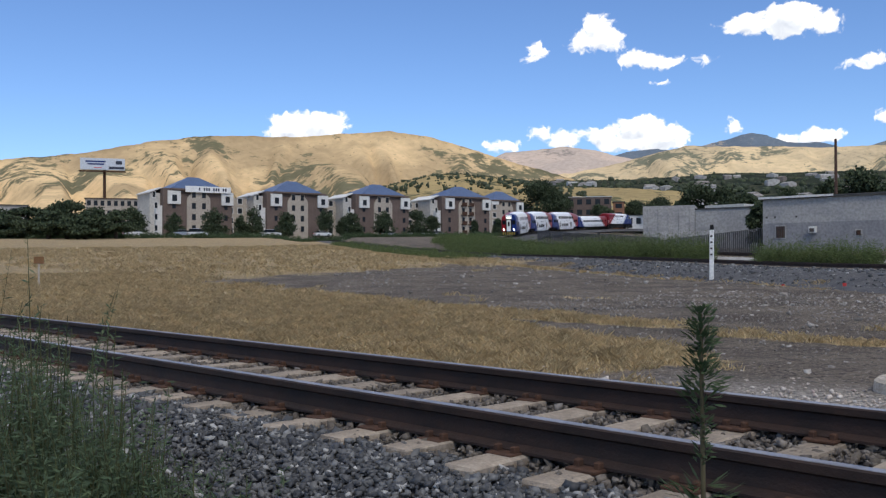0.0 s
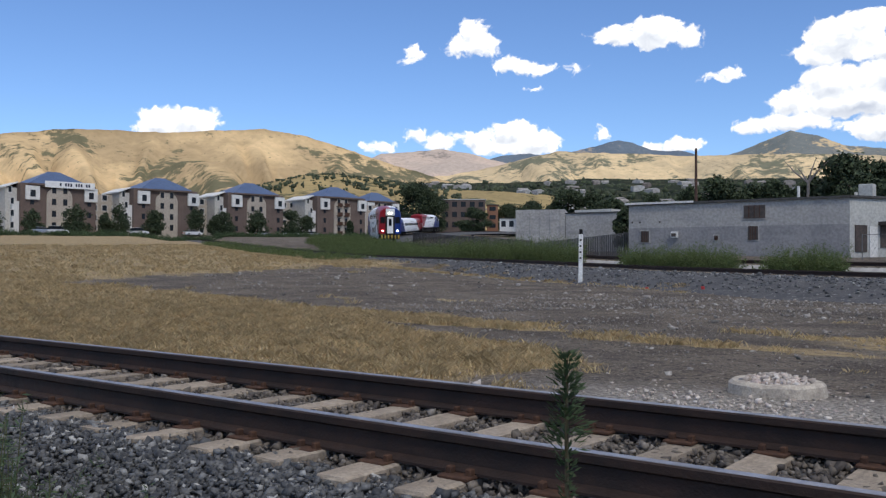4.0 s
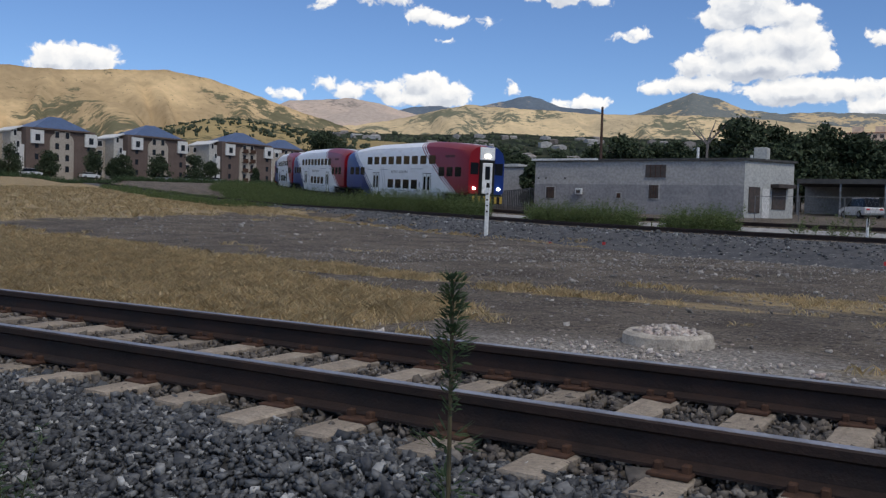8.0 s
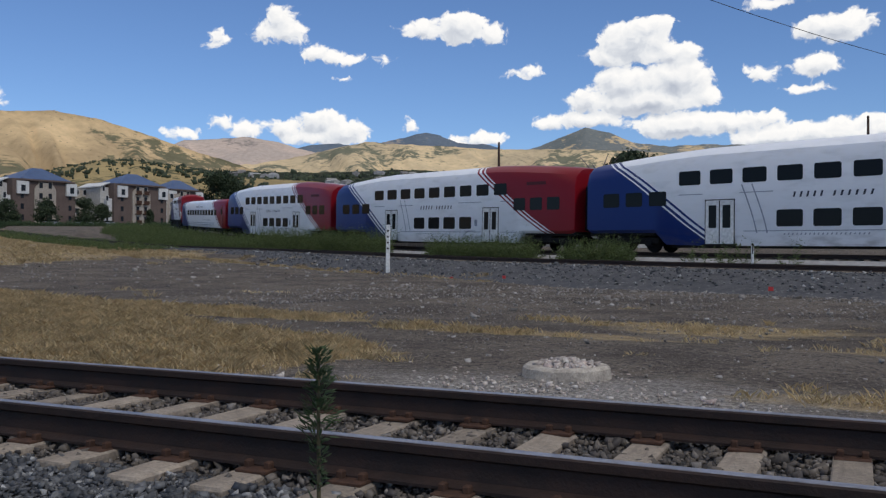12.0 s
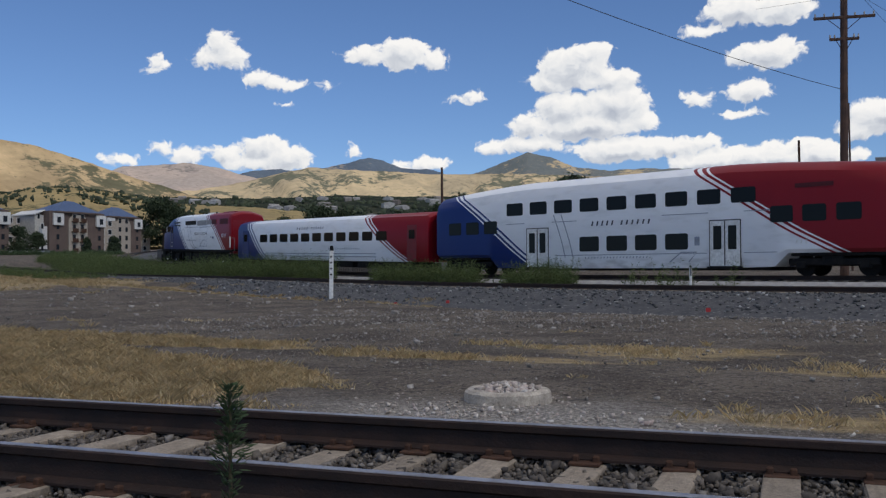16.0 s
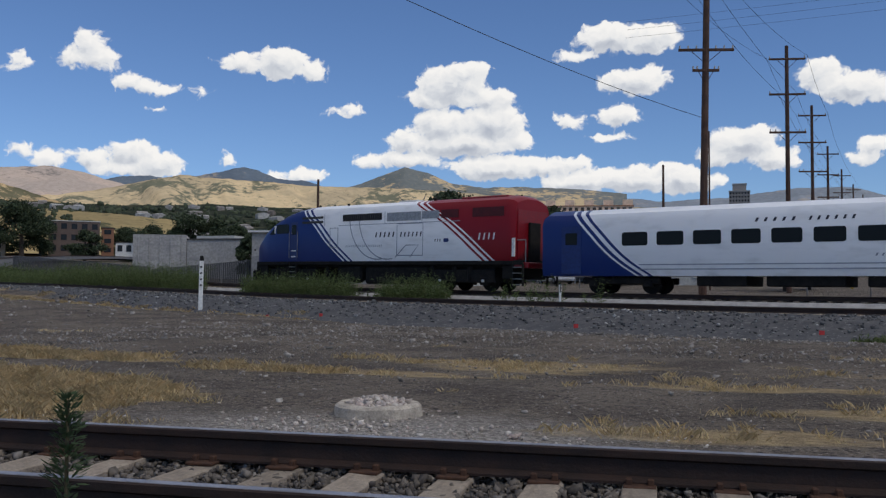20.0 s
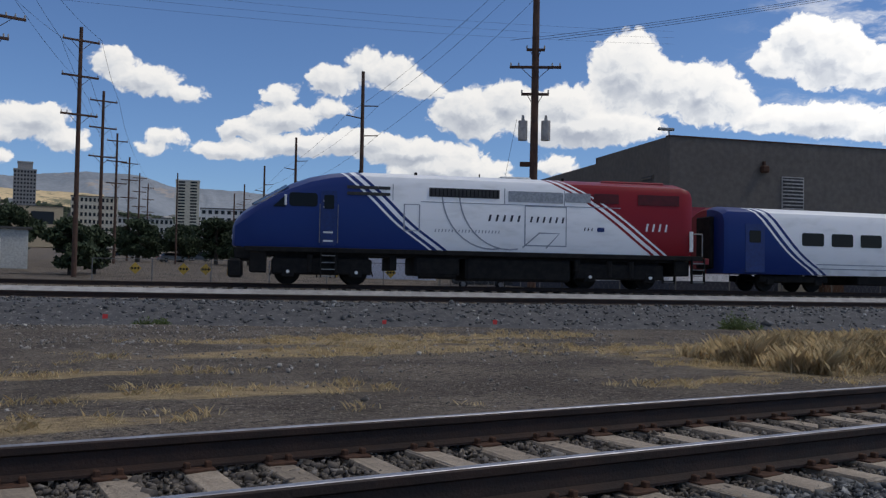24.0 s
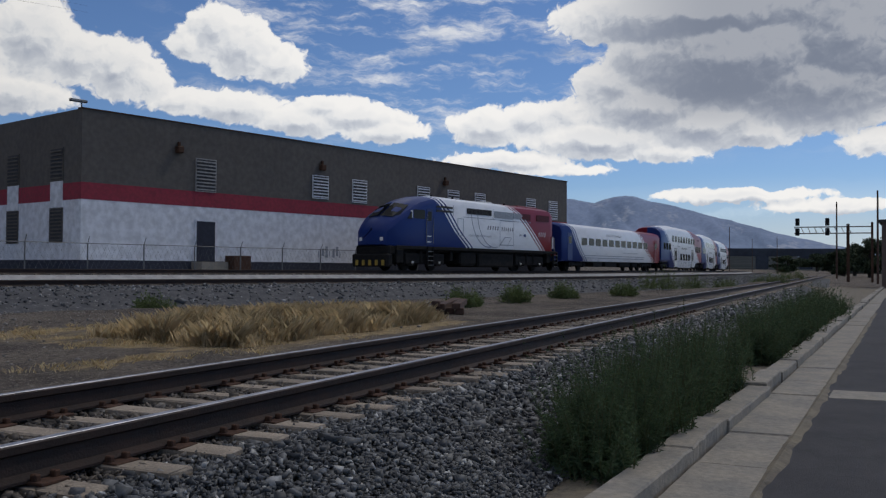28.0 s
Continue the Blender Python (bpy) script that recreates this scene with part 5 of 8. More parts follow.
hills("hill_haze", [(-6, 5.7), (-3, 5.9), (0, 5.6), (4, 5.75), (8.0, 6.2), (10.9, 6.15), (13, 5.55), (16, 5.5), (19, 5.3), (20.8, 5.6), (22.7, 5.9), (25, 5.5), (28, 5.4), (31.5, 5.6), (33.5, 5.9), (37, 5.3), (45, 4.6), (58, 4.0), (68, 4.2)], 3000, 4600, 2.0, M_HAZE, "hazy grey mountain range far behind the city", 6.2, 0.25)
hills("mountain_blue", [(66, 4.6), (71, 4.9), (73.5, 4.42), (75.2, 4.15), (76.4, 4.5), (77.1, 4.62), (78.6, 4.25), (80.3, 3.84), (83.6, 2.91), (86.5, 2.1), (88.9, 1.53), (92, 0.9), (99, 0.8), (110, 1.0)], 3900, 4700, 0.3, M_HAZE_BLUE, "long blue mountain sloping down to the plain", 8.8, 0.4)
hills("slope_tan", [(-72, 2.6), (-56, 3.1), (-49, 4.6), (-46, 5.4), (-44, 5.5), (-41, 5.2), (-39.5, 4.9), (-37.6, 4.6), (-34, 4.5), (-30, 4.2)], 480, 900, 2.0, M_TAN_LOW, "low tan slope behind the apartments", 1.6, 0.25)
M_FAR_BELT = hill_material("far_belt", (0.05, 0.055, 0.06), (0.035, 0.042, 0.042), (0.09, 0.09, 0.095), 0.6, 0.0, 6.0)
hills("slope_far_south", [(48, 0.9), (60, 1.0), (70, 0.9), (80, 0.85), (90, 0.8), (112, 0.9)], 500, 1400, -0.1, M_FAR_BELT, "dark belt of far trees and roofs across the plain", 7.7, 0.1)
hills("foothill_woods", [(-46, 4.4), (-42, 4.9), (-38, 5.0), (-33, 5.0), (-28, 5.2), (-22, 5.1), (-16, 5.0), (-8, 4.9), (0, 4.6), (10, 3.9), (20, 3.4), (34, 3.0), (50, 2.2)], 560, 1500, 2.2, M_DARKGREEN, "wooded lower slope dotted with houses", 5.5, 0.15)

M_LEAF_FAR = island_material("far_leaves", [(0.03, 0.042, 0.024), (0.05, 0.065, 0.03), (0.04, 0.052, 0.028)], 0.9, 0.3, 0)
M_HOUSES = island_material("far_houses", [(0.36, 0.34, 0.31), (0.24, 0.21, 0.19), (0.45, 0.44, 0.42), (0.18, 0.15, 0.13)], 0.9, 0.3, 0)
rng = np.random.default_rng(21)
FOOT = ([-46, -42, -38, -33, -28, -22, -16, -8, 0, 10, 20, 34, 50], [4.4, 4.9, 5.0, 5.0, 5.2, 5.1, 5.0, 4.9, 4.6, 3.9, 3.4, 3.0, 2.2])


def foot_place():
    b, u = rng.uniform(-45, 34), rng.uniform(0.05, 1)
    d = 560 + 940 * u
    e = 2.2 + (float(np.interp(b, *FOOT)) - 2.2) * u ** 0.85 * 0.97
    p = bent(b, d)
    return p.x, p.y, 0.88 + d * math.tan(radians(e)), u


places, sizes = [], []
for k in range(3400):
    x, y, z, u = foot_place()
    places.append((x, y, z + 1))
    sizes.append(rng.uniform(2.2, 5.0) * (0.7 + 0.5 * u))
for k in range(500):
    b = rng.uniform(-52, -36)
    u = 1 - 0.30 * rng.uniform(0, 1) ** 4
    d = 480 + 420 * u
    p = bent(b, d)
    e = 2.0 + (float(np.interp(b, [-56, -49, -46, -44, -41, -39.5, -37.6, -34], [3.1, 4.6, 5.4, 5.5, 5.2, 4.9, 4.6, 4.5])) - 2.0) * u ** 0.85
    places.append((p.x, p.y, 0.88 + d * math.tan(radians(e)) - 0.5))
    sizes.append(rng.uniform(0.7, 2.8))
tagged(stones("distant_trees", places, sizes, M_LEAF_FAR, seed=8, squash=1.1), "dark trees scattered over the far slopes", "trees", kind="stuff")
verts, faces = [], []
for k in range(300):
    x, y, z, u = foot_place()
    a, w, d, h = rng.uniform(0, 3), rng.uniform(4, 9), rng.uniform(4, 8), rng.uniform(3, 6)
    n = len(verts)
    for sx, sy, sz in ((-1, -1, -3), (1, -1, -3), (1, 1, -3), (-1, 1, -3), (-1, -1, h), (1, -1, h), (1, 1, h), (-1, 1, h), (0, -1, h + 2), (0, 1, h + 2)):
        px, py = sx * w, sy * d
        verts.append((x + px * math.cos(a) - py * math.sin(a), y + px * math.sin(a) + py * math.cos(a), z + sz))
    faces += [tuple(n + i for i in f) for f in ((0, 1, 5, 8, 4), (1, 2, 6, 5), (2, 3, 7, 9, 6), (3, 0, 4, 7), (4, 8, 9, 7), (8, 5, 6, 9))]
tagged(ob_from("distant_houses", verts, faces, M_HOUSES), "small pale houses among the trees of the far slope", "houses", kind="stuff")

# ---------- buildings ----------
M_BRICK = material("brown_brick", (0.145, 0.106, 0.088), 0.9, 0, (0.12, 0.086, 0.072), 0.4, 0.3, 6)
M_TAN = material("tan_render", (0.42, 0.365, 0.30), 0.9, 0, (0.37, 0.32, 0.265), 0.3)
M_PALE = material("pale_render", (0.52, 0.50, 0.46), 0.9, 0, (0.45, 0.43, 0.39), 0.3)
M_TRIM = material("white_trim", (0.68, 0.67, 0.64), 0.7, 0, (0.6, 0.59, 0.56), 1.0)
M_ROOFBLUE = material("blue_metal_roof", (0.075, 0.125, 0.24), 0.45, 0.3, (0.06, 0.10, 0.20), 0.5, streaks=((0.1, 0.15, 0.27), (3, 3, 0.2), 0.5))
M_ROOFTAR = material("tar_roof", (0.05, 0.05, 0.05), 0.95, 0, (0.08, 0.078, 0.075), 1.0)
M_WIN = glass("house_glass", (0.02, 0.024, 0.03), 0.15)


def wall_window(parent, x0, x1, z0, z1, y, frame_mat, depth=0.12, bars=0):
    """A framed pane on a wall whose face looks to -y."""
    bm = bmesh.new()
    t = 0.12
    for a in ((x0 - t, z0 - t, x1 + t, z0), (x0 - t, z1, x1 + t, z1 + t), (x0 - t, z0, x0, z1), (x1, z0, x1 + t, z1)):
        box(bm, a[0], y - 0.07, a[1], a[2], y + 0.02, a[3])
    if bars:
        box(bm, (x0 + x1) / 2 - 0.04, y - 0.06, z0, (x0 + x1) / 2 + 0.04, y + 0.02, z1)
    win = part("window", bm, frame_mat, parent)
    part("pane", a_box(x0, y - 0.04, z0, x1, y + 0.015, z1), M_WIN, win)
    return win


def arch(w, z0, z1, y0, y1):
    bm = bmesh.new()
    r = w / 2
    ring = [(-r, z0), (r, z0)] + [(r * math.cos(a), z1 - r * 0.75 + r * 0.75 * math.sin(a)) for a in (math.pi * k / 10 for k in range(11))]
    f = [bm.verts.new((x, y0, z)) for x, z in ring]
    g = [bm.verts.new((x, y1, z)) for x, z in ring]
    bm.faces.new(f)
    bm.faces.new(g[::-1])
    for k in range(len(ring)):
        j = (k + 1) % len(ring)
        bm.faces.new((f[k], f[j], g[j], g[k]))
    bmesh.ops.recalc_face_normals(bm, faces=bm.faces)
    return bm


def apartment(m, width=17.6, banner=False, balconies=False):
    house = empty("apartment_building", m, "four-storey brick apartment block with blue hipped roof" + (" and banner" if banner else ""), "apartment building", "row of apartment blocks")
    w, hgt, deep = width / 2, 11.5, 13.0
    part("wall", a_box(-w, 0, -3.0, w, deep, hgt), M_BRICK, house)
    part("stair_bay", arch(6.0, -2.9, 10.8, -0.35, 0.3), M_TAN, house, "tan arched centre bay")
    bm = bmesh.new()
    base = [bm.verts.new(p) for p in ((-w + 1.6, -0.7, hgt), (w - 1.6, -0.7, hgt), (w - 1.6, deep + 0.6, hgt), (-w + 1.6, deep + 0.6, hgt))]
    top = [bm.verts.new(p) for p in ((-1.4, deep * 0.3, hgt + 3.3), (1.4, deep * 0.3, hgt + 3.3))]
    bm.faces.new((base[0], base[1], top[1], top[0]))
    bm.faces.new((base[1], base[2], top[1]))
    bm.faces.new((base[2], base[3], top[0], top[1]))
    bm.faces.new((base[3], base[0], top[0]))
    bm.faces.new(base[::-1])
    roof = part("roof", bm, M_ROOFBLUE, house)
    part("eave", a_box(-w + 1.55, -0.75, hgt - 0.4, w - 1.55, -0.55, hgt + 0.02), M_BRICK, roof)
    for x0, x1 in ((-w + 1.0, -w + 4.2), (w - 2.9, w + 0.25)):
        bay = part("corner_bay", a_box(x0, -0.55, 7.6, x1, 0.2, 10.9, bevel=0.05), M_TRIM, house, "white top-floor bay")
        xm = (x0 + x1) / 2
        wall_window(bay, xm - 0.6, xm + 0.6, 8.3, 9.9, -0.55, M_TRIM)
    for fl in range(4):
        z = 0.9 + 2.8 * fl
        for x in (-1.3, 1.3):
            if balconies:
                bal = part("balcony", a_box(x - 0.9, -1.1, z - 0.7, x + 0.9, -0.35, z - 0.5), M_IRON, house)
                part("railing", a_box(x - 0.9, -1.12, z - 0.5, x + 0.9, -1.06, z + 0.4), M_IRON, bal)
            wall_window(house, x - 0.5, x + 0.5, z, z + 1.5, -0.36, M_TAN)
        if fl < 3:
            for x in (-w + 2.6, w - 1.6):
                wall_window(house, x - 0.45, x + 0.45, z, z + 1.4, 0.0, M_BRICK)
    # the left flank: white bays and gable of the linking wing
    part("flank_wall", a_box(-w - 2.6, 2.6, -3.0, -w, deep, 10.4), M_PALE, house)
    part("flank_bay", a_box(-w - 1.5, 0.9, -3.0, -w, 2.6, 7.2), M_TRIM, house)
    bm = bmesh.new()
    ring = [(-w - 3.0, 10.3), (-w + 0.2, 11.6), (-w + 0.2, 11.9), (-w - 3.0, 10.6)]
    f = [bm.verts.new((x, 2.2, z)) for x, z in ring]
    g = [bm.verts.new((x, deep, z)) for x, z in ring]
    bm.faces.new(f)
    bm.faces.new(g[::-1])
    for k in range(4):
        bm.faces.new((f[k], f[(k + 1) % 4], g[(k + 1) % 4], g[k]))
    bmesh.ops.recalc_face_normals(bm, faces=bm.faces)
    part("flank_roof", bm, M_TRIM, house)
    for fl in range(4):
        z = 0.9 + 2.8 * fl
        wall_window(house, -w - 1.9, -w - 1.2, z, z + 1.4, 2.6 if fl == 3 else 0.9, M_TRIM)
    # recessed link to the next block
    part("link_wall", a_box(w, 7.5, -3.0, w + 10.2, deep, 10.2), M_TAN, house)
    for fl in range(4):
        z = 0.9 + 2.6 * fl
        for x in (w + 2.6, w + 5.2, w + 7.8):
            wall_window(house, x - 0.6, x + 0.6, z, z + 1.4, 7.5, M_TRIM)
    if banner:
        sign = part("banner", a_box(-3.6, -0.9, 10.65, 8.2, -0.78, 12.2, bevel=0.02), M_WHITE, house, "white banner with a line of dark writing")
        bm = bmesh.new()
        for k in range(12):
            if k not in (1, 5, 9):
                box(bm, -0.2 + 0.62 * k, -0.92, 11.1, 0.2 + 0.62 * k, -0.9, 11.85)
        part("writing", bm, M_INK, sign)
    return house


for b, d, ban, bal in ((-60.15, 235, True, False), (-54.15, 246, False, False), (-48.8, 259, False, False), (-43.5, 273, False, True)):
    p = bent(b, d)
    apartment(pose(p.x, p.y, 0.88 + d * math.tan(radians(1.62)), 0, 0, 79.6), banner=ban, balconies=bal)
p = bent(-41.0, 316)
apartment(pose(p.x, p.y, 0.88 + 316 * math.tan(radians(1.72)), 0, 0, 79.6), width=15.0)

M_BLOCK = material("grey_block_wall", (0.38, 0.365, 0.345), 0.92, 0, (0.325, 0.315, 0.305), 0.5, 0.3, 20, streaks=((0.2, 0.2, 0.2), (0.5, 0.5, 2.5), 0.5))
M_BLOCK_PALE = material("pale_block_wall", (0.46, 0.46, 0.43), 0.9, 0, (0.40, 0.40, 0.38), 0.6)
M_BLOCK_LOW = material("grey_lower_wall", (0.27, 0.262, 0.262), 0.92, 0, (0.22, 0.215, 0.22), 0.5, 0.3, 20, streaks=((0.33, 0.32, 0.31), (0.4, 0.4, 2.0), 0.4))
M_DARKWIN = material("boarded_window", (0.045, 0.038, 0.035), 0.6, 0, (0.08, 0.06, 0.05), 3)


def prism(ring, z0, z1):
    bm = bmesh.new()
    a = [bm.verts.new((x, y, z0)) for x, y in ring]
    b = [bm.verts.new((x, y, z1)) for x, y in ring]
    bm.faces.new(a[::-1])
    bm.faces.new(b)
    for k in range(len(ring)):
        j = (k + 1) % len(ring)
        bm.faces.new((a[k], a[j], b[j], b[k]))
    bmesh.ops.recalc_face_normals(bm, faces=bm.faces)
    return bm


def shed_main():
    m = pose(-36.3, 76.2, 1.2, 0, 0, 0.0)
    shed = empty("block_workshop", m, "long low grey block workshop with few barred windows", "building")
    L, h = 18.9, 4.85
    part("wall", prism([(0, 0), (L, 0), (L + 3.0, 4.6), (3.0, 12.0)], -1.5, h), M_BLOCK, shed)
    part("end_wall", prism([(L + 0.02, -0.02), (L + 3.03, 4.6), (L + 2.9, 4.7), (L - 0.1, 0.1)], -1.5, h - 0.06), M_BLOCK_PALE, shed, "paler painted end wall")
    part("lower_band", prism([(-0.02, -0.014), (L, -0.014), (L, 0.02), (-0.02, 0.02)], -1.5, 2.78), M_BLOCK_LOW, shed, "greyer paint over the lower wall")
    part("roof_flashing", a_box(-0.3, -0.26, h + 0.06, 6.2, -0.16, h + 0.24), M_TRIM, shed)
    for x, z in ((0.35, 3.3), (1.1, 3.3), (3.0, 3.3)):
        part("wall_hole", a_box(x - 0.08, -0.03, z - 0.08, x + 0.08, 0.02, z + 0.08), M_DARKWIN, shed)
    part("roof_edge", prism([(-0.25, -0.2), (L + 0.15, -0.2), (L + 3.3, 4.6), (3, 12.2)], h, h + 0.18), M_ROOFTAR, shed)
    part("air_unit", a_box(L + 0.3, 1.6, h + 0.1, L + 1.4, 2.7, h + 1.15, bevel=0.05), M_BLOCK_PALE, shed, "boxy roof air unit")
    part("vent_pipe", a_tube((14.6, 1.5, h), (14.6, 1.5, h + 1.2), 0.12), M_TRIM, shed)
    part("vent_pipe", a_tube((22 - 3.5, 4.0, h), (22 - 3.5, 4.0, h + 0.7), 0.12), M_TRIM, shed)
    for x0, x1, z0, z1 in ((1.2, 2.0, 1.5, 2.5), (8.0, 8.35, 1.6, 2.0), (10.9, 11.75, 1.6, 2.75), (10.55, 12.35, 3.4, 4.5)):
        win = part("window", a_box(x0 - 0.1, -0.06, z0 - 0.1, x1 + 0.1, 0.05, z1 + 0.1), M_BLOCK, shed)
        part("pane", a_box(x0, -0.09, z0, x1, 0.03, z1), M_DARKWIN, win)
        for k in range(3):
            x = x0 + (x1 - x0) * (k + 1) / 4
            part("bar", a_box(x - 0.03, -0.12, z0, x + 0.03, -0.09, z1), M_IRON, win)
    unit = part("window_air_unit", a_box(4.15, -0.35, 1.85, 4.75, 0.1, 2.4, bevel=0.04), M_TRIM, shed, "white window air conditioner")
    part("grille", a_box(4.25, -0.37, 1.95, 4.65, -0.34, 2.25), M_DARKWIN, unit)
    # end wall door and windows, in the end wall's own line
    end = pose(L, 0, 0, 0, 0, math.degrees(math.atan2(4.6, 3.0)))
    for x0, x1, z0, z1, mt, nm in ((0.5, 1.7, 0.55, 2.7, M_DARKWIN, "window"), (1.95, 2.75, -0.4, 2.6, M_TRIM, "door"), (3.1, 4.6, 0.9, 2.7, M_DARKWIN, "window"), (2.9, 4.9, 2.7, 3.0, M_DARKWIN, "awning")):
        bm = a_box(x0, -0.10 if nm != "awning" else -0.9, z0, x1, 0.05, z1)
        bm.transform(end)
        part(nm, bm, mt, shed)
    return shed


shed_main()


def shed_two():
    shed = empty("concrete_yard_building", None, "weathered grey concrete building with a stepped flat roof", "building")
    a, b, c = bent(-32.5, 98), bent(-29.4, 97), bent(-25.0, 94)
    back = Vector((-6, 12, 0))
    part("wall", prism([(a.x, a.y), (b.x, b.y), (b.x + back.x, b.y + back.y), (a.x + back.x, a.y + back.y)], 1.5, 6.5), M_BLOCK, shed)
    part("wall", prism([(b.x, b.y + 0.1), (c.x, c.y), (c.x + back.x, c.y + back.y), (b.x + back.x, b.y + back.y)], 1.5, 6.0), M_BLOCK, shed)
    part("parapet", prism([(b.x, b.y + 2.1), (b.x + 4.6, b.y + 1.6), (b.x + 4.6, b.y + 6), (b.x, b.y + 6)], 6.0, 6.5), M_BLOCK_PALE, shed)
    part("roof_edge", prism([(b.x - 0.05, b.y + 0.0), (c.x, c.y - 0.1), (c.x, c.y + 0.3), (b.x, b.y + 0.4)], 6.0, 6.12), M_ROOFTAR, shed)
    for k in range(5):
        q = a.lerp(b, (k + 0.5) / 5)
        part("panel_joint", a_box(q.x - 0.05, q.y - 0.05, 1.6, q.x + 0.05, q.y + 0.02, 6.4), M_BLOCK, shed)


shed_two()


def plain_block(name, b0, b1, dist, el_top, el_base, deep, mat, label, floors=0, cols=0, win=M_WIN, roof=M_ROOFTAR, frame_mat=None, low=8.0):
    """An upright block whose front spans two bearings at one distance, with rows of windows."""
    p0, p1 = bent(b0, dist), bent(b1, dist)
    z0, z1 = 0.88 + dist * math.tan(radians(el_base)), 0.88 + dist * math.tan(radians(el_top))
    w, h = (p1 - p0).length, z1 - z0
    turn = math.degrees(math.atan2(p1.y - p0.y, p1.x - p0.x))
    block = empty(name, pose(p0.x, p0.y, z0, 0, 0, turn), label, "building")
    part("wall", a_box(0, 0, -low, w, deep, h), mat, block)
    part("roof", a_box(-0.3, -0.3, h, w + 0.3, deep + 0.3, h + max(0.2, h * 0.02)), roof, block)
    for i in range(floors):
        for j in range(cols):
            fh, cw = h / floors, w / cols
            win_ob = part("window", a_box(cw * (j + 0.22), -0.12, fh * (i + 0.3), cw * (j + 0.78), 0.02, fh * (i + 0.8)), win, block)
    return block


plain_block("brick_apartments", -37.2, -34.4, 345, 3.93, 2.0, 14, M_BRICK, "three-storey flat-roofed brick apartment house", 3, 5, roof=M_TRIM)
plain_block("brick_annex", -34.3, -33.6, 350, 3.6, 2.0, 10, material("orange_brick", (0.3, 0.15, 0.09), 0.9), "narrow orange brick house", 3, 1)
plain_block("white_cottage", -33.5, -31.5, 330, 2.75, 2.0, 8, M_TRIM, "small white cottage with a dark gabled roof", 1, 4)
M_PINK = material("peach_stucco", (0.78, 0.58, 0.43), 0.9, 0, (0.70, 0.52, 0.39), 0.1)
M_CREAM = material("cream_stone", (0.55, 0.50, 0.40), 0.9, 0, (0.48, 0.44, 0.36), 0.1)
hosp = plain_block("peach_apartment_tower", -7.5, -1.6, 380, 5.35, 3.0, 30, M_PINK, "long peach apartment block with many balconies", 6, 16, roof=material("tile_roof", (0.4, 0.2, 0.12), 0.9), win=M_DARKWIN)
for k in range(5):
    part("roof_turret", a_box(3 + 8.0 * k, 0.5, 0.88 + 380 * math.tan(radians(5.35)) - 0.88 - 380 * math.tan(radians(3.0)), 7 + 8.0 * k, 6, 0.88 + 380 * math.tan(radians(5.75)) - 0.88 - 380 * math.tan(radians(3.0))), M_PINK, hosp)
plain_block("art_deco_tower", 4.1, 5.3, 780, 6.1, 3.0, 16, material("grey_stone", (0.30, 0.28, 0.27), 0.9), "stepped grey stone office tower", 14, 7, roof=M_BLOCK)
plain_block("tower_crown", 4.3, 5.1, 785, 6.52, 3.0, 10, material("grey_stone_crown", (0.31, 0.29, 0.28), 0.9), "upper storeys of the stone tower", 1, 5, roof=M_BLOCK)
plain_block("striped_office_tower", 13.1, 14.5, 640, 5.95, 2.6, 22, M_CREAM, "tall white office tower with dark window bands", 18, 2, roof=M_TRIM)
plain_block("cream_civic_building", 7.2, 9.8, 520, 4.75, 2.6, 25, M_CREAM, "cream stepped civic building", 5, 11)
plain_block("tan_long_building", 0.2, 6.8, 500, 4.05, 2.6, 20, material("tan_wall", (0.52, 0.42, 0.28), 0.9), "long low tan building", 1, 3)
plain_block("white_office", 14.6, 18.0, 420, 4.3, 1.6, 20, M_TRIM, "white office block with ribbon windows", 6, 9)
plain_block("apartment_white", 16.4, 18.2, 230, 3.6, 1.2, 14, M_PALE, "pale apartment block with dark balconies", 4, 6)
plain_block("pale_block", 9.8, 13.0, 600, 3.6, 2.2, 20, M_PALE, "pale low city block", 3, 12)
plain_block("glass_office", 25.9, 28.2, 330, 5.25, 2.0, 18, material("bluegreen_wall", (0.22, 0.28, 0.29), 0.5), "plain grey-green glass office block", 6, 6)
plain_block("rear_apartment_house", 28.5, 33.0, 300, 4.4, 1.6, 16, M_PALE, "pale apartments behind the trees", 5, 9)
plain_block("beige_domed_building", 30.0, 33.0, 260, 4.15, 2.6, 16, M_CREAM, "beige building with stepped roof", 2, 7)
plain_block("brown_roofed_house", -66.6, -63.6, 265, 3.75, 2.0, 14, M_TAN, "tan apartment house with a low brown roof", 3, 8, roof=material("brown_roof", (0.13, 0.085, 0.06), 0.9))
plain_block("grey_hall", -74.0, -69.7, 240, 3.25, 1.6, 20, M_BLOCK, "low grey hall with a dark roof")
plain_block("white_garage", -3.2, 5.0, 88, 2.7, 0.9, 14, M_BLOCK_PALE, "long white-grey garage with roll-up doors")
gar = bpy.data.objects["white_garage"]
for k, (x0, x1) in enumerate(((1.0, 3.6), (4.2, 5.3), (8.0, 10.4))):
    dd = part("roll_door", a_box(x0, -0.1, 0.0, x1, 0.03, 1.9), M_TRIM, gar)
    for j in range(4):
        part("door_rib", a_box(x0 + 0.05, -0.13, 0.2 + 0.42 * j, x1 - 0.05, -0.1, 0.26 + 0.42 * j), M_BLOCK, dd)
hut = plain_block("white_hut", 24.9, 29.3, 84, 3.05, 0.75, 8, material("white_siding", (0.60, 0.60, 0.66), 0.8, 0, (0.54, 0.54, 0.60), 1.0), "low white site hut with small windows", roof=M_TRIM)
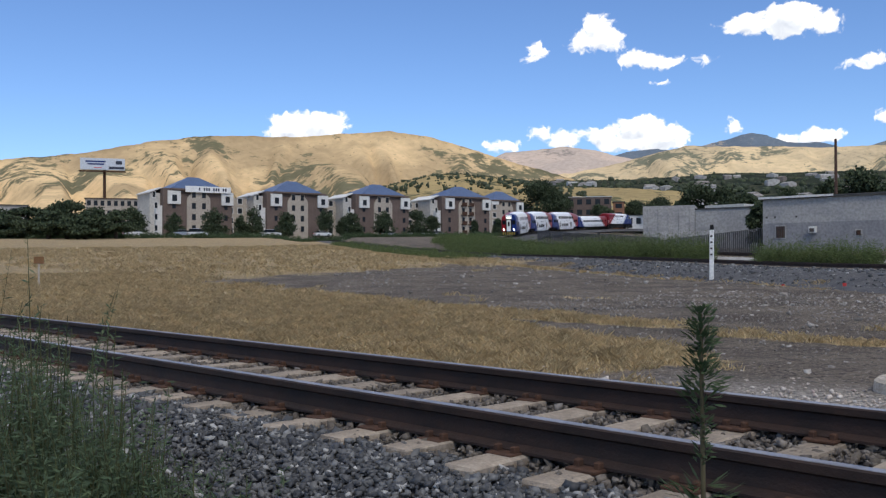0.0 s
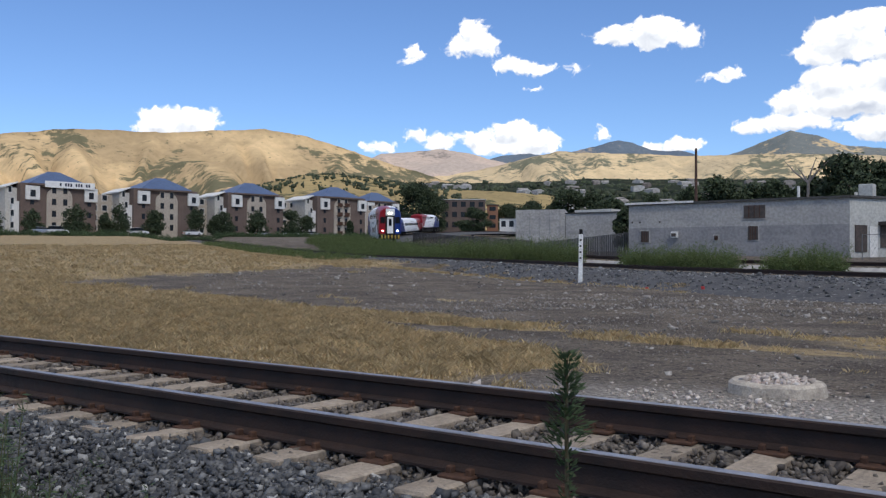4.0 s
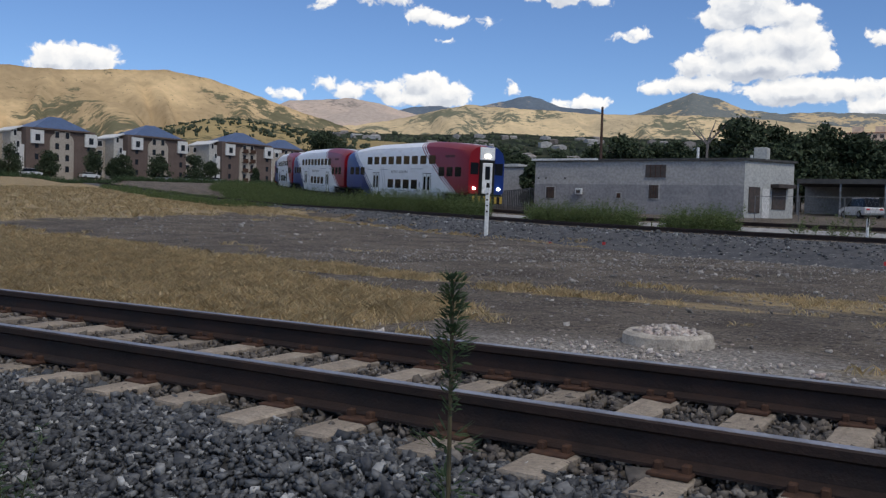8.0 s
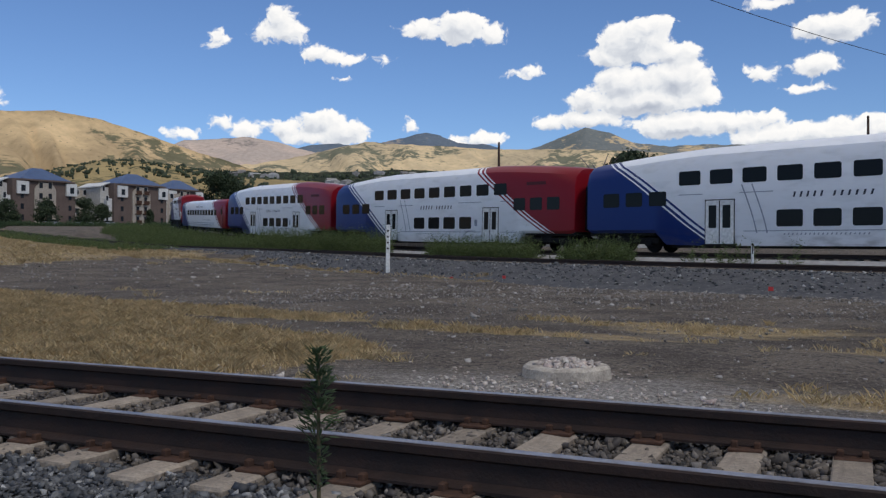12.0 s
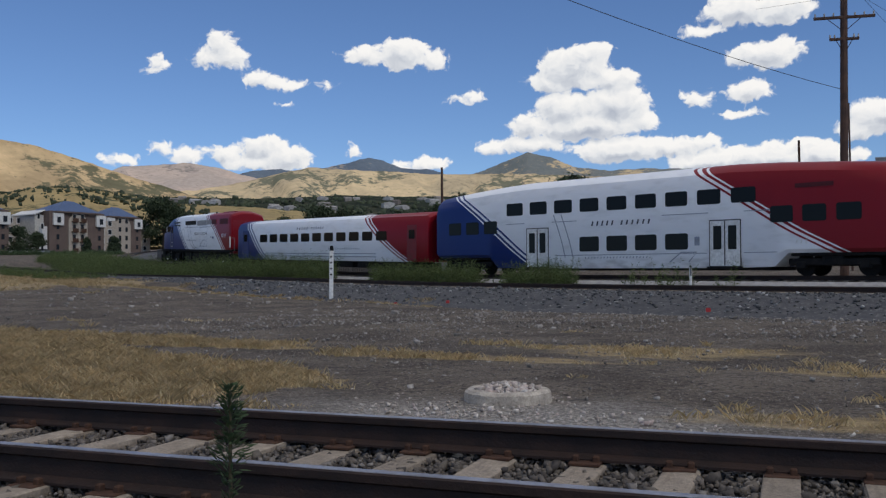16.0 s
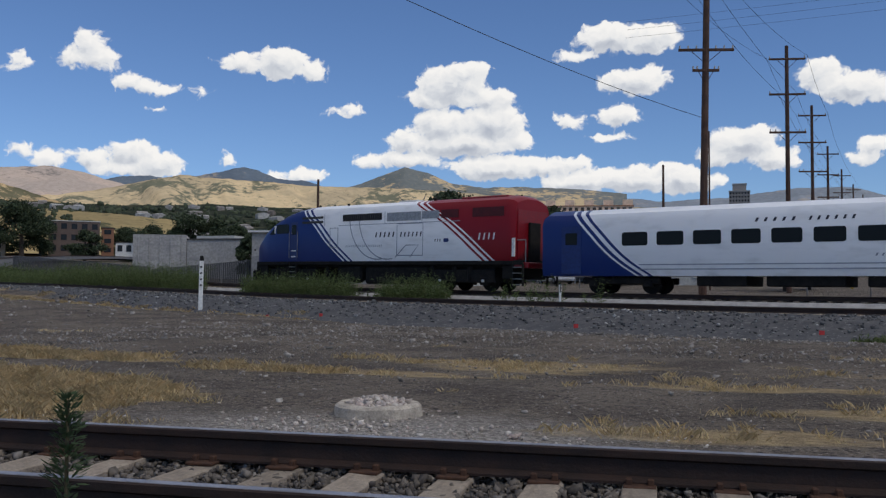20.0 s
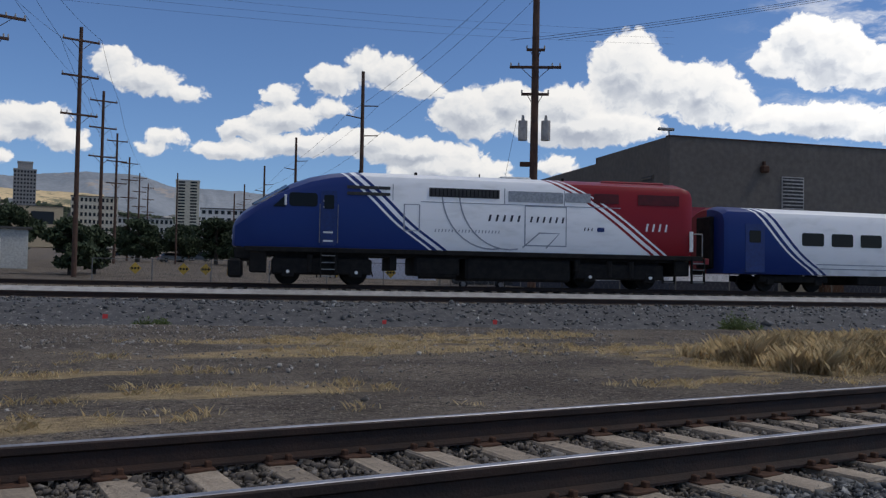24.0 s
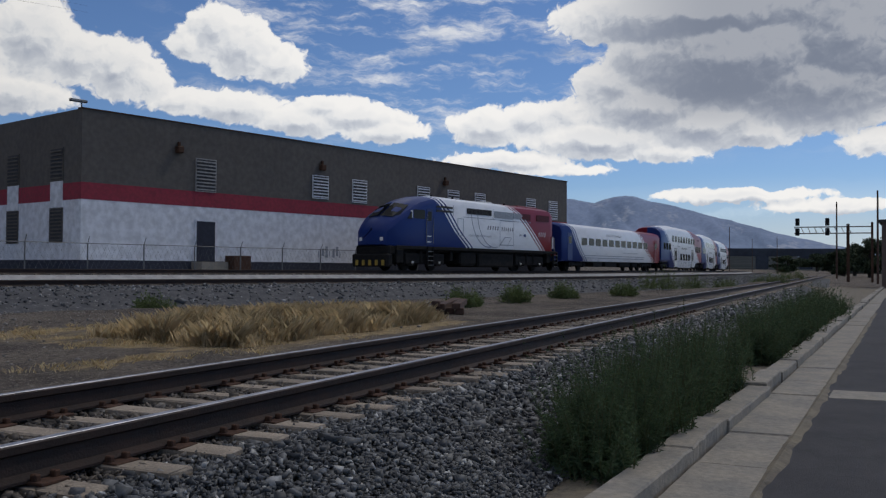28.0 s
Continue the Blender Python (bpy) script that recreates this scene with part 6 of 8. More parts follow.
for x0, x1 in ((3.4, 4.2), (4.5, 5.3)):
    wall_window(hut, x0, x1, 1.3, 2.2, 0.0, M_TRIM)
part("door", a_box(5.7, -0.08, 0.2, 6.4, 0.03, 2.3), M_TRIM, hut)
cont = plain_block("green_container", 19.8, 23.6, 96, 2.85, 0.9, 4, material("green_sheet", (0.05, 0.10, 0.075), 0.6), "dark green steel storage container")
plain_block("dark_shed", 29.9, 34.5, 90, 2.72, 0.6, 8, material("dark_boards", (0.09, 0.085, 0.08), 0.9), "dark low shed with an open front", 1, 4, win=M_DARKWIN)
# carport behind the workshop
cp0 = bent(-9.9, 92)
carport = empty("carport", pose(cp0.x, cp0.y, 1.5, 0, 0, 4), "open carport with a flat dark roof on posts", "carport")
part("roof", a_box(0, 0, 3.3, 11.5, 8, 3.75), M_ROOFTAR, carport)
part("back_wall", a_box(0, 7.8, -1, 11.5, 8, 3.3), M_BLOCK, carport)
for x in (0.1, 3.8, 7.6, 11.3):
    part("post", a_box(x - 0.08, 0.1, -1, x + 0.08, 0.26, 3.3), M_STEEL, carport)

# ---------- the warehouse ----------
M_WH_TOP = material("taupe_block", (0.125, 0.112, 0.10), 0.92, 0, (0.108, 0.097, 0.088), 0.35, 0.3, 20)
M_WH_RED = material("red_band", (0.30, 0.035, 0.055), 0.8, 0, (0.26, 0.03, 0.05), 0.5)
M_WH_WHITE = material("white_block", (0.72, 0.73, 0.76), 0.8, 0, (0.69, 0.70, 0.735), 0.25, 0.08, 20)
M_WH_NAVY = material("navy_plinth", (0.03, 0.035, 0.055), 0.8)
WH = pose(35.3, 36.8, 0.45, 0, 0, -14.33)


def warehouse():
    wh = empty("warehouse", WH, "big flat-roofed block warehouse, taupe above a red band, white below", "warehouse")
    L, D, H = 49.2, 27.0, 8.72
    t = 0.3
    for nm, z0, z1, mt, out in (("plinth", -1.0, 0.75, M_WH_NAVY, 0.0), ("lower_wall", 0.75, 3.95, M_WH_WHITE, 0.012), ("red_band", 3.95, 4.85, M_WH_RED, 0.024), ("upper_wall", 4.85, H, M_WH_TOP, 0.012)):
        part(nm, a_box(-out, -out, z0, L, t, z1), mt, wh)
        part(nm, a_box(-out, t, z0, t, D if nm != "upper_wall" else 9.5, z1), mt, wh)
    part("upper_wall", a_box(-0.012, 9.5, 4.85, t, D, H - 0.38), M_WH_TOP, wh)
    part("far_wall", a_box(L - t, t, -1, L, D, H), M_WH_TOP, wh)
    part("back_wall", a_box(t, D - t, -1, L - t, D, H - 0.4), M_WH_TOP, wh)
    part("roof", a_box(t, t, H - 0.9, L - t, D - t, H - 0.6), M_ROOFTAR, wh)
    part("parapet_cap", a_box(-0.06, -0.06, H, L + 0.05, t + 0.05, H + 0.06), M_IRON, wh)
    part("roof_unit", a_box(1.0, 4.2, H - 0.6, 2.6, 6.2, H + 0.35, bevel=0.05), M_BLOCK, wh)
    post = part("roof_lamp", a_tube((0.4, 0.8, H), (0.4, 0.8, H + 0.5), 0.04), M_STEEL, wh)
    part("lamp_head", a_box(-0.25, 0.7, H + 0.45, 0.7, 0.95, H + 0.6, bevel=0.03), M_STEEL, post)

    def louvre(x, z0, z1, w, side, mt=M_TRIM, dark=M_LOUVRE):
        base = pose(x, -0.012, 0) if side == 0 else pose(-0.012, x, 0, 0, 0, -90)
        bm = a_box(-w / 2 - 0.06, -0.05, z0 - 0.06, w / 2 + 0.06, 0.02, z1 + 0.06)
        bm.transform(base)
        lv = part("louvre_window", bm, mt, wh)
        bm = a_box(-w / 2, -0.06, z0, w / 2, 0.0, z1)
        bm.transform(base)
        part("dark_opening", bm, dark, lv)
        n = int((z1 - z0) / 0.19)
        for k in range(n):
            z = z0 + 0.04 + k * (z1 - z0) / n
            bm = a_box(-w / 2, -0.10, z, w / 2, -0.055, z + 0.075)
            bm.transform(base)
            part("slat", bm, mt, lv)
    grey = M_WH_WHITE
    for b, z0, z1, mt in ((50.9, 4.9, 6.75, M_BLOCK), (57.9, 5.1, 6.55, grey), (60.35, 5.05, 6.55, grey), (64.4, 5.1, 6.6, grey), (66.3, 5.1, 6.6, grey), (68.0, 5.05, 6.6, grey), (71.2, 5.05, 6.65, grey), (72.6, 5.05, 6.65, grey)):
        k = math.tan(radians(b))
        c, s = math.cos(radians(-14.33)), math.sin(radians(-14.33))
        x = (k * 36.8 - 35.3) / (c - k * s)
        louvre(x, z0, z1, 1.35, 0, mt)
    for b, top_pale, bottom in ((36.55, 1, 1), (38.2, 1, 2), (40.2, 0, 1), (42.5, 0, 1)):
        k = math.tan(radians(b))
        c, s = math.cos(radians(75.67)), math.sin(radians(75.67))
        y = (k * 36.8 - 35.3) / (c - k * s)
        louvre(y, 5.1, 6.75, 1.25, 1, grey if top_pale else M_WH_TOP)
        part("white_panel", a_box(-0.05, y - 0.65, 3.6, 0.1, y + 0.65, 5.0), M_WH_WHITE, wh)
        louvre(y, 1.75, 3.5, 1.25, 1, M_WH_TOP if bottom == 1 else grey)
    for x in (5.9, 17.2, 30.5):
        fixture = part("wall_lamp", a_box(x - 0.22, -0.35, 6.95, x + 0.22, 0.0, 7.35, bevel=0.06), M_IRON, wh)
        part("lamp_arm", a_box(x - 0.05, -0.2, 7.3, x + 0.05, 0.0, 7.6), M_IRON, fixture)
    door = part("door", a_box(7.2, -0.10, 0.75, 8.5, 0.05, 3.1), M_WH_NAVY, wh, "dark steel door")
    part("door_frame", a_box(7.1, -0.08, 0.75, 7.2, 0.05, 3.2), M_WH_WHITE, door)
    part("step", a_box(6.9, -1.0, 0.1, 8.8, 0.0, 0.72), M_CONCRETE, wh)
    part("dumpster", a_box(8.9, -1.4, 0.2, 10.2, -0.5, 1.1, bevel=0.04), M_IRON, wh)
    for k in range(7):
        a = 17.0 + 0.33 * k
        part("paint_scrawl", a_box(a, -0.02, 1.1 + 0.1 * (k % 2), a + (0.22 if k % 3 else 0.08), -0.013, 1.55 + 0.15 * (k % 3)), M_GREY, wh)
    part("wall_box", a_box(21.3, -0.35, 1.0, 22.2, 0, 1.7, bevel=0.03), M_BLOCK, wh)


warehouse()

# ---------- plants ----------


def blades(name, roots, heights, widths, mat, per=6, lean=0.5, seed=4, parent=None, leaves=0, leaf=0.05, stems="both"):
    """Tufts of thin bent blades; with leaves, many small leaf faces along each stem."""
    rng = np.random.default_rng(seed)
    roots, heights, widths = np.asarray(roots, float), np.asarray(heights, float), np.asarray(widths, float)
    n = len(roots) * per
    root = np.repeat(roots, per, 0) + np.concatenate([rng.normal(0, 1, (n, 2)) * np.repeat(widths, per)[:, None] * 0.35, np.zeros((n, 1))], 1)
    h = np.repeat(heights, per) * rng.uniform(0.55, 1.1, n)
    a = rng.uniform(0, 2 * np.pi, n)
    out = np.stack([np.cos(a), np.sin(a), np.zeros(n)], -1) * (h * lean * rng.uniform(0.2, 1.0, n))[:, None]
    tip = root + out + np.stack([np.zeros(n), np.zeros(n), h], -1)
    if not leaves:
        across = np.stack([-np.sin(a), np.cos(a), np.zeros(n)], -1) * (np.repeat(widths, per) * 0.022)[:, None]
        mid = root + out * 0.35 + np.stack([np.zeros(n), np.zeros(n), h * 0.6], -1)
        v = np.stack([root - across, root + across, mid + across * 0.8, tip, mid - across * 0.8], 1).reshape(-1, 3)
        f = (np.array([[0, 1, 2, 3, 4]]) + 5 * np.arange(n)[:, None])
        size = 5
    else:
        m = n * leaves
        u = rng.uniform(0.03, 1.0, m) ** 0.8
        base = np.repeat(root, leaves, 0) * (1 - u)[:, None] + np.repeat(tip, leaves, 0) * u[:, None]
        d = rng.normal(0, 1, (m, 3)) * np.array([1, 1, 0.6]) + np.array([0, 0, 0.45])
        d /= np.linalg.norm(d, axis=1)[:, None]
        s = np.cross(d, rng.normal(0, 1, (m, 3)))
        s /= np.linalg.norm(s, axis=1)[:, None] + 1e-9
        k = leaf * rng.uniform(0.5, 1.5, m)[:, None] * (1.15 - 0.6 * u)[:, None]
        v = np.stack([base, base + d * k * 0.5 + s * k * 0.10, base + d * k, base + d * k * 0.5 - s * k * 0.10], 1).reshape(-1, 3)
        across = np.stack([-np.sin(a), np.cos(a), np.zeros(n)], -1) * 0.006
        if stems == "none":
            n = 0
            root, tip, across = root[:0], tip[:0], across[:0]
        elif stems == "only":
            m, v = 0, v[:0]
        v = np.concatenate([v, np.stack([root - across, root + across, tip + across * 0.3, tip - across * 0.3], 1).reshape(-1, 3)])
        f = (np.array([[0, 1, 2, 3]]) + 4 * np.arange(m + n)[:, None])
        size = 4
    me = bpy.data.meshes.new(name)
    me.vertices.add(len(v))
    me.vertices.foreach_set("co", v.reshape(-1))
    me.loops.add(f.size)
    me.loops.foreach_set("vertex_index", f.reshape(-1).astype(np.int32))
    me.polygons.add(len(f))
    me.polygons.foreach_set("loop_start", np.arange(0, f.size, size))
    me.polygons.foreach_set("loop_total", np.full(len(f), size))
    me.update(calc_edges=True)
    me.materials.append(mat)
    ob = new(name, me)
    ob.parent = parent
    return ob


rng = np.random.default_rng(31)


def tall_grass(x, y):
    return 8.3 + 0.05 * (x - 11) < y < 11.9 - 0.1 * abs(x - 12.5) and x > 11 + 0.25 * abs(y - 9)


def grass_at(count, x0, x1, y0, y1, h, w, shape=None):
    """Tufts scattered where the dry grass grows, thicker towards the middle of each patch."""
    out, tries = [], 0
    while len(out) < count and tries < 40 * count:
        tries += 1
        x, y = rng.uniform(x0, x1), rng.uniform(y0, y1)
        if shape and not shape(x, y):
            continue
        if dry_cover(x, y) + 0.45 * noise.fractal((x * 0.35, y * 0.8, 3), 1, 2, 4) < rng.uniform(0.35, 0.95):
            continue
        out.append((x, y, land(x, y) - 0.01, h * rng.uniform(0.5, 1.2), w * rng.uniform(0.7, 1.3)))
    return out


tufts = grass_at(5200, -22, -4.4, 6.6, 15.5, 0.12, 0.28)
tufts += grass_at(4200, -45, -14, 7, 22, 0.15, 0.36)
tufts += grass_at(3400, -95, -30, 20, 75, 0.24, 0.6)
tufts += grass_at(900, -8, 14, 7, 19, 0.09, 0.22)
tufts += grass_at(420, -40, -14, 34, 52, 0.2, 0.35)
t = np.array(tufts)
tagged(blades("dry_grass", t[:, :3], t[:, 3], t[:, 4], M_FIELD_GRASS, per=18, lean=1.5), "bleached dry grass in tufts over the waste ground", "grass", kind="stuff")

tall = grass_at(1500, 10.5, 19.5, 7.8, 12.4, 0.24, 0.26, tall_grass)
tall += grass_at(1100, 11, 19, 8.2, 11.6, 0.40, 0.24, lambda x, y: tall_grass(x, y) and noise.noise((x * 0.7, y * 0.9, 8)) > 0.05)
t = np.array(tall)
M_TALL_GRASS = leaf_material("tall_dry_grass", [(0.74, 0.60, 0.38), (0.62, 0.49, 0.30), (0.80, 0.68, 0.46), (0.50, 0.39, 0.24)], 0.6)
tagged(blades("tall_dry_grass", t[:, :3], t[:, 3], t[:, 4], M_TALL_GRASS, per=34, lean=0.9, seed=14), "knee-high bleached grass beside the near track", "grass", kind="stuff")

# pebbles over the waste ground
pts, sz = [], []
for k in range(11000):
    r = rng.uniform(0.0, 1.0) ** 0.6
    x, y = rng.uniform(-16, 18), 6.5 + 22 * r
    pts.append((x, y, land(x, y) + 0.004))
    sz.append(0.012 * rng.lognormal(0, 0.5) * (1 + r))
for k in range(5000):
    d, b = rng.uniform(9, 55), rng.uniform(-52, 40)
    x, y = bent(b, d).xy
    if y < 7 or front_off(x, y) > -4 or dry_cover(x, y) > 0.7:
        continue
    pts.append((x, y, land(x, y) + 0.01))
    sz.append(0.0010 * d * rng.lognormal(0, 0.5))
tagged(stones("pebbles", pts, sz, island_material("pebble", [(0.12, 0.11, 0.10), (0.30, 0.27, 0.24), (0.2, 0.18, 0.16), (0.42, 0.39, 0.35)], 0.9, 20, 0), seed=12), "loose pale pebbles over the dirt", "pebbles", kind="stuff")

# green weeds on the embankment between the main tracks
spots = []
while len(spots) < 2300:
    s = rng.uniform(-262, -108)
    o = rng.uniform(-4.1 - 0.085 * max(0.0, -165 - s), -1.9)
    x, y, h = rng_place = rail_way(s, o)
    b = math.degrees(math.atan2(x, y))
    dense = -60 < b < -28.4 or -25.8 < b < -19.0 or -17.3 < b < -13.4 or (-10 < b < -3.5 and rng.uniform() < 0.12)
    if not dense:
        continue
    cx, cy, _ = rail_way(s)
    spots.append((x, y, min(line_height(cx, cy) - 0.55, land(x, y) + 0.2), rng.uniform(0.45, 1.0) * (1.5 if b < -37 else 2.0 if b < -28 else 1.55), 0.7))
t = np.array(spots)
tagged(blades("trackside_weeds", t[:, :3], t[:, 3], t[:, 4], M_WEED, per=7, lean=0.6, seed=9, leaves=14, leaf=0.2), "green weeds growing thick between the main tracks", "weeds", kind="stuff")
low = []
for k in range(900):
    s = rng.uniform(-300, -190)
    o = rng.uniform(-16, -7)
    x, y, h = front_way(s, o + 9)
    b = math.degrees(math.atan2(x, y))
    if -52 < b < -36:
        low.append((x, y, land(x, y), rng.uniform(0.25, 0.7), 0.6))
t = np.array(low)
tagged(blades("field_weeds", t[:, :3], t[:, 3], t[:, 4], M_WEED, per=6, lean=0.6, seed=10, leaves=7, leaf=0.3), "green weeds at the edge of the field", "weeds", kind="stuff")


M_STEM = leaf_material("green_stem", [(0.07, 0.085, 0.035), (0.10, 0.10, 0.05), (0.055, 0.07, 0.03)], 0.2)


def weed_bush(x, y, z, height, width, count, mat, label, seed, leaf=0.05, leaves=26, lean=0.38, per=3):
    rr = np.random.default_rng(seed)
    u, a = np.sqrt(rr.uniform(0, 1, count)), rr.uniform(0, 6.28, count)
    roots = np.stack([x + width * 0.85 * u * np.cos(a), y + width * 0.6 * u * np.sin(a), np.full(count, z)], -1)
    tall = height * (1.05 - 0.45 * u ** 2) * rr.uniform(0.7, 1.05, count)
    bush = empty("weed_bush", None, label, "weed", "roadside weeds")
    spread = np.full(count, width * 0.3)
    tagged(blades("foliage", roots, tall, spread, mat, per=per, lean=lean, seed=seed, leaves=leaves, leaf=leaf, stems="none", parent=bush), kind="stuff")
    tagged(blades("stem", roots, tall, spread, M_STEM, per=per, lean=lean, seed=seed, leaves=1, stems="only", parent=bush), kind="stuff")
    return bush


for k, (x, y, hgt, w) in enumerate(((6.7, 1.85, 0.7, 0.5), (7.3, 1.9, 0.95, 0.6), (8.3, 1.85, 1.08, 0.65), (9.4, 1.8, 1.1, 0.65), (10.6, 1.75, 1.1, 0.6), (11.9, 1.65, 1.0, 0.55), (15.6, 1.5, 1.0, 0.65), (17.4, 1.5, 1.12, 0.7), (19.6, 1.4, 1.15, 0.8), (22.4, 1.3, 1.1, 0.9), (26.0, 1.15, 1.1, 1.0), (30.5, 1.0, 1.1, 1.2), (36, 0.9, 1.1, 1.3))):
    weed_bush(x, y - 0.06, -0.66, hgt, w, 60, M_WEED_DARK, "feathery dark green weed by the kerb", 40 + k, leaf=0.055 if k < 6 else 0.08, leaves=80 if k < 6 else 46, lean=0.62, per=4)
for k, (b, d, hgt, w, c) in enumerate(((-69.5, 5.6, 1.35, 0.5, 40), (-67.0, 4.9, 1.2, 0.42, 40), (-64.0, 4.5, 0.95, 0.32, 30), (-62.0, 4.3, 0.7, 0.28, 22), (-57.5, 3.9, 0.72, 0.12, 8), (-73, 6.0, 1.5, 0.6, 40), (-66.8, 4.2, 0.8, 0.3, 26), (-61, 3.9, 0.5, 0.3, 16), (-33, 1.75, 0.36, 0.14, 7), (-47, 1.8, 0.36, 0.12, 5), (-26, 1.8, 0.30, 0.12, 6))):
    p = bent(b, d)
    weed_bush(p.x, p.y, -0.64, hgt, w, c, M_WEED_GREY, "green weed growing by the ballast", 70 + k, leaf=0.06, leaves=50)
for k, (b, e, d) in enumerate(((47.9, -1.55, 30), (66.9, -1.9, 28), (70.3, -1.6, 32), (73.2, -1.4, 36), (77, -1.2, 40), (79, -1.0, 52), (81, -0.9, 62), (83, -0.8, 75), (85, -0.6, 95), (87, -0.5, 110), (86, -0.7, 80), (12, -1.7, 26))):
    p = bent(b, d)
    weed_bush(p.x, p.y, min(land(p.x, p.y), 0.1), 0.75 if k < 5 else 1.3 if b > 70 else 0.4, 0.8 if k < 5 else 1.6 if b > 70 else 0.5, 40, M_WEED, "round green weed at the foot of the ballast", 90 + k, leaf=0.16, leaves=16)

# the lone stalk close to the camera
stalk = empty("weed_stalk", pose(-0.435, 0.687, -0.657), "single tall dark green weed stalk with small needle-like leaves", "weed")
bm = tube(bmesh.new(), (0, 0, 0), (0.004, 0.003, 0.75), 0.0046, 0.0036, sides=7)
tube(bm, (0.004, 0.003, 0.75), (0, 0, 1.452), 0.0036, 0.0016, sides=7)
part("stem", bm, material("weed_stem", (0.10, 0.085, 0.045), 0.9), stalk)
rr = np.random.default_rng(77)
verts, faces = [], []
# depth below the tip, reach and needles of each tuft
for d0, d1, wide, count in ((0.0, 0.022, 0.012, 130), (0.022, 0.039, 0.014, 100), (0.039, 0.054, 0.013, 90), (0.054, 0.080, 0.020, 120), (0.078, 0.125, 0.009, 110), (0.138, 0.156, 0.032, 60), (0.178, 0.215, 0.026, 90), (0.24, 0.30, 0.03, 90), (0.33, 0.42, 0.03, 110), (0.46, 0.6, 0.035, 120)):
    for k in range(count):
        z = 1.457 - rr.uniform(d0, d1)
        a = rr.uniform(0, 2 * math.pi) if wide < 0.015 else rr.choice((0.1, 2.9, 4.4)) + rr.normal(0, 0.35)
        inner = wide * rr.uniform(0.0, 0.75)
        reach = wide * rr.uniform(0.3, 0.5) + 0.003
        c = Vector((math.cos(a) * inner, math.sin(a) * inner, z))
        d = Vector((math.cos(a) * reach, math.sin(a) * reach, reach * rr.uniform(-0.2, 1.1)))
        s = Vector((-math.sin(a), math.cos(a), 0.3)) * 0.0016
        n = len(verts)
        verts += [c, c + d * 0.5 + s, c + d, c + d * 0.5 - s]
        faces.append((n, n + 1, n + 2, n + 3))
ob = ob_from("needles", verts, faces, M_WEED_DARK, stalk)
tagged(ob, kind="stuff")


def tree(x, y, z, height, width, seed, mat=None, slim=False, clumps=1500, leaf=None):
    rr = np.random.default_rng(seed)
    kind = "conical dark green tree" if slim else "broad dark green leafy tree"
    top = empty("tree", pose(x, y, z), kind, "tree")
    bm = tube(bmesh.new(), (0, 0, -1.2), (0, 0, height * 0.35), width * 0.045 + 0.05, width * 0.03 + 0.03, sides=8)
    tube(bm, (0, 0, height * 0.35), (0.1, 0.05, height * 0.85), width * 0.03 + 0.03, 0.03, sides=7)
    for k in range(7):
        a, u = rr.uniform(0, 6.28), rr.uniform(0.28, 0.7)
        r = width * rr.uniform(0.2, 0.42)
        tube(bm, (0, 0, height * u), (r * math.cos(a), r * math.sin(a), height * (u + rr.uniform(0.08, 0.22))), width * 0.014 + 0.02, 0.015, sides=6)
    part("trunk", bm, M_BARK, top)
    # uneven crown from overlapping lobes
    lobes = []
    for k in range(18 if slim else 26):
        u = rr.uniform(0.0 if slim else 0.05, 0.95)
        if slim:
            r = width * 0.5 * (1 - u) ** 0.6 * 0.62
        else:
            r = width * 0.5 * math.sqrt(max(0.05, 1 - (2 * u - 0.9) ** 2)) * rr.uniform(0.25, 0.85)
        a = rr.uniform(0, 6.28)
        big = rr.uniform(0.55, 1.25)
        lobes.append((r * math.cos(a), r * math.sin(a), height * ((0.12 if slim else 0.15) + 0.78 * u), width * (0.26 if slim else 0.17) * big, height * (0.14 if slim else 0.10) * big))
    lobes.append((0, 0, height * 0.88, width * 0.12, height * 0.11))
    n = clumps
    L = np.array(lobes)
    share = L[:, 3] ** 1.5
    L = L[rr.choice(len(lobes), n, p=share / share.sum())]
    d = rr.normal(0, 1, (n, 3))
    d /= np.linalg.norm(d, axis=1)[:, None]
    rad = np.abs(rr.normal(0.85, 0.22, n))[:, None]
    c = L[:, :3] + d * rad * np.stack([L[:, 3], L[:, 3], L[:, 4]], -1)
    k = (leaf or 0.13 + width * 0.012) * rr.uniform(0.5, 1.5, n)[:, None]
    e1 = rr.normal(0, 1, (n, 3))
    e1 /= np.linalg.norm(e1, axis=1)[:, None]
    e2 = np.cross(e1, rr.normal(0, 1, (n, 3)))
    e2 /= np.linalg.norm(e2, axis=1)[:, None] + 1e-9
    v = np.stack([c - e1 * k, c + e2 * k * 0.6, c + e1 * k, c - e2 * k * 0.6], 1).reshape(-1, 3)
    me = bpy.data.meshes.new("crown")
    me.vertices.add(4 * n)
    me.vertices.foreach_set("co", v.reshape(-1))
    me.loops.add(4 * n)
    me.loops.foreach_set("vertex_index", np.arange(4 * n, dtype=np.int32))
    me.polygons.add(n)
    me.polygons.foreach_set("loop_start", np.arange(0, 4 * n, 4))
    me.polygons.foreach_set("loop_total", np.full(n, 4))
    me.update(calc_edges=True)
    me.materials.append(mat or M_LEAF)
    crown = new("crown", me)
    crown.parent = top
    return top


def tree_at(b, d, el_top, width, seed, **kw):
    p = bent(b, d)
    z = land(p.x, p.y)
    return tree(p.x, p.y, z, 0.88 + d * math.tan(radians(el_top)) - z, width, seed, **kw)


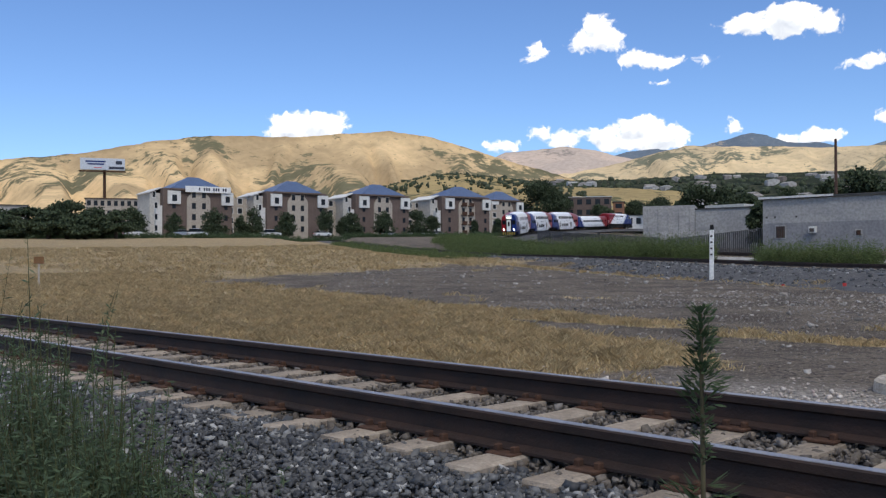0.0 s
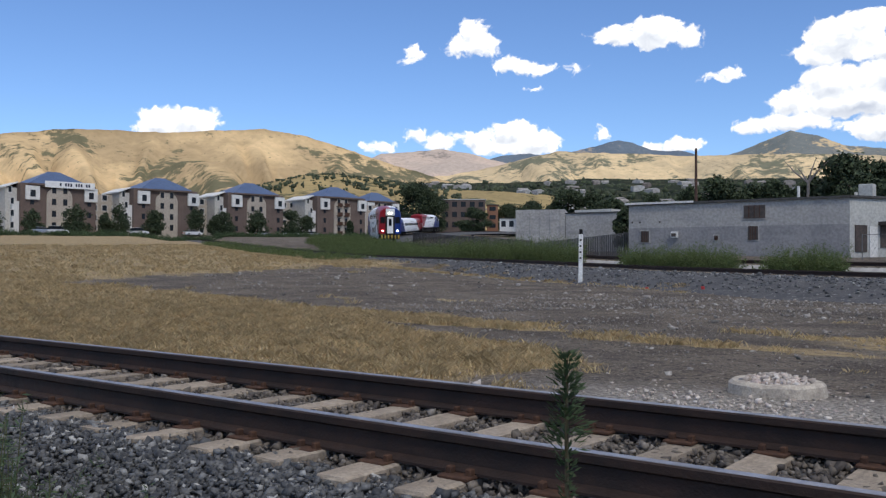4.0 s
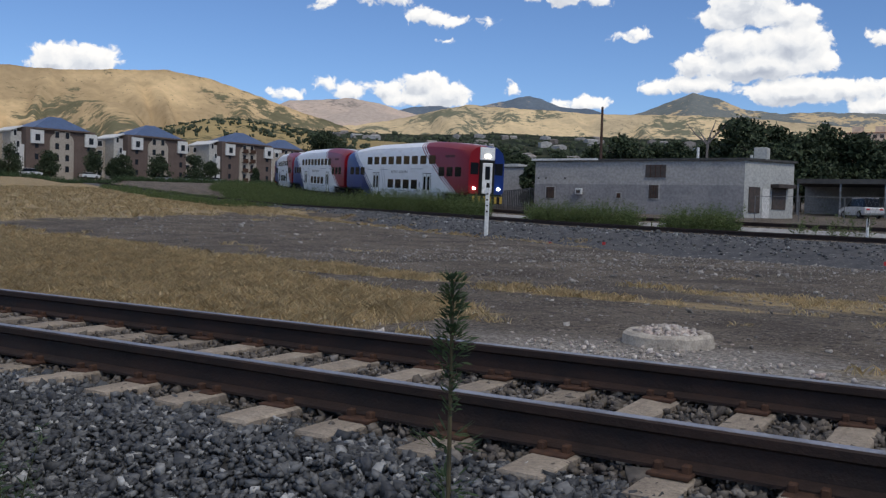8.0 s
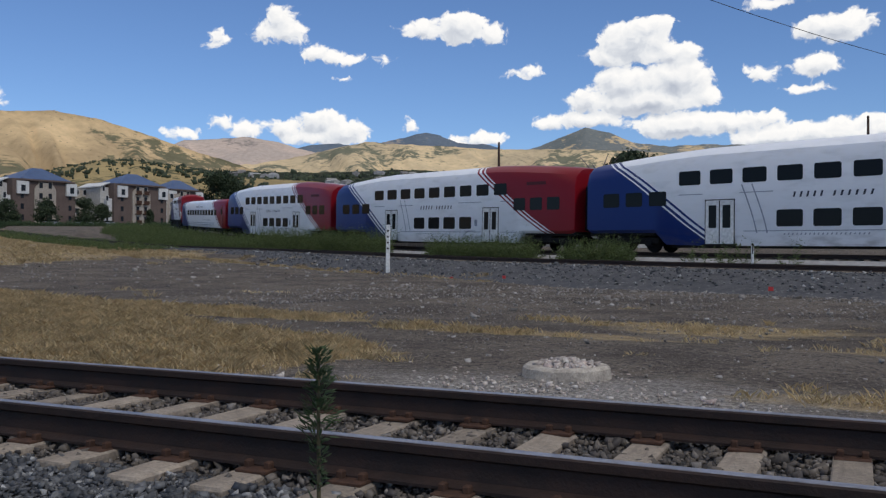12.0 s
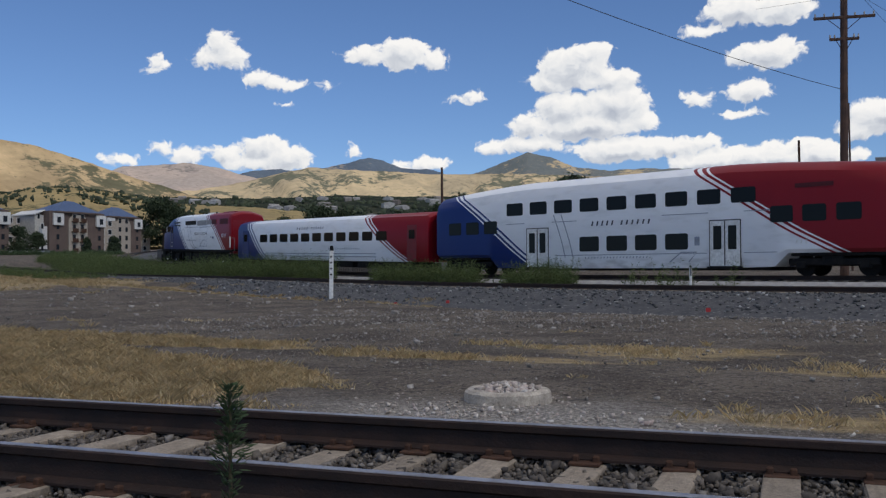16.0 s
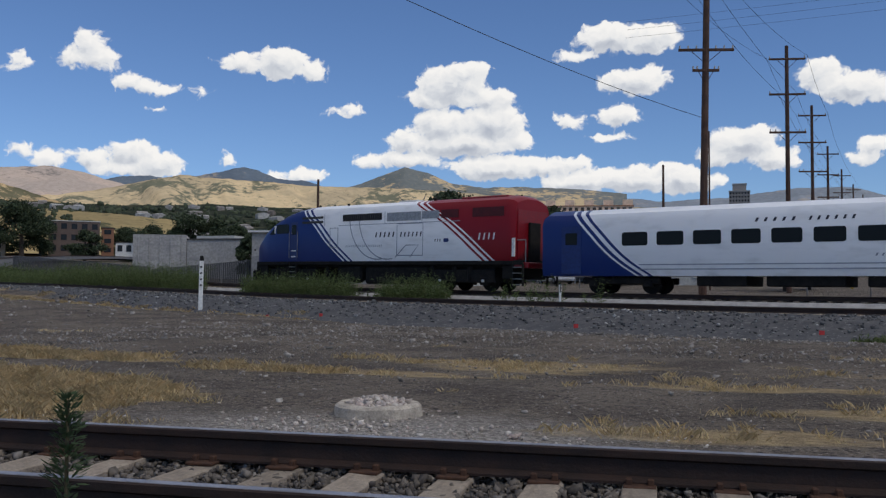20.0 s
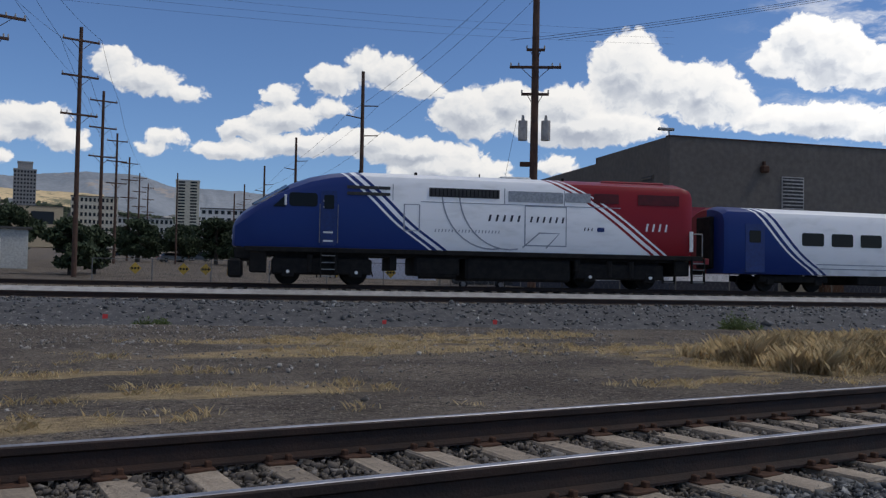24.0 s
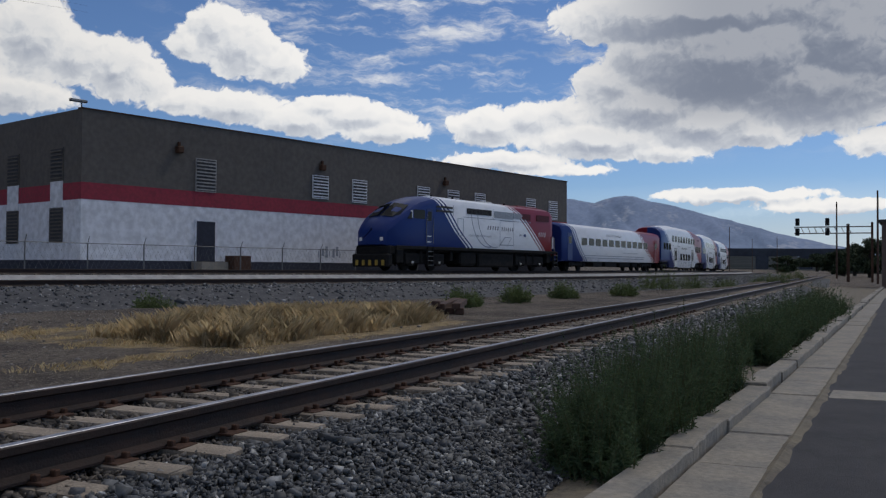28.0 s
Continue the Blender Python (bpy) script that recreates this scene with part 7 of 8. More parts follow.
TREES = [(-38.6, 330, 5.05, 20), (-40.0, 340, 3.9, 12), (-37.6, 335, 4.3, 12), (-29.2, 180, 4.75, 9.5), (-27.7, 180, 4.5, 8), (-31.5, 330, 3.9, 13), (-33, 360, 3.7, 13), (-20.3, 112, 5.25, 6.5), (-18.2, 118, 4.7, 5.5), (-21.8, 112, 4.7, 4.5), (-16.8, 110, 5.0, 5.5),
         (-13.3, 115, 6.4, 10.5), (-11.2, 120, 5.9, 10), (-8.4, 112, 6.0, 8), (-6.6, 112, 5.4, 8), (-9.8, 105, 5.4, 8), (-12.2, 108, 5.3, 8), (-5.2, 118, 4.9, 7), (-4.2, 110, 4.3, 6), (-14.9, 118, 5.2, 6), (-2.0, 118, 4.6, 7), (1.2, 122, 4.6, 7), (4.0, 130, 4.2, 8), (-25.7, 92, 3.5, 2.6),
         (7.3, 74, 3.45, 4.6), (8.6, 78, 3.1, 3.5), (19.2, 128, 4.6, 8.5), (21.4, 125, 5.2, 9.0), (23.4, 124, 5.4, 9.5), (25.2, 122, 5.2, 9.0), (22.4, 130, 5.0, 9.0), (24.4, 130, 5.1, 9.0), (27.9, 118, 4.0, 4.5), (30.2, 120, 4.2, 4.5), (89.6, 240, 1.2, 11), (91.0, 230, 1.9, 12), (92.6, 220, 2.2, 12), (94.0, 210, 2.2, 12), (88.2, 420, 1.0, 16), (86.6, 460, 0.9, 16), (90.2, 300, 1.6, 12),
         (11.0, 140, 3.6, 8), (13.4, 150, 3.3, 8), (15.6, 140, 3.8, 8), (17.6, 135, 4.1, 7), (33.0, 130, 3.6, 7), (-35.2, 300, 3.5, 12), (-30.2, 240, 3.6, 9), (-26.4, 170, 4.1, 7), (-24.0, 150, 4.2, 7)]
for k, (b, d, e, w) in enumerate(TREES):
    tree_at(b, d, e, w, 200 + k, clumps=9000)
# trees before the apartments
for k, (b, e, w) in enumerate(((-64.0, 3.35, 7.0), (-61.55, 3.0, 5.0), (-59.2, 3.35, 6.5), (-57.6, 2.9, 4.0), (-56.9, 3.4, 5.5), (-54.8, 3.1, 6.5), (-52.5, 3.3, 5.5), (-51.3, 2.8, 4), (-50.8, 3.1, 5.5), (-48.7, 3.2, 6.2), (-46.6, 3.2, 6), (-45.7, 2.9, 5), (-43.0, 2.6, 2.5), (-41.5, 2.7, 4))):
    tree_at(b, 214 + (b + 64) * 2.0, e, w, 300 + k, slim=True, clumps=4000)
for k, (b, d, e, w) in enumerate(((-69.8, 190, 3.2, 11), (-67.6, 185, 3.6, 11), (-65.9, 195, 3.3, 10), (-71.8, 190, 3.1, 11), (-68.6, 180, 3.0, 10), (-66.6, 180, 3.0, 10), (-64.9, 190, 3.1, 9), (-70.8, 185, 2.7, 10), (-67.0, 178, 2.5, 9), (-75, 180, 3.0, 11), (-79, 180, 3.2, 12))):
    tree_at(b, d, e, w, 340 + k, clumps=6000)
rr = np.random.default_rng(61)
hedge = []
for k in range(520):
    b, d = rr.uniform(-76, -41), rr.uniform(0, 1)
    d = 196 + (b + 64) * 2.0 + 8 * d
    x, y = bent(b, d).xy
    hedge.append((x, y, land(x, y) - 0.1, rr.uniform(0.6, 1.5), 1.4))
t = np.array(hedge)
tagged(blades("low_hedge", t[:, :3], t[:, 3], t[:, 4], M_WEED_DARK, per=6, lean=0.5, seed=15, leaves=16, leaf=0.6), "low dark shrubs along the edge of the car park", "hedge", kind="stuff")
# bare forked tree before the peak
dead = bent(-15.2, 112)
bare = empty("bare_tree", pose(dead.x, dead.y, land(dead.x, dead.y)), "leafless forked grey tree above the roofs", "tree")
bm = tube(bmesh.new(), (0, 0, -1), (0.3, 0, 7.6), 0.22, 0.15, sides=8)
for x, z in ((-2.4, 10.2), (2.6, 10.0), (1.2, 10.4), (-1.0, 9.4)):
    tube(bm, (0.3, 0, 7.5), (x * 0.5, 0, 8.8), 0.13, 0.09, sides=6)
    tube(bm, (x * 0.5, 0, 8.8), (x, 0, z), 0.09, 0.03, sides=6)
part("trunk", bm, material("grey_bark", (0.25, 0.22, 0.2), 0.95), bare)

# ---------- kerb and street ----------
M_DIRT = material("dirt_edge", (0.13, 0.11, 0.085), 0.95, 0, (0.2, 0.17, 0.12), 3.0, 0.6, 40)


def kerb_line(x):
    return 1.80 - 0.047 * x


street = empty("street", label="dark asphalt street with a patched edge", category="street", kind="structure")
ring = [(-40, 0.93 + 1.9), (110, 0.93 - 5.15 + 0.02), (110, -16), (-40, -16)]
part("asphalt", prism(ring, -0.95, -0.655), M_ASPHALT, street)
part("patch", prism([(11.9, 0.28), (12.7, 0.24), (12.8, -1.1), (12.0, -1.05)], -0.66, -0.651), M_CONCRETE, street, "pale concrete patch in the asphalt")
kerb = empty("kerb", label="worn concrete kerb and gutter in cast lengths, cracked and stained", category="kerb", kind="structure")
_r = random.Random(8)


def cast_length(x0, x1, near_off, far_off, top, rag, lift):
    """A cast length along the kerb line with chipped edges, a little out of level."""
    bm = bmesh.new()
    low, high = [], []
    n = 10
    edge = [(x0 + (x1 - x0) * k / n, near_off + rag * noise.noise((x0 + k * 1.7, near_off * 9, 1))) for k in range(n + 1)]
    edge += [(x1 - (x1 - x0) * k / n, far_off + 0.012 * noise.noise((x0 + k * 1.3, far_off * 7, 5))) for k in range(n + 1)]
    for x, off in edge:
        z = top + lift * (x - x0) / (x1 - x0) + 0.005 * noise.noise((x * 3, off * 8, 2))
        low.append(bm.verts.new((x, kerb_line(x) + off, -0.97)))
        high.append(bm.verts.new((x, kerb_line(x) + off, z)))
    m = len(edge)
    bm.faces.new(high)
    for k in range(m):
        bm.faces.new((low[k], low[(k + 1) % m], high[(k + 1) % m], high[k]))
    bmesh.ops.recalc_face_normals(bm, faces=bm.faces)
    bmesh.ops.bevel(bm, geom=[e for e in bm.edges if all(v.co.z > -0.8 for v in e.verts)], offset=0.014, segments=1, affect="EDGES")
    return bm


x = -30.0
while x < 96:
    step = _r.choice((1.5, 1.9, 2.4, 3.0))
    slab_top = -0.645 + _r.uniform(-0.012, 0.006)
    part("gutter_slab", cast_length(x, x + step - 0.02, -0.86 + _r.uniform(-0.03, 0.03), -0.285, slab_top, 0.035, _r.uniform(-0.012, 0.012)), M_CONCRETE, kerb)
    shove = _r.uniform(-0.025, 0.03)
    part("kerb_stone", cast_length(x + _r.uniform(-0.02, 0.02), x + step - 0.03, -0.275 + shove, shove, -0.525 + _r.uniform(-0.02, 0.015), 0.02, _r.uniform(-0.025, 0.025)), M_CONCRETE, kerb)
    x += step
part("dirt_strip", prism([(-30, kerb_line(-30)), (90, kerb_line(90)), (90, 1.9), (-30, 3.3)], -0.95, -0.64), M_DIRT, kerb)
# soil and dead weed gathered along the edge of the asphalt
bm = bmesh.new()
low, high = [], []
for k in range(280):
    x = -6 + 0.15 * k
    w = max(0.0, 0.07 + 0.11 * noise.fractal((x * 0.8, 3, 0), 1, 2, 4))
    mid = kerb_line(x) - 0.86
    low.append(bm.verts.new((x, mid + 0.05, -0.66)))
    high.append((bm.verts.new((x, mid - 0.01, -0.632)), bm.verts.new((x, mid - 0.02 - w, -0.66))))
for k in range(279):
    bm.faces.new((low[k], low[k + 1], high[k + 1][0], high[k][0]))
    bm.faces.new((high[k][0], high[k + 1][0], high[k + 1][1], high[k][1]))
bmesh.ops.recalc_face_normals(bm, faces=bm.faces)
part("soil_edge", bm, M_DIRT, street)

# ---------- things on the waste ground ----------
M_RINGC = material("old_concrete", (0.52, 0.46, 0.38), 0.92, 0, (0.34, 0.30, 0.25), 6.0, 0.6, 40, spots=((0.2, 0.17, 0.14), 8.0, 0.62))
well = empty("concrete_well_ring", pose(-2.64, 8.55, -0.36), "low round concrete well ring heaped with broken stones", "concrete ring")
bm = bmesh.new()
prof = [(0.44, -0.1), (0.435, 0.05), (0.425, 0.125), (0.395, 0.15), (0.32, 0.15), (0.31, 0.05)]
rings = []
for k in range(28):
    a = 2 * math.pi * k / 28
    w = 1 + 0.02 * noise.noise((math.cos(a) * 2, math.sin(a) * 2, 0))
    rings.append([bm.verts.new((r * w * math.cos(a), r * w * math.sin(a), z + 0.012 * noise.noise((a * 2, r * 9, 4)))) for r, z in prof])
for k in range(28):
    for j in range(len(prof) - 1):
        bm.faces.new((rings[k][j], rings[(k + 1) % 28][j], rings[(k + 1) % 28][j + 1], rings[k][j + 1]))
part("ring_wall", bm, M_RINGC, well)
rr = np.random.default_rng(4)
rad, a = 0.31 * rr.uniform(0, 1, 240) ** 0.7, rr.uniform(0, 6.28, 240)
pts = np.stack([rad * np.cos(a), rad * np.sin(a), 0.125 + 0.075 * (1 - rad / 0.31) + rr.uniform(-0.01, 0.02, 240)], -1)
M_RUBBLE = island_material("rubble", [(0.5, 0.43, 0.37), (0.36, 0.31, 0.27), (0.6, 0.55, 0.5), (0.44, 0.35, 0.31)], 0.9, 20, 0.2)
tagged(stones("rubble_fill", pts, 0.028 * rr.lognormal(0, 0.3, 240), M_RUBBLE, well, seed=6), kind="stuff")
a, rad = rr.uniform(0, 6.28, 170), 0.44 + np.abs(rr.normal(0, 0.22, 170))
pts = np.stack([-2.64 + rad * np.cos(a), 8.55 + rad * np.sin(a), np.full(170, -0.345)], -1)
tagged(stones("scattered_rubble", pts, 0.018 * rr.lognormal(0, 0.4, 170), M_RUBBLE, seed=7), "pale stones scattered round the well ring", "rubble", kind="stuff")
pts = np.stack([rr.normal(-2.6, 1.5, 900), rr.normal(7.3, 0.55, 900), np.zeros(900)], -1)
pts = pts[(pts[:, 1] > 6.45) & (np.hypot(pts[:, 0] + 2.64, pts[:, 1] - 8.55) > 0.46)]
pts[:, 2] = [land(px, py) + 0.006 for px, py, _ in pts]
tagged(stones("spilled_gravel", pts, 0.013 * rr.lognormal(0, 0.45, len(pts)), M_RUBBLE, seed=17), "pale gravel spilled between the well ring and the track", "gravel", kind="stuff")
slab = ob_from("white_stone", *(lambda s: ([(x * s * 1.5, y * s, z * s * 0.5) for x in (-1, 1) for y in (-1, 1) for z in (-0.8, 1)], [(0, 1, 3, 2), (4, 6, 7, 5), (0, 4, 5, 1), (2, 3, 7, 6), (0, 2, 6, 4), (1, 5, 7, 3)]))(0.045), M_WHITE)
slab.matrix_world = pose(-6.05, 7.6, -0.32, 8, 5, 20)
tagged(slab, "small flat white stone on the dry grass", "stone")


def marker_post(x, y, z, h, w, label):
    post = empty("marker_post", pose(x, y, z, 0, 0.6, 20), label, "post", "lineside posts")
    part("post", a_box(-w / 2, -w / 2, -0.8, w / 2, w / 2, h * 0.9, bevel=0.02), M_WHITE, post)
    part("cap", a_tube((0, 0, h * 0.9), (0, 0, h), w * 0.55, w * 0.4, sides=10), M_BLACK, post, "black painted top")
    for k in range(4):
        part("figure", a_box(-w * 0.25, -w / 2 - 0.006, h * (0.4 + 0.12 * k), w * 0.25, -w / 2 + 0.002, h * (0.4 + 0.12 * k) + 0.09), M_BLACK, post)
    return post


p = bent(-28.47, 46)
marker_post(p.x, p.y, 0.88 + 46 * math.tan(radians(-1.05)), 2.5, 0.19, "white lineside post with black top and figures")
p = bent(-6.05, 41.0)
marker_post(p.x, p.y, 0.88 + 41 * math.tan(radians(-0.45)), 0.72, 0.1, "short white lineside post between the tracks")
p = bent(-69.1, 38)
stake = empty("sign_stake", pose(p.x, p.y, 0.88 + 38 * math.tan(radians(-1.62)), 0, 0, 66), "thin stake with a small brown plate in dry grass", "sign")
part("stake", a_box(-0.035, -0.02, -0.4, 0.035, 0.02, 1.0), M_TAN, stake)
part("plate", a_box(-0.18, -0.035, 0.98, 0.18, -0.02, 1.25, bevel=0.01), material("brown_plate", (0.2, 0.1, 0.04), 0.7), stake)
M_FLAG = material("red_flag", (0.6, 0.05, 0.05), 0.7)
for b, d in ((-5.15, 25.5), (9.2, 24.5), (-24.5, 40), (-21.2, 34), (33, 23), (26, 25)):
    p = bent(b, d)
    z = land(p.x, p.y)
    flag = empty("survey_flag", pose(p.x, p.y, z), "tiny red survey flag on a wire", "flag", "survey flags")
    part("wire", a_tube((0, 0, -0.1), (0, 0, 0.28), 0.006, sides=5), M_STEEL, flag)
    part("cloth", a_box(0, -0.006, 0.17, 0.13, 0.006, 0.28), M_FLAG, flag)
# heap of old ties
p = bent(65.6, 24.5)
heap = empty("tie_heap", pose(p.x, p.y, land(p.x, p.y), 0, 0, 18), "low heap of old dark ties and boards", "timber pile")
_r = random.Random(5)
for k in range(7):
    bm = a_box(-1.2, -0.11, 0, 1.2, 0.11, 0.16, bevel=0.015)
    bm.transform(pose(_r.uniform(-0.2, 0.2), -0.5 + 0.3 * (k % 4), 0.17 * (k // 4), 0, _r.uniform(-2, 2), _r.uniform(-8, 8)))
    part("timber", bm, M_POLE, heap)

# ---------- poles and wires ----------


def cross_arm(pole, z, half, turn, pins=3, drop=0.0):
    arm = part("cross_arm", (lambda bm: (bm.transform(pose(0, 0, 0, 0, 0, turn)), bm)[1])(a_box(-half, -0.16, z - 0.07, half, -0.04, z + 0.07, bevel=0.01)), M_POLE, pole)
    for k in range(pins):
        for s in (-1, 1):
            x = s * half * (0.95 - 0.3 * k)
            bm = tube(bmesh.new(), (x, -0.1, z + 0.05), (x, -0.1, z + 0.24), 0.05, 0.035, sides=8)
            bm.transform(pose(0, 0, 0, 0, 0, turn))
            part("insulator", bm, M_BLOCK, arm)
    for s in (-1, 1):
        bm = tube(bmesh.new(), (s * half * 0.55, -0.1, z - 0.05), (0, -0.1, z - 0.75), 0.02, sides=5)
        bm.transform(pose(0, 0, 0, 0, 0, turn))
        part("brace", bm, M_IRON, arm)


def pole_at(b, dist, top, r=0.16, arms=(), turn=0.0, label="tall brown wooden utility pole with cross arms", tilt=0.0):
    p = bent(b, dist)
    z = land(p.x, p.y)
    pole = empty("utility_pole", pose(p.x, p.y, z, 0, tilt, 0), label, "utility pole", "utility poles")
    part("shaft", a_tube((0, 0, -1.5), (0, 0, top - z), r * 1.15, r * 0.75, sides=12), M_POLE, pole)
    for h, half, pins in arms:
        cross_arm(pole, h - z, half, turn, pins)
    return pole


def hi(b, e, d):
    return 0.88 + d * math.tan(radians(e))


pole1 = pole_at(2.55, 50, 21.0, 0.20, ((hi(0, 14.6, 50), 1.45, 3), (hi(0, 18.2, 50), 1.6, 3), (hi(0, 13.4, 50), 0.7, 2)), 6, tilt=1.1)
pole2 = pole_at(35.35, 49, 21.0, 0.22, ((hi(0, 13.55, 49), 1.4, 2), (hi(0, 11.9, 49), 0.75, 1), (hi(0, 14.6, 49), 0.5, 1)), -33, "utility pole with two grey transformer cans", tilt=0.4)
z2 = land(*bent(35.35, 49).xy)
for s in (-1, 1):
    bm = tube(bmesh.new(), (s * 0.62, -0.1, hi(0, 9.05, 49) - z2), (s * 0.62, -0.1, hi(0, 10.25, 49) - z2), 0.25, 0.25, sides=16)
    tube(bm, (s * 0.62, -0.1, hi(0, 10.25, 49) - z2), (s * 0.62, -0.1, hi(0, 10.6, 49) - z2), 0.1, 0.06, sides=8)
    bm.transform(pose(0, 0, 0, 0, 0, -35))
    part("transformer_can", bm, M_BLOCK, pole2, "grey cylindrical transformer can")
bm = a_box(-0.75, -0.18, hi(0, 7.4, 49) - z2, 0.1, -0.06, hi(0, 7.7, 49) - z2)
bm.transform(pose(0, 0, 0, 0, 0, -35))
part("switch_box", bm, M_IRON, pole2)
LINE = [(7.5, 70, 14.5, 6.3), (8.84, 93, 10.98, 7), (9.67, 122, 8.57, 7), (10.4, 150, 7.2, 7), (11.0, 180, 6.3, 7), (11.5, 210, 5.7, 7)]
for b, d, e, tn in LINE:
    top = hi(0, e, d)
    pole_at(b, d, top, 0.17, ((top - 1.0, 1.3, 1), (top - 3.6, 1.3, 1), (top - 6.4, 1.3, 2)), 8)
SIDE = [(24.45, 78, 13.13), (20.32, 115, 8.91), (18.4, 146, 7.07), (17.2, 180, 5.9), (16.6, 205, 5.3)]
for b, d, e in SIDE:
    top = hi(0, e, d)
    pole = pole_at(b, d, top, 0.19, (), 0, "tall wooden utility pole with side arms")
    p = bent(b, d)
    for h, s in ((3.0, 1), (4.1, -1), (5.6, 1)):
        part("side_arm", a_tube((0, 0, top - h - land(p.x, p.y)), (s * 1.5, 0, top - h + 0.15 - land(p.x, p.y)), 0.06, 0.05, sides=6), M_POLE, pole)
pole_at(-21.44, 100, hi(0, 6.95, 100), 0.17, (), 0, "plain dark utility pole behind the workshop")
pole_at(0.25, 96, hi(0, 7.85, 96), 0.15, (), 0, "plain dark utility pole")
pole_at(3.0, 75, hi(0, 9.8, 75), 0.08, (), 0, "thin grey steel pole")
pole_at(13.2, 130, hi(0, 6.4, 130), 0.12, (), 0, "plain dark utility pole")


def wire(a, b, sag, r=0.014, steps=14):
    pts = [Vector(a).lerp(Vector(b), k / steps) - Vector((0, 0, 4 * sag * (k / steps) * (1 - k / steps))) for k in range(steps + 1)]
    side = (pts[-1] - pts[0]).cross(Vector((0, 0, 1))).normalized() * r
    up = Vector((0, 0, r))
    verts = [p + q for p in pts for q in (side, up, -side, -up)]
    faces = [(4 * k + i, 4 * k + (i + 1) % 4, 4 * k + 4 + (i + 1) % 4, 4 * k + 4 + i) for k in range(steps) for i in range(4)]
    ob = ob_from("overhead_wire", verts, faces, M_WIRE)
    return tagged(ob, "thin dark overhead wire hung between poles", "wire", "overhead wires")


def on(b, d, z, side=0.0):
    p = bent(b, d)
    q = bent(b + 90, side)
    return (p.x + q.x, p.y + q.y, z)


for side in (-1.4, -0.6, 0.6, 1.4):
    last = on(2.55, 50, hi(0, 18.2, 50) + 0.2, side)
    for b, d, e, tn in LINE:
        here = on(b, d, hi(0, e, d) - (0.8 if abs(side) > 1 else 3.4), side)
        wire(last, here, 0.4, 0.013)
        last = here
for side, drop in ((1.5, 3.0), (-1.5, 4.1), (1.5, 5.6)):
    last = on(35.35, 49, 20.6 - 0.6 * drop, side * 0.5)
    for b, d, e in SIDE:
        here = on(b, d, hi(0, e, d) - drop + 0.2, side)
        wire(last, here, 0.5, 0.014)
        last = here
wire(on(2.6, 49.8, hi(0, 10.6, 50)), on(-46, 24, 13.5), 0.7, 0.016)
for k in range(3):
    wire(on(-2, 90, 26 + 0.8 * k), on(44, 130, 35 + 0.9 * k), 1.0, 0.011, 20)
for side in (-1.3, 0, 1.3):
    wire(on(35.35, 49, 14.2, side), on(70, 60, 20.0, side), 0.5, 0.012)
wire(on(35.0, 48.8, 9.8, -0.6), on(33.0, 50, 4.2), 0.1, 0.012)

# ---------- fences ----------
M_CHAIN = material("chain_link", (0.20, 0.20, 0.20), 0.6, 0.6)


def fence(a, b, za, zb, h, label, step=3.0, barbs=False):
    a, b = Vector((a[0], a[1], za)), Vector((b[0], b[1], zb))
    n = max(2, int((b - a).length / step))
    fen = empty("chain_link_fence", label=label, category="fence")
    for k in range(n + 1):
        p = a.lerp(b, k / n)
        post = part("fence_post", a_tube((p.x, p.y, p.z - 1.0), (p.x, p.y, p.z + h), 0.035, sides=6), M_CHAIN, fen)
        if barbs:
            part("barb_arm", a_tube((p.x, p.y, p.z + h), (p.x - 0.12, p.y - 0.25, p.z + h + 0.35), 0.02, sides=5), M_CHAIN, post)
    part("top_rail", a_tube(a + Vector((0, 0, h)), b + Vector((0, 0, h)), 0.022, sides=6), M_CHAIN, fen)
    bm = bmesh.new()
    along = (b - a) / n
    side = (b - a).normalized().cross(Vector((0, 0, 1))) * 0.004
    m = int((b - a).length / 0.28)
    for k in range(m):
        for s in (0, 1):
            p, q = a.lerp(b, k / m), a.lerp(b, min(1, (k + h / 0.28 * 0.5) / m))
            lo, hi_ = (p, q + Vector((0, 0, h))) if s else (q, p + Vector((0, 0, h)))
            w = Vector((0, 0, 0.008))
            f = [bm.verts.new(c) for c in (lo - w, lo + w, hi_ + w, hi_ - w)]
            bm.faces.new(f)
    tagged(part("wire_mesh", bm, M_CHAIN, fen), kind="stuff")
    return fen


f0, f1 = bent(8.5, 56), bent(33.0, 55)
fence(f0.xy, f1.xy, 0.75, 0.75, 1.25, "low grey chain-link fence along the yard")
g0, g1 = bent(-12.2, 74), bent(-2.5, 76)
fence(g0.xy, g1.xy, 1.4, 1.5, 1.6, "grey chain-link fence before the carport")
q0, q1 = WH @ Vector((-7.5, -2.8, 0)), WH @ Vector((24.0, -2.8, 0))
fence(q0.xy, q1.xy, 0.75, 0.75, 1.25, "chain-link fence with barbed top arms along the warehouse", barbs=True)
q2, q3 = WH @ Vector((-7.5, -2.8, 0)), WH @ Vector((-7.0, 22.0, 0))
fence(q2.xy, q3.xy, 0.75, 1.0, 1.25, "chain-link fence beside the warehouse")
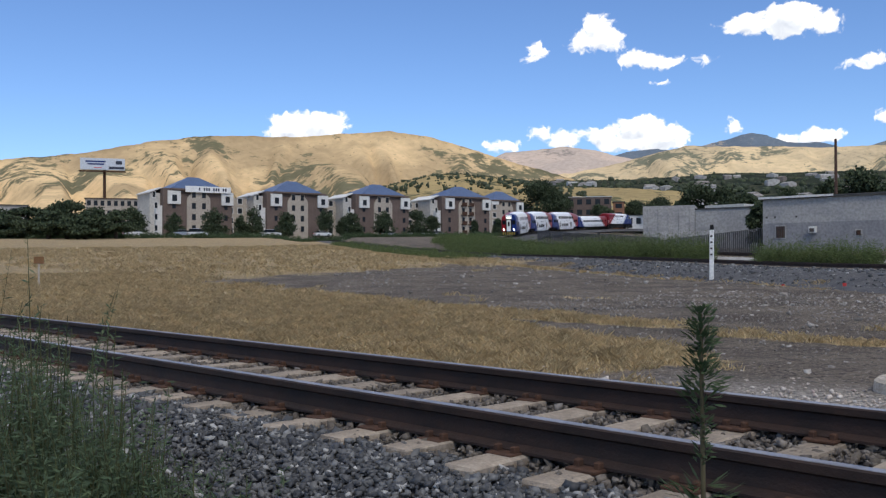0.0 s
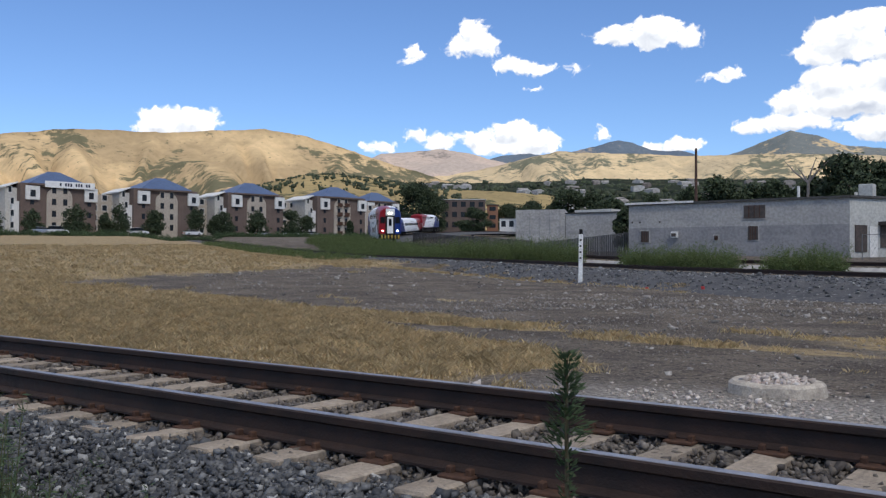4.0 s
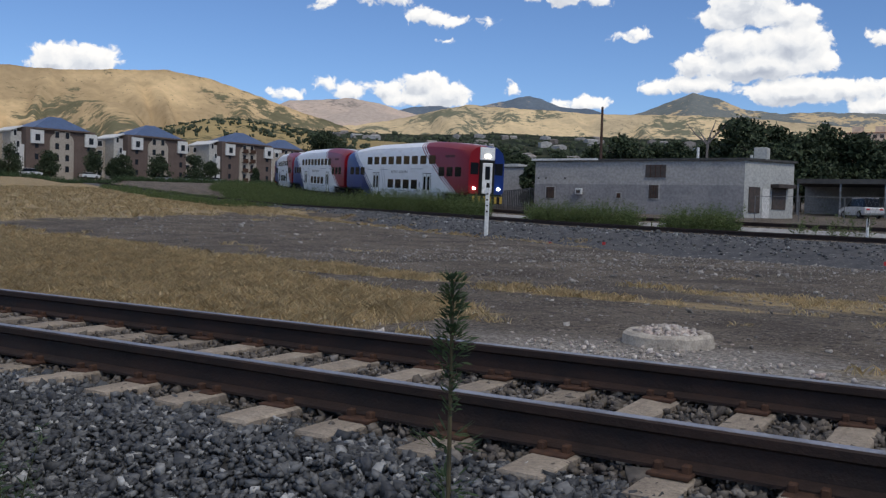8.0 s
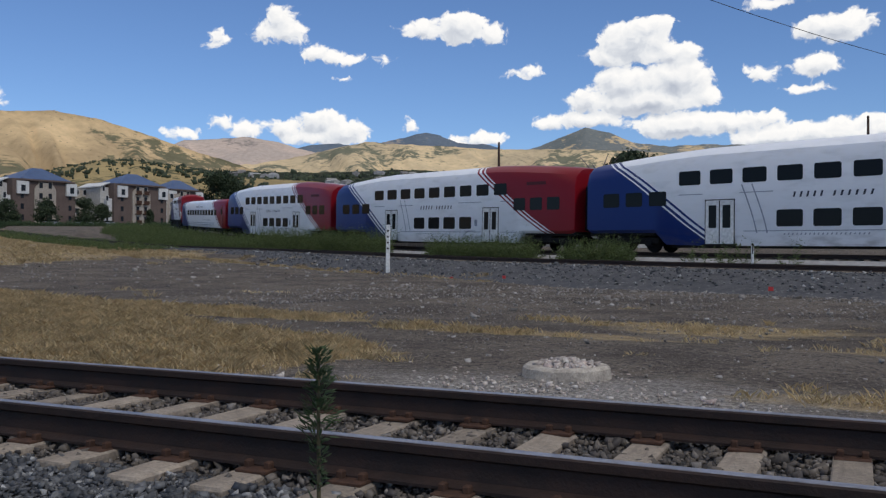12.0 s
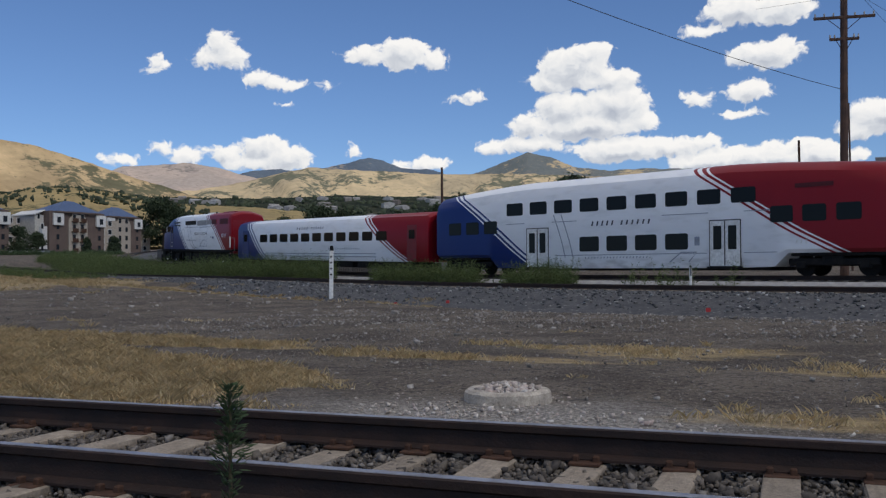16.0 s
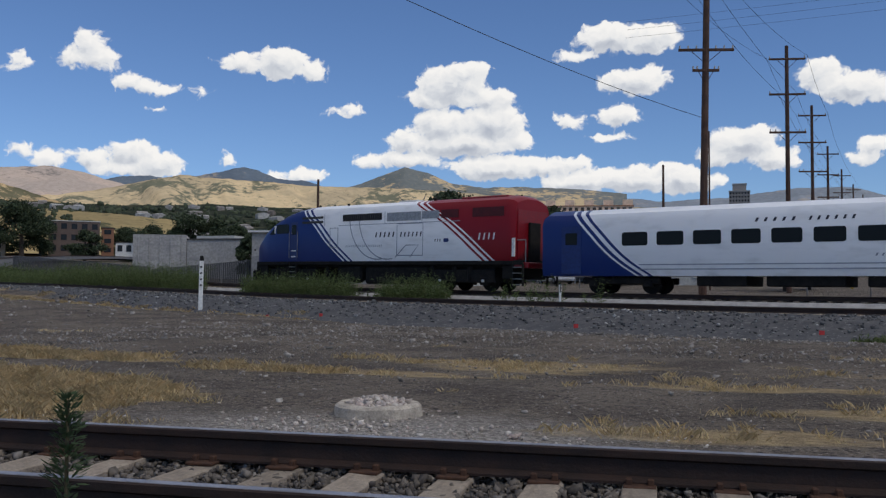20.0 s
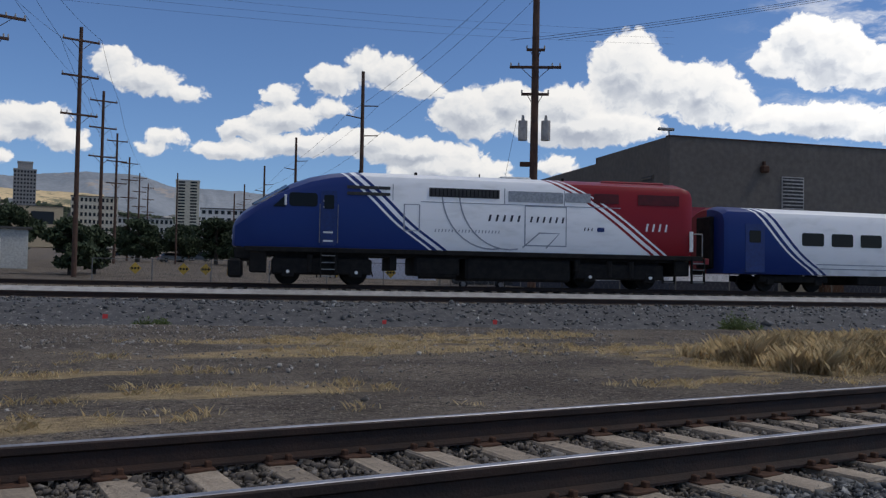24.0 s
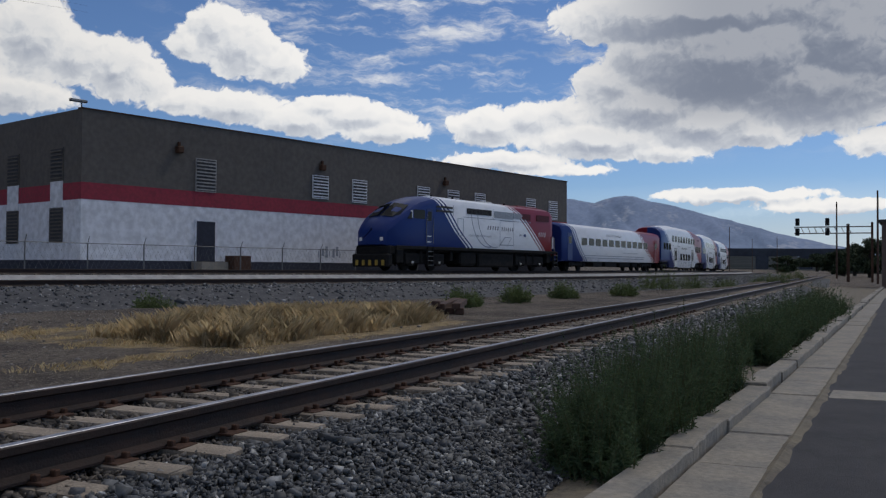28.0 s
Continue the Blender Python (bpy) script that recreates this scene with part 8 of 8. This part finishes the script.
for b in (10.9, 13.7, 15.0, 23.0, 26.4):
    p = bent(b, 54.9)
    sign = empty("diamond_sign", pose(p.x, p.y - 0.08, 1.45, 0, 45, -b), "yellow diamond sign with dark chequers on the fence", "sign", "fence signs")
    part("plate", a_box(-0.24, -0.012, -0.24, 0.24, 0.0, 0.24, bevel=0.004), M_YELLOW, sign)
    for dx, dz in ((-0.12, -0.12), (0.12, 0.12), (0.0, 0.0)):
        part("mark", a_box(dx - 0.06, -0.016, dz - 0.06, dx + 0.06, -0.012, dz + 0.06), M_BLACK, sign)

M_SLAT = material("grey_slats", (0.13, 0.13, 0.135), 0.8, 0.1, (0.10, 0.10, 0.105), 0.6)


def slat_fence(a, b, za, zb, h):
    """Posts, a rail and many upright slats."""
    fen = empty("slat_fence", label="long grey slatted fence behind the main line", category="fence")
    a, b = Vector((a[0], a[1], za)), Vector((b[0], b[1], zb))
    n = int((b - a).length / 2.5)
    for k in range(n + 1):
        p = a.lerp(b, k / n)
        part("fence_post", a_tube((p.x, p.y, p.z - 1.5), (p.x, p.y, p.z + h + 0.05), 0.04, sides=6), M_CHAIN, fen)
    part("top_rail", a_tube(a + Vector((0, 0, h)), b + Vector((0, 0, h)), 0.03, sides=6), M_CHAIN, fen)
    bm = bmesh.new()
    d = (b - a).normalized()
    m = int((b - a).length / 0.2)
    for k in range(m):
        p = a.lerp(b, k / m)
        f = [bm.verts.new(p + d * u + Vector((0, 0, z))) for u, z in ((0, -0.6), (0.15, -0.6), (0.15, h), (0, h))]
        bm.faces.new(f)
    bmesh.ops.solidify(bm, geom=bm.faces, thickness=0.02)
    tagged(part("slats", bm, M_SLAT, fen), kind="stuff")


for b0, d0, b1, d1, h in ((-39.0, 150, -31.5, 92, 2.3), (-31.4, 91, -24.3, 84, 2.0)):
    slat_fence(bent(b0, d0).xy, bent(b1, d1).xy, land(*bent(b0, d0).xy) + 0.2, land(*bent(b1, d1).xy) + 0.2, h)

# ---------- billboard ----------
p = bent(-65.65, 330)
bill = empty("billboard", pose(p.x, p.y, land(p.x, p.y), 0, 0, 65.65), "white roadside billboard on a single steel column", "billboard")
zb = hi(0, 5.45, 330) - land(p.x, p.y)
part("column", a_tube((0.6, 0.6, -2), (0.6, 0.6, zb), 0.55, 0.5, sides=12), M_IRON, bill)
part("panel", a_box(-7.2, -0.3, zb, 7.2, 0.5, zb + 4.0, bevel=0.05), material("billboard_face", (0.62, 0.66, 0.72), 0.6), bill)
part("catwalk", a_box(-7.5, -1.4, zb - 0.7, 7.5, 0.6, zb - 0.35), M_IRON, bill)
for x0, x1, z0, z1, mt in ((-5.5, 1.0, 2.6, 3.1, M_BLUE), (-4.8, 0.5, 1.7, 2.2, M_BLUE), (-2.8, -0.2, 0.6, 0.85, M_FLAG), (2.0, 7.0, 0.4, 1.2, M_INK), (4.2, 6.2, 2.0, 3.2, M_INK)):
    part("printed_bar", a_box(x0, -0.34, zb + z0, x1, -0.3, zb + z1), mt, bill)

# ---------- parked cars ----------


def parked_car(m, paint, label, tall=False):
    car = empty("parked_car", m, label, "car", "parked cars")
    roof = 1.75 if tall else 1.42
    secs = [(-2.2, 0.45, 0.85), (-2.1, 0.3, 0.95), (-1.2, 0.28, 1.0), (1.2, 0.28, 1.02), (2.0, 0.3, 0.85), (2.2, 0.42, 0.7)]
    part("body", shell([(x, [(0.88, z0), (0.9, z0 + 0.2), (0.86, z1), (-0.86, z1), (-0.9, z0 + 0.2), (-0.88, z0)]) for x, z0, z1 in secs]), paint, car)
    back = -2.05 if tall else -1.6
    part("cabin", shell([(back, [(0.8, 0.9), (0.62, 1.0), (-0.62, 1.0), (-0.8, 0.9)]), (back + 0.35, [(0.82, 0.92), (0.64, roof), (-0.64, roof), (-0.82, 0.92)]), (0.4, [(0.82, 0.95), (0.64, roof), (-0.64, roof), (-0.82, 0.95)]), (1.25, [(0.82, 0.95), (0.7, 1.02), (-0.7, 1.02), (-0.82, 0.95)])]), M_GLASS, car)
    part("roof", a_box(back + 0.35, -0.66, roof - 0.04, 0.45, 0.66, roof + 0.03, bevel=0.02), paint, car)
    for x in (-1.35, 1.35):
        for y in (-0.85, 0.85):
            wheel = part("wheel", a_tube((x, y - 0.1, 0.32), (x, y + 0.1, 0.32), 0.32, sides=16), M_BLACK, car)
            part("rim", a_tube((x, y - 0.11, 0.32), (x, y + 0.11, 0.32), 0.18, sides=12), M_STEEL, wheel)
    for y in (-0.6, 0.6):
        part("tail_light", a_box(-2.24, y - 0.15, 0.7, -2.15, y + 0.15, 0.85), M_FLAG, car)
    return car


PAINTS = [material("car_white", (0.65, 0.65, 0.65), 0.3), material("car_silver", (0.35, 0.36, 0.38), 0.3, 0.5), material("car_dark", (0.04, 0.045, 0.05), 0.3), material("car_blue", (0.06, 0.12, 0.22), 0.3)]
for k, (b, d, tn, pi, tall, words) in enumerate(((-71.0, 200, 70, 0, 0, "white"), (-67.4, 205, 75, 0, 0, "white"), (-63.9, 210, 80, 0, 0, "white"), (-61.0, 208, 70, 1, 0, "silver"), (-60.2, 208, 70, 0, 1, "white"), (-55.7, 225, 60, 0, 1, "white"), (-52.6, 232, 75, 0, 0, "white"), (-48.4, 245, 75, 1, 0, "silver"), (-46.8, 250, 60, 0, 1, "white"), (-46.1, 251, 70, 0, 0, "white"), (-45.3, 256, 70, 1, 0, "silver"),
                                                        (-6.4, 88, 125, 0, 1, "white"), (-2.6, 86, 120, 3, 0, "blue"), (13.0, 150, 10, 1, 0, "silver"), (11.2, 190, 15, 0, 0, "white"), (10.2, 230, 15, 3, 0, "blue"), (14.6, 170, 5, 2, 1, "dark"), (32.2, 66, 150, 2, 1, "dark"))):
    p = bent(b, d)
    z = land(p.x, p.y)
    if d > 195 and b < -40:
        z = hi(0, 1.58, d) - 0.2
    parked_car(pose(p.x, p.y, z, 0, 0, tn), PAINTS[pi], words + (" parked van or wagon" if tall else " parked saloon car") + " beyond the tracks", tall)

# ---------- signals and bridge at the end of the line ----------
gx0, gx1 = bent(86.95, 138), bent(89.85, 138)
gan = empty("signal_gantry", label="steel signal gantry with four black signal heads over the tracks", category="signal gantry")
zt = hi(0, 2.55, 138)
part("post", a_box(gx1.x - 0.2, gx1.y - 0.2, -1, gx1.x + 0.2, gx1.y + 0.2, zt + 0.4), M_IRON, gan)
part("post", a_box(gx1.x - 0.2, gx1.y - 3.2, -1, gx1.x + 0.2, gx1.y - 2.9, zt + 0.6), M_IRON, gan)
for dz in (0.0, -0.9):
    part("beam", a_tube((gx0.x, gx0.y, zt + dz), (gx1.x, gx1.y - 3, zt + dz), 0.09, sides=6), M_STEEL, gan)
for k in range(9):
    q = gx0.lerp(gx1, k / 8)
    part("strut", a_tube((q.x, q.y, zt), (q.x, q.y - 0.4, zt - 0.9), 0.05, sides=5), M_STEEL, gan)
for f in (0.06, 0.62):
    q = gx0.lerp(gx1, f)
    for dz in (0.75, -0.65):
        sig = part("signal_head", a_box(q.x - 0.15, q.y - 0.28, zt + dz - 0.55, q.x + 0.15, q.y + 0.28, zt + dz + 0.5, bevel=0.05), M_BLACK, gan)
for b, d, e in ((89.25, 150, 4.0), (91.4, 120, 4.6), (83.3, 300, 2.6), (86.0, 330, 2.0), (84.6, 420, 1.9)):
    pole_at(b, d, hi(0, e, d), 0.13, (), 0, "thin dark pole by the line")
b0, b1 = bent(70, 620), bent(90, 640)
M_BRIDGE = material("dark_bridge", (0.06, 0.07, 0.09), 0.9, 0, (0.045, 0.05, 0.065), 0.05)
bridge = empty("road_bridge", label="long dark road bridge across the tracks far away", category="bridge", kind="structure")
dirv = (b1 - b0).normalized()
nrm = Vector((-dirv.y, dirv.x, 0)) * 9
part("deck", prism([(b0.x, b0.y), (b1.x, b1.y), (b1.x + nrm.x, b1.y + nrm.y), (b0.x + nrm.x, b0.y + nrm.y)], hi(0, 0.85, 620), hi(0, 1.32, 620)), M_BRIDGE, bridge)
for k in range(9):
    q = b0.lerp(b1, k / 8)
    part("pier", a_box(q.x - 1, q.y - 4, -1, q.x + 1, q.y + 4, hi(0, 0.86, 620)), M_BRIDGE, bridge)
plain_block("brick_corner_building", 91.6, 96, 90, 2.8, -0.4, 10, M_BRICK, "dark brick building at the street's end")

motions()
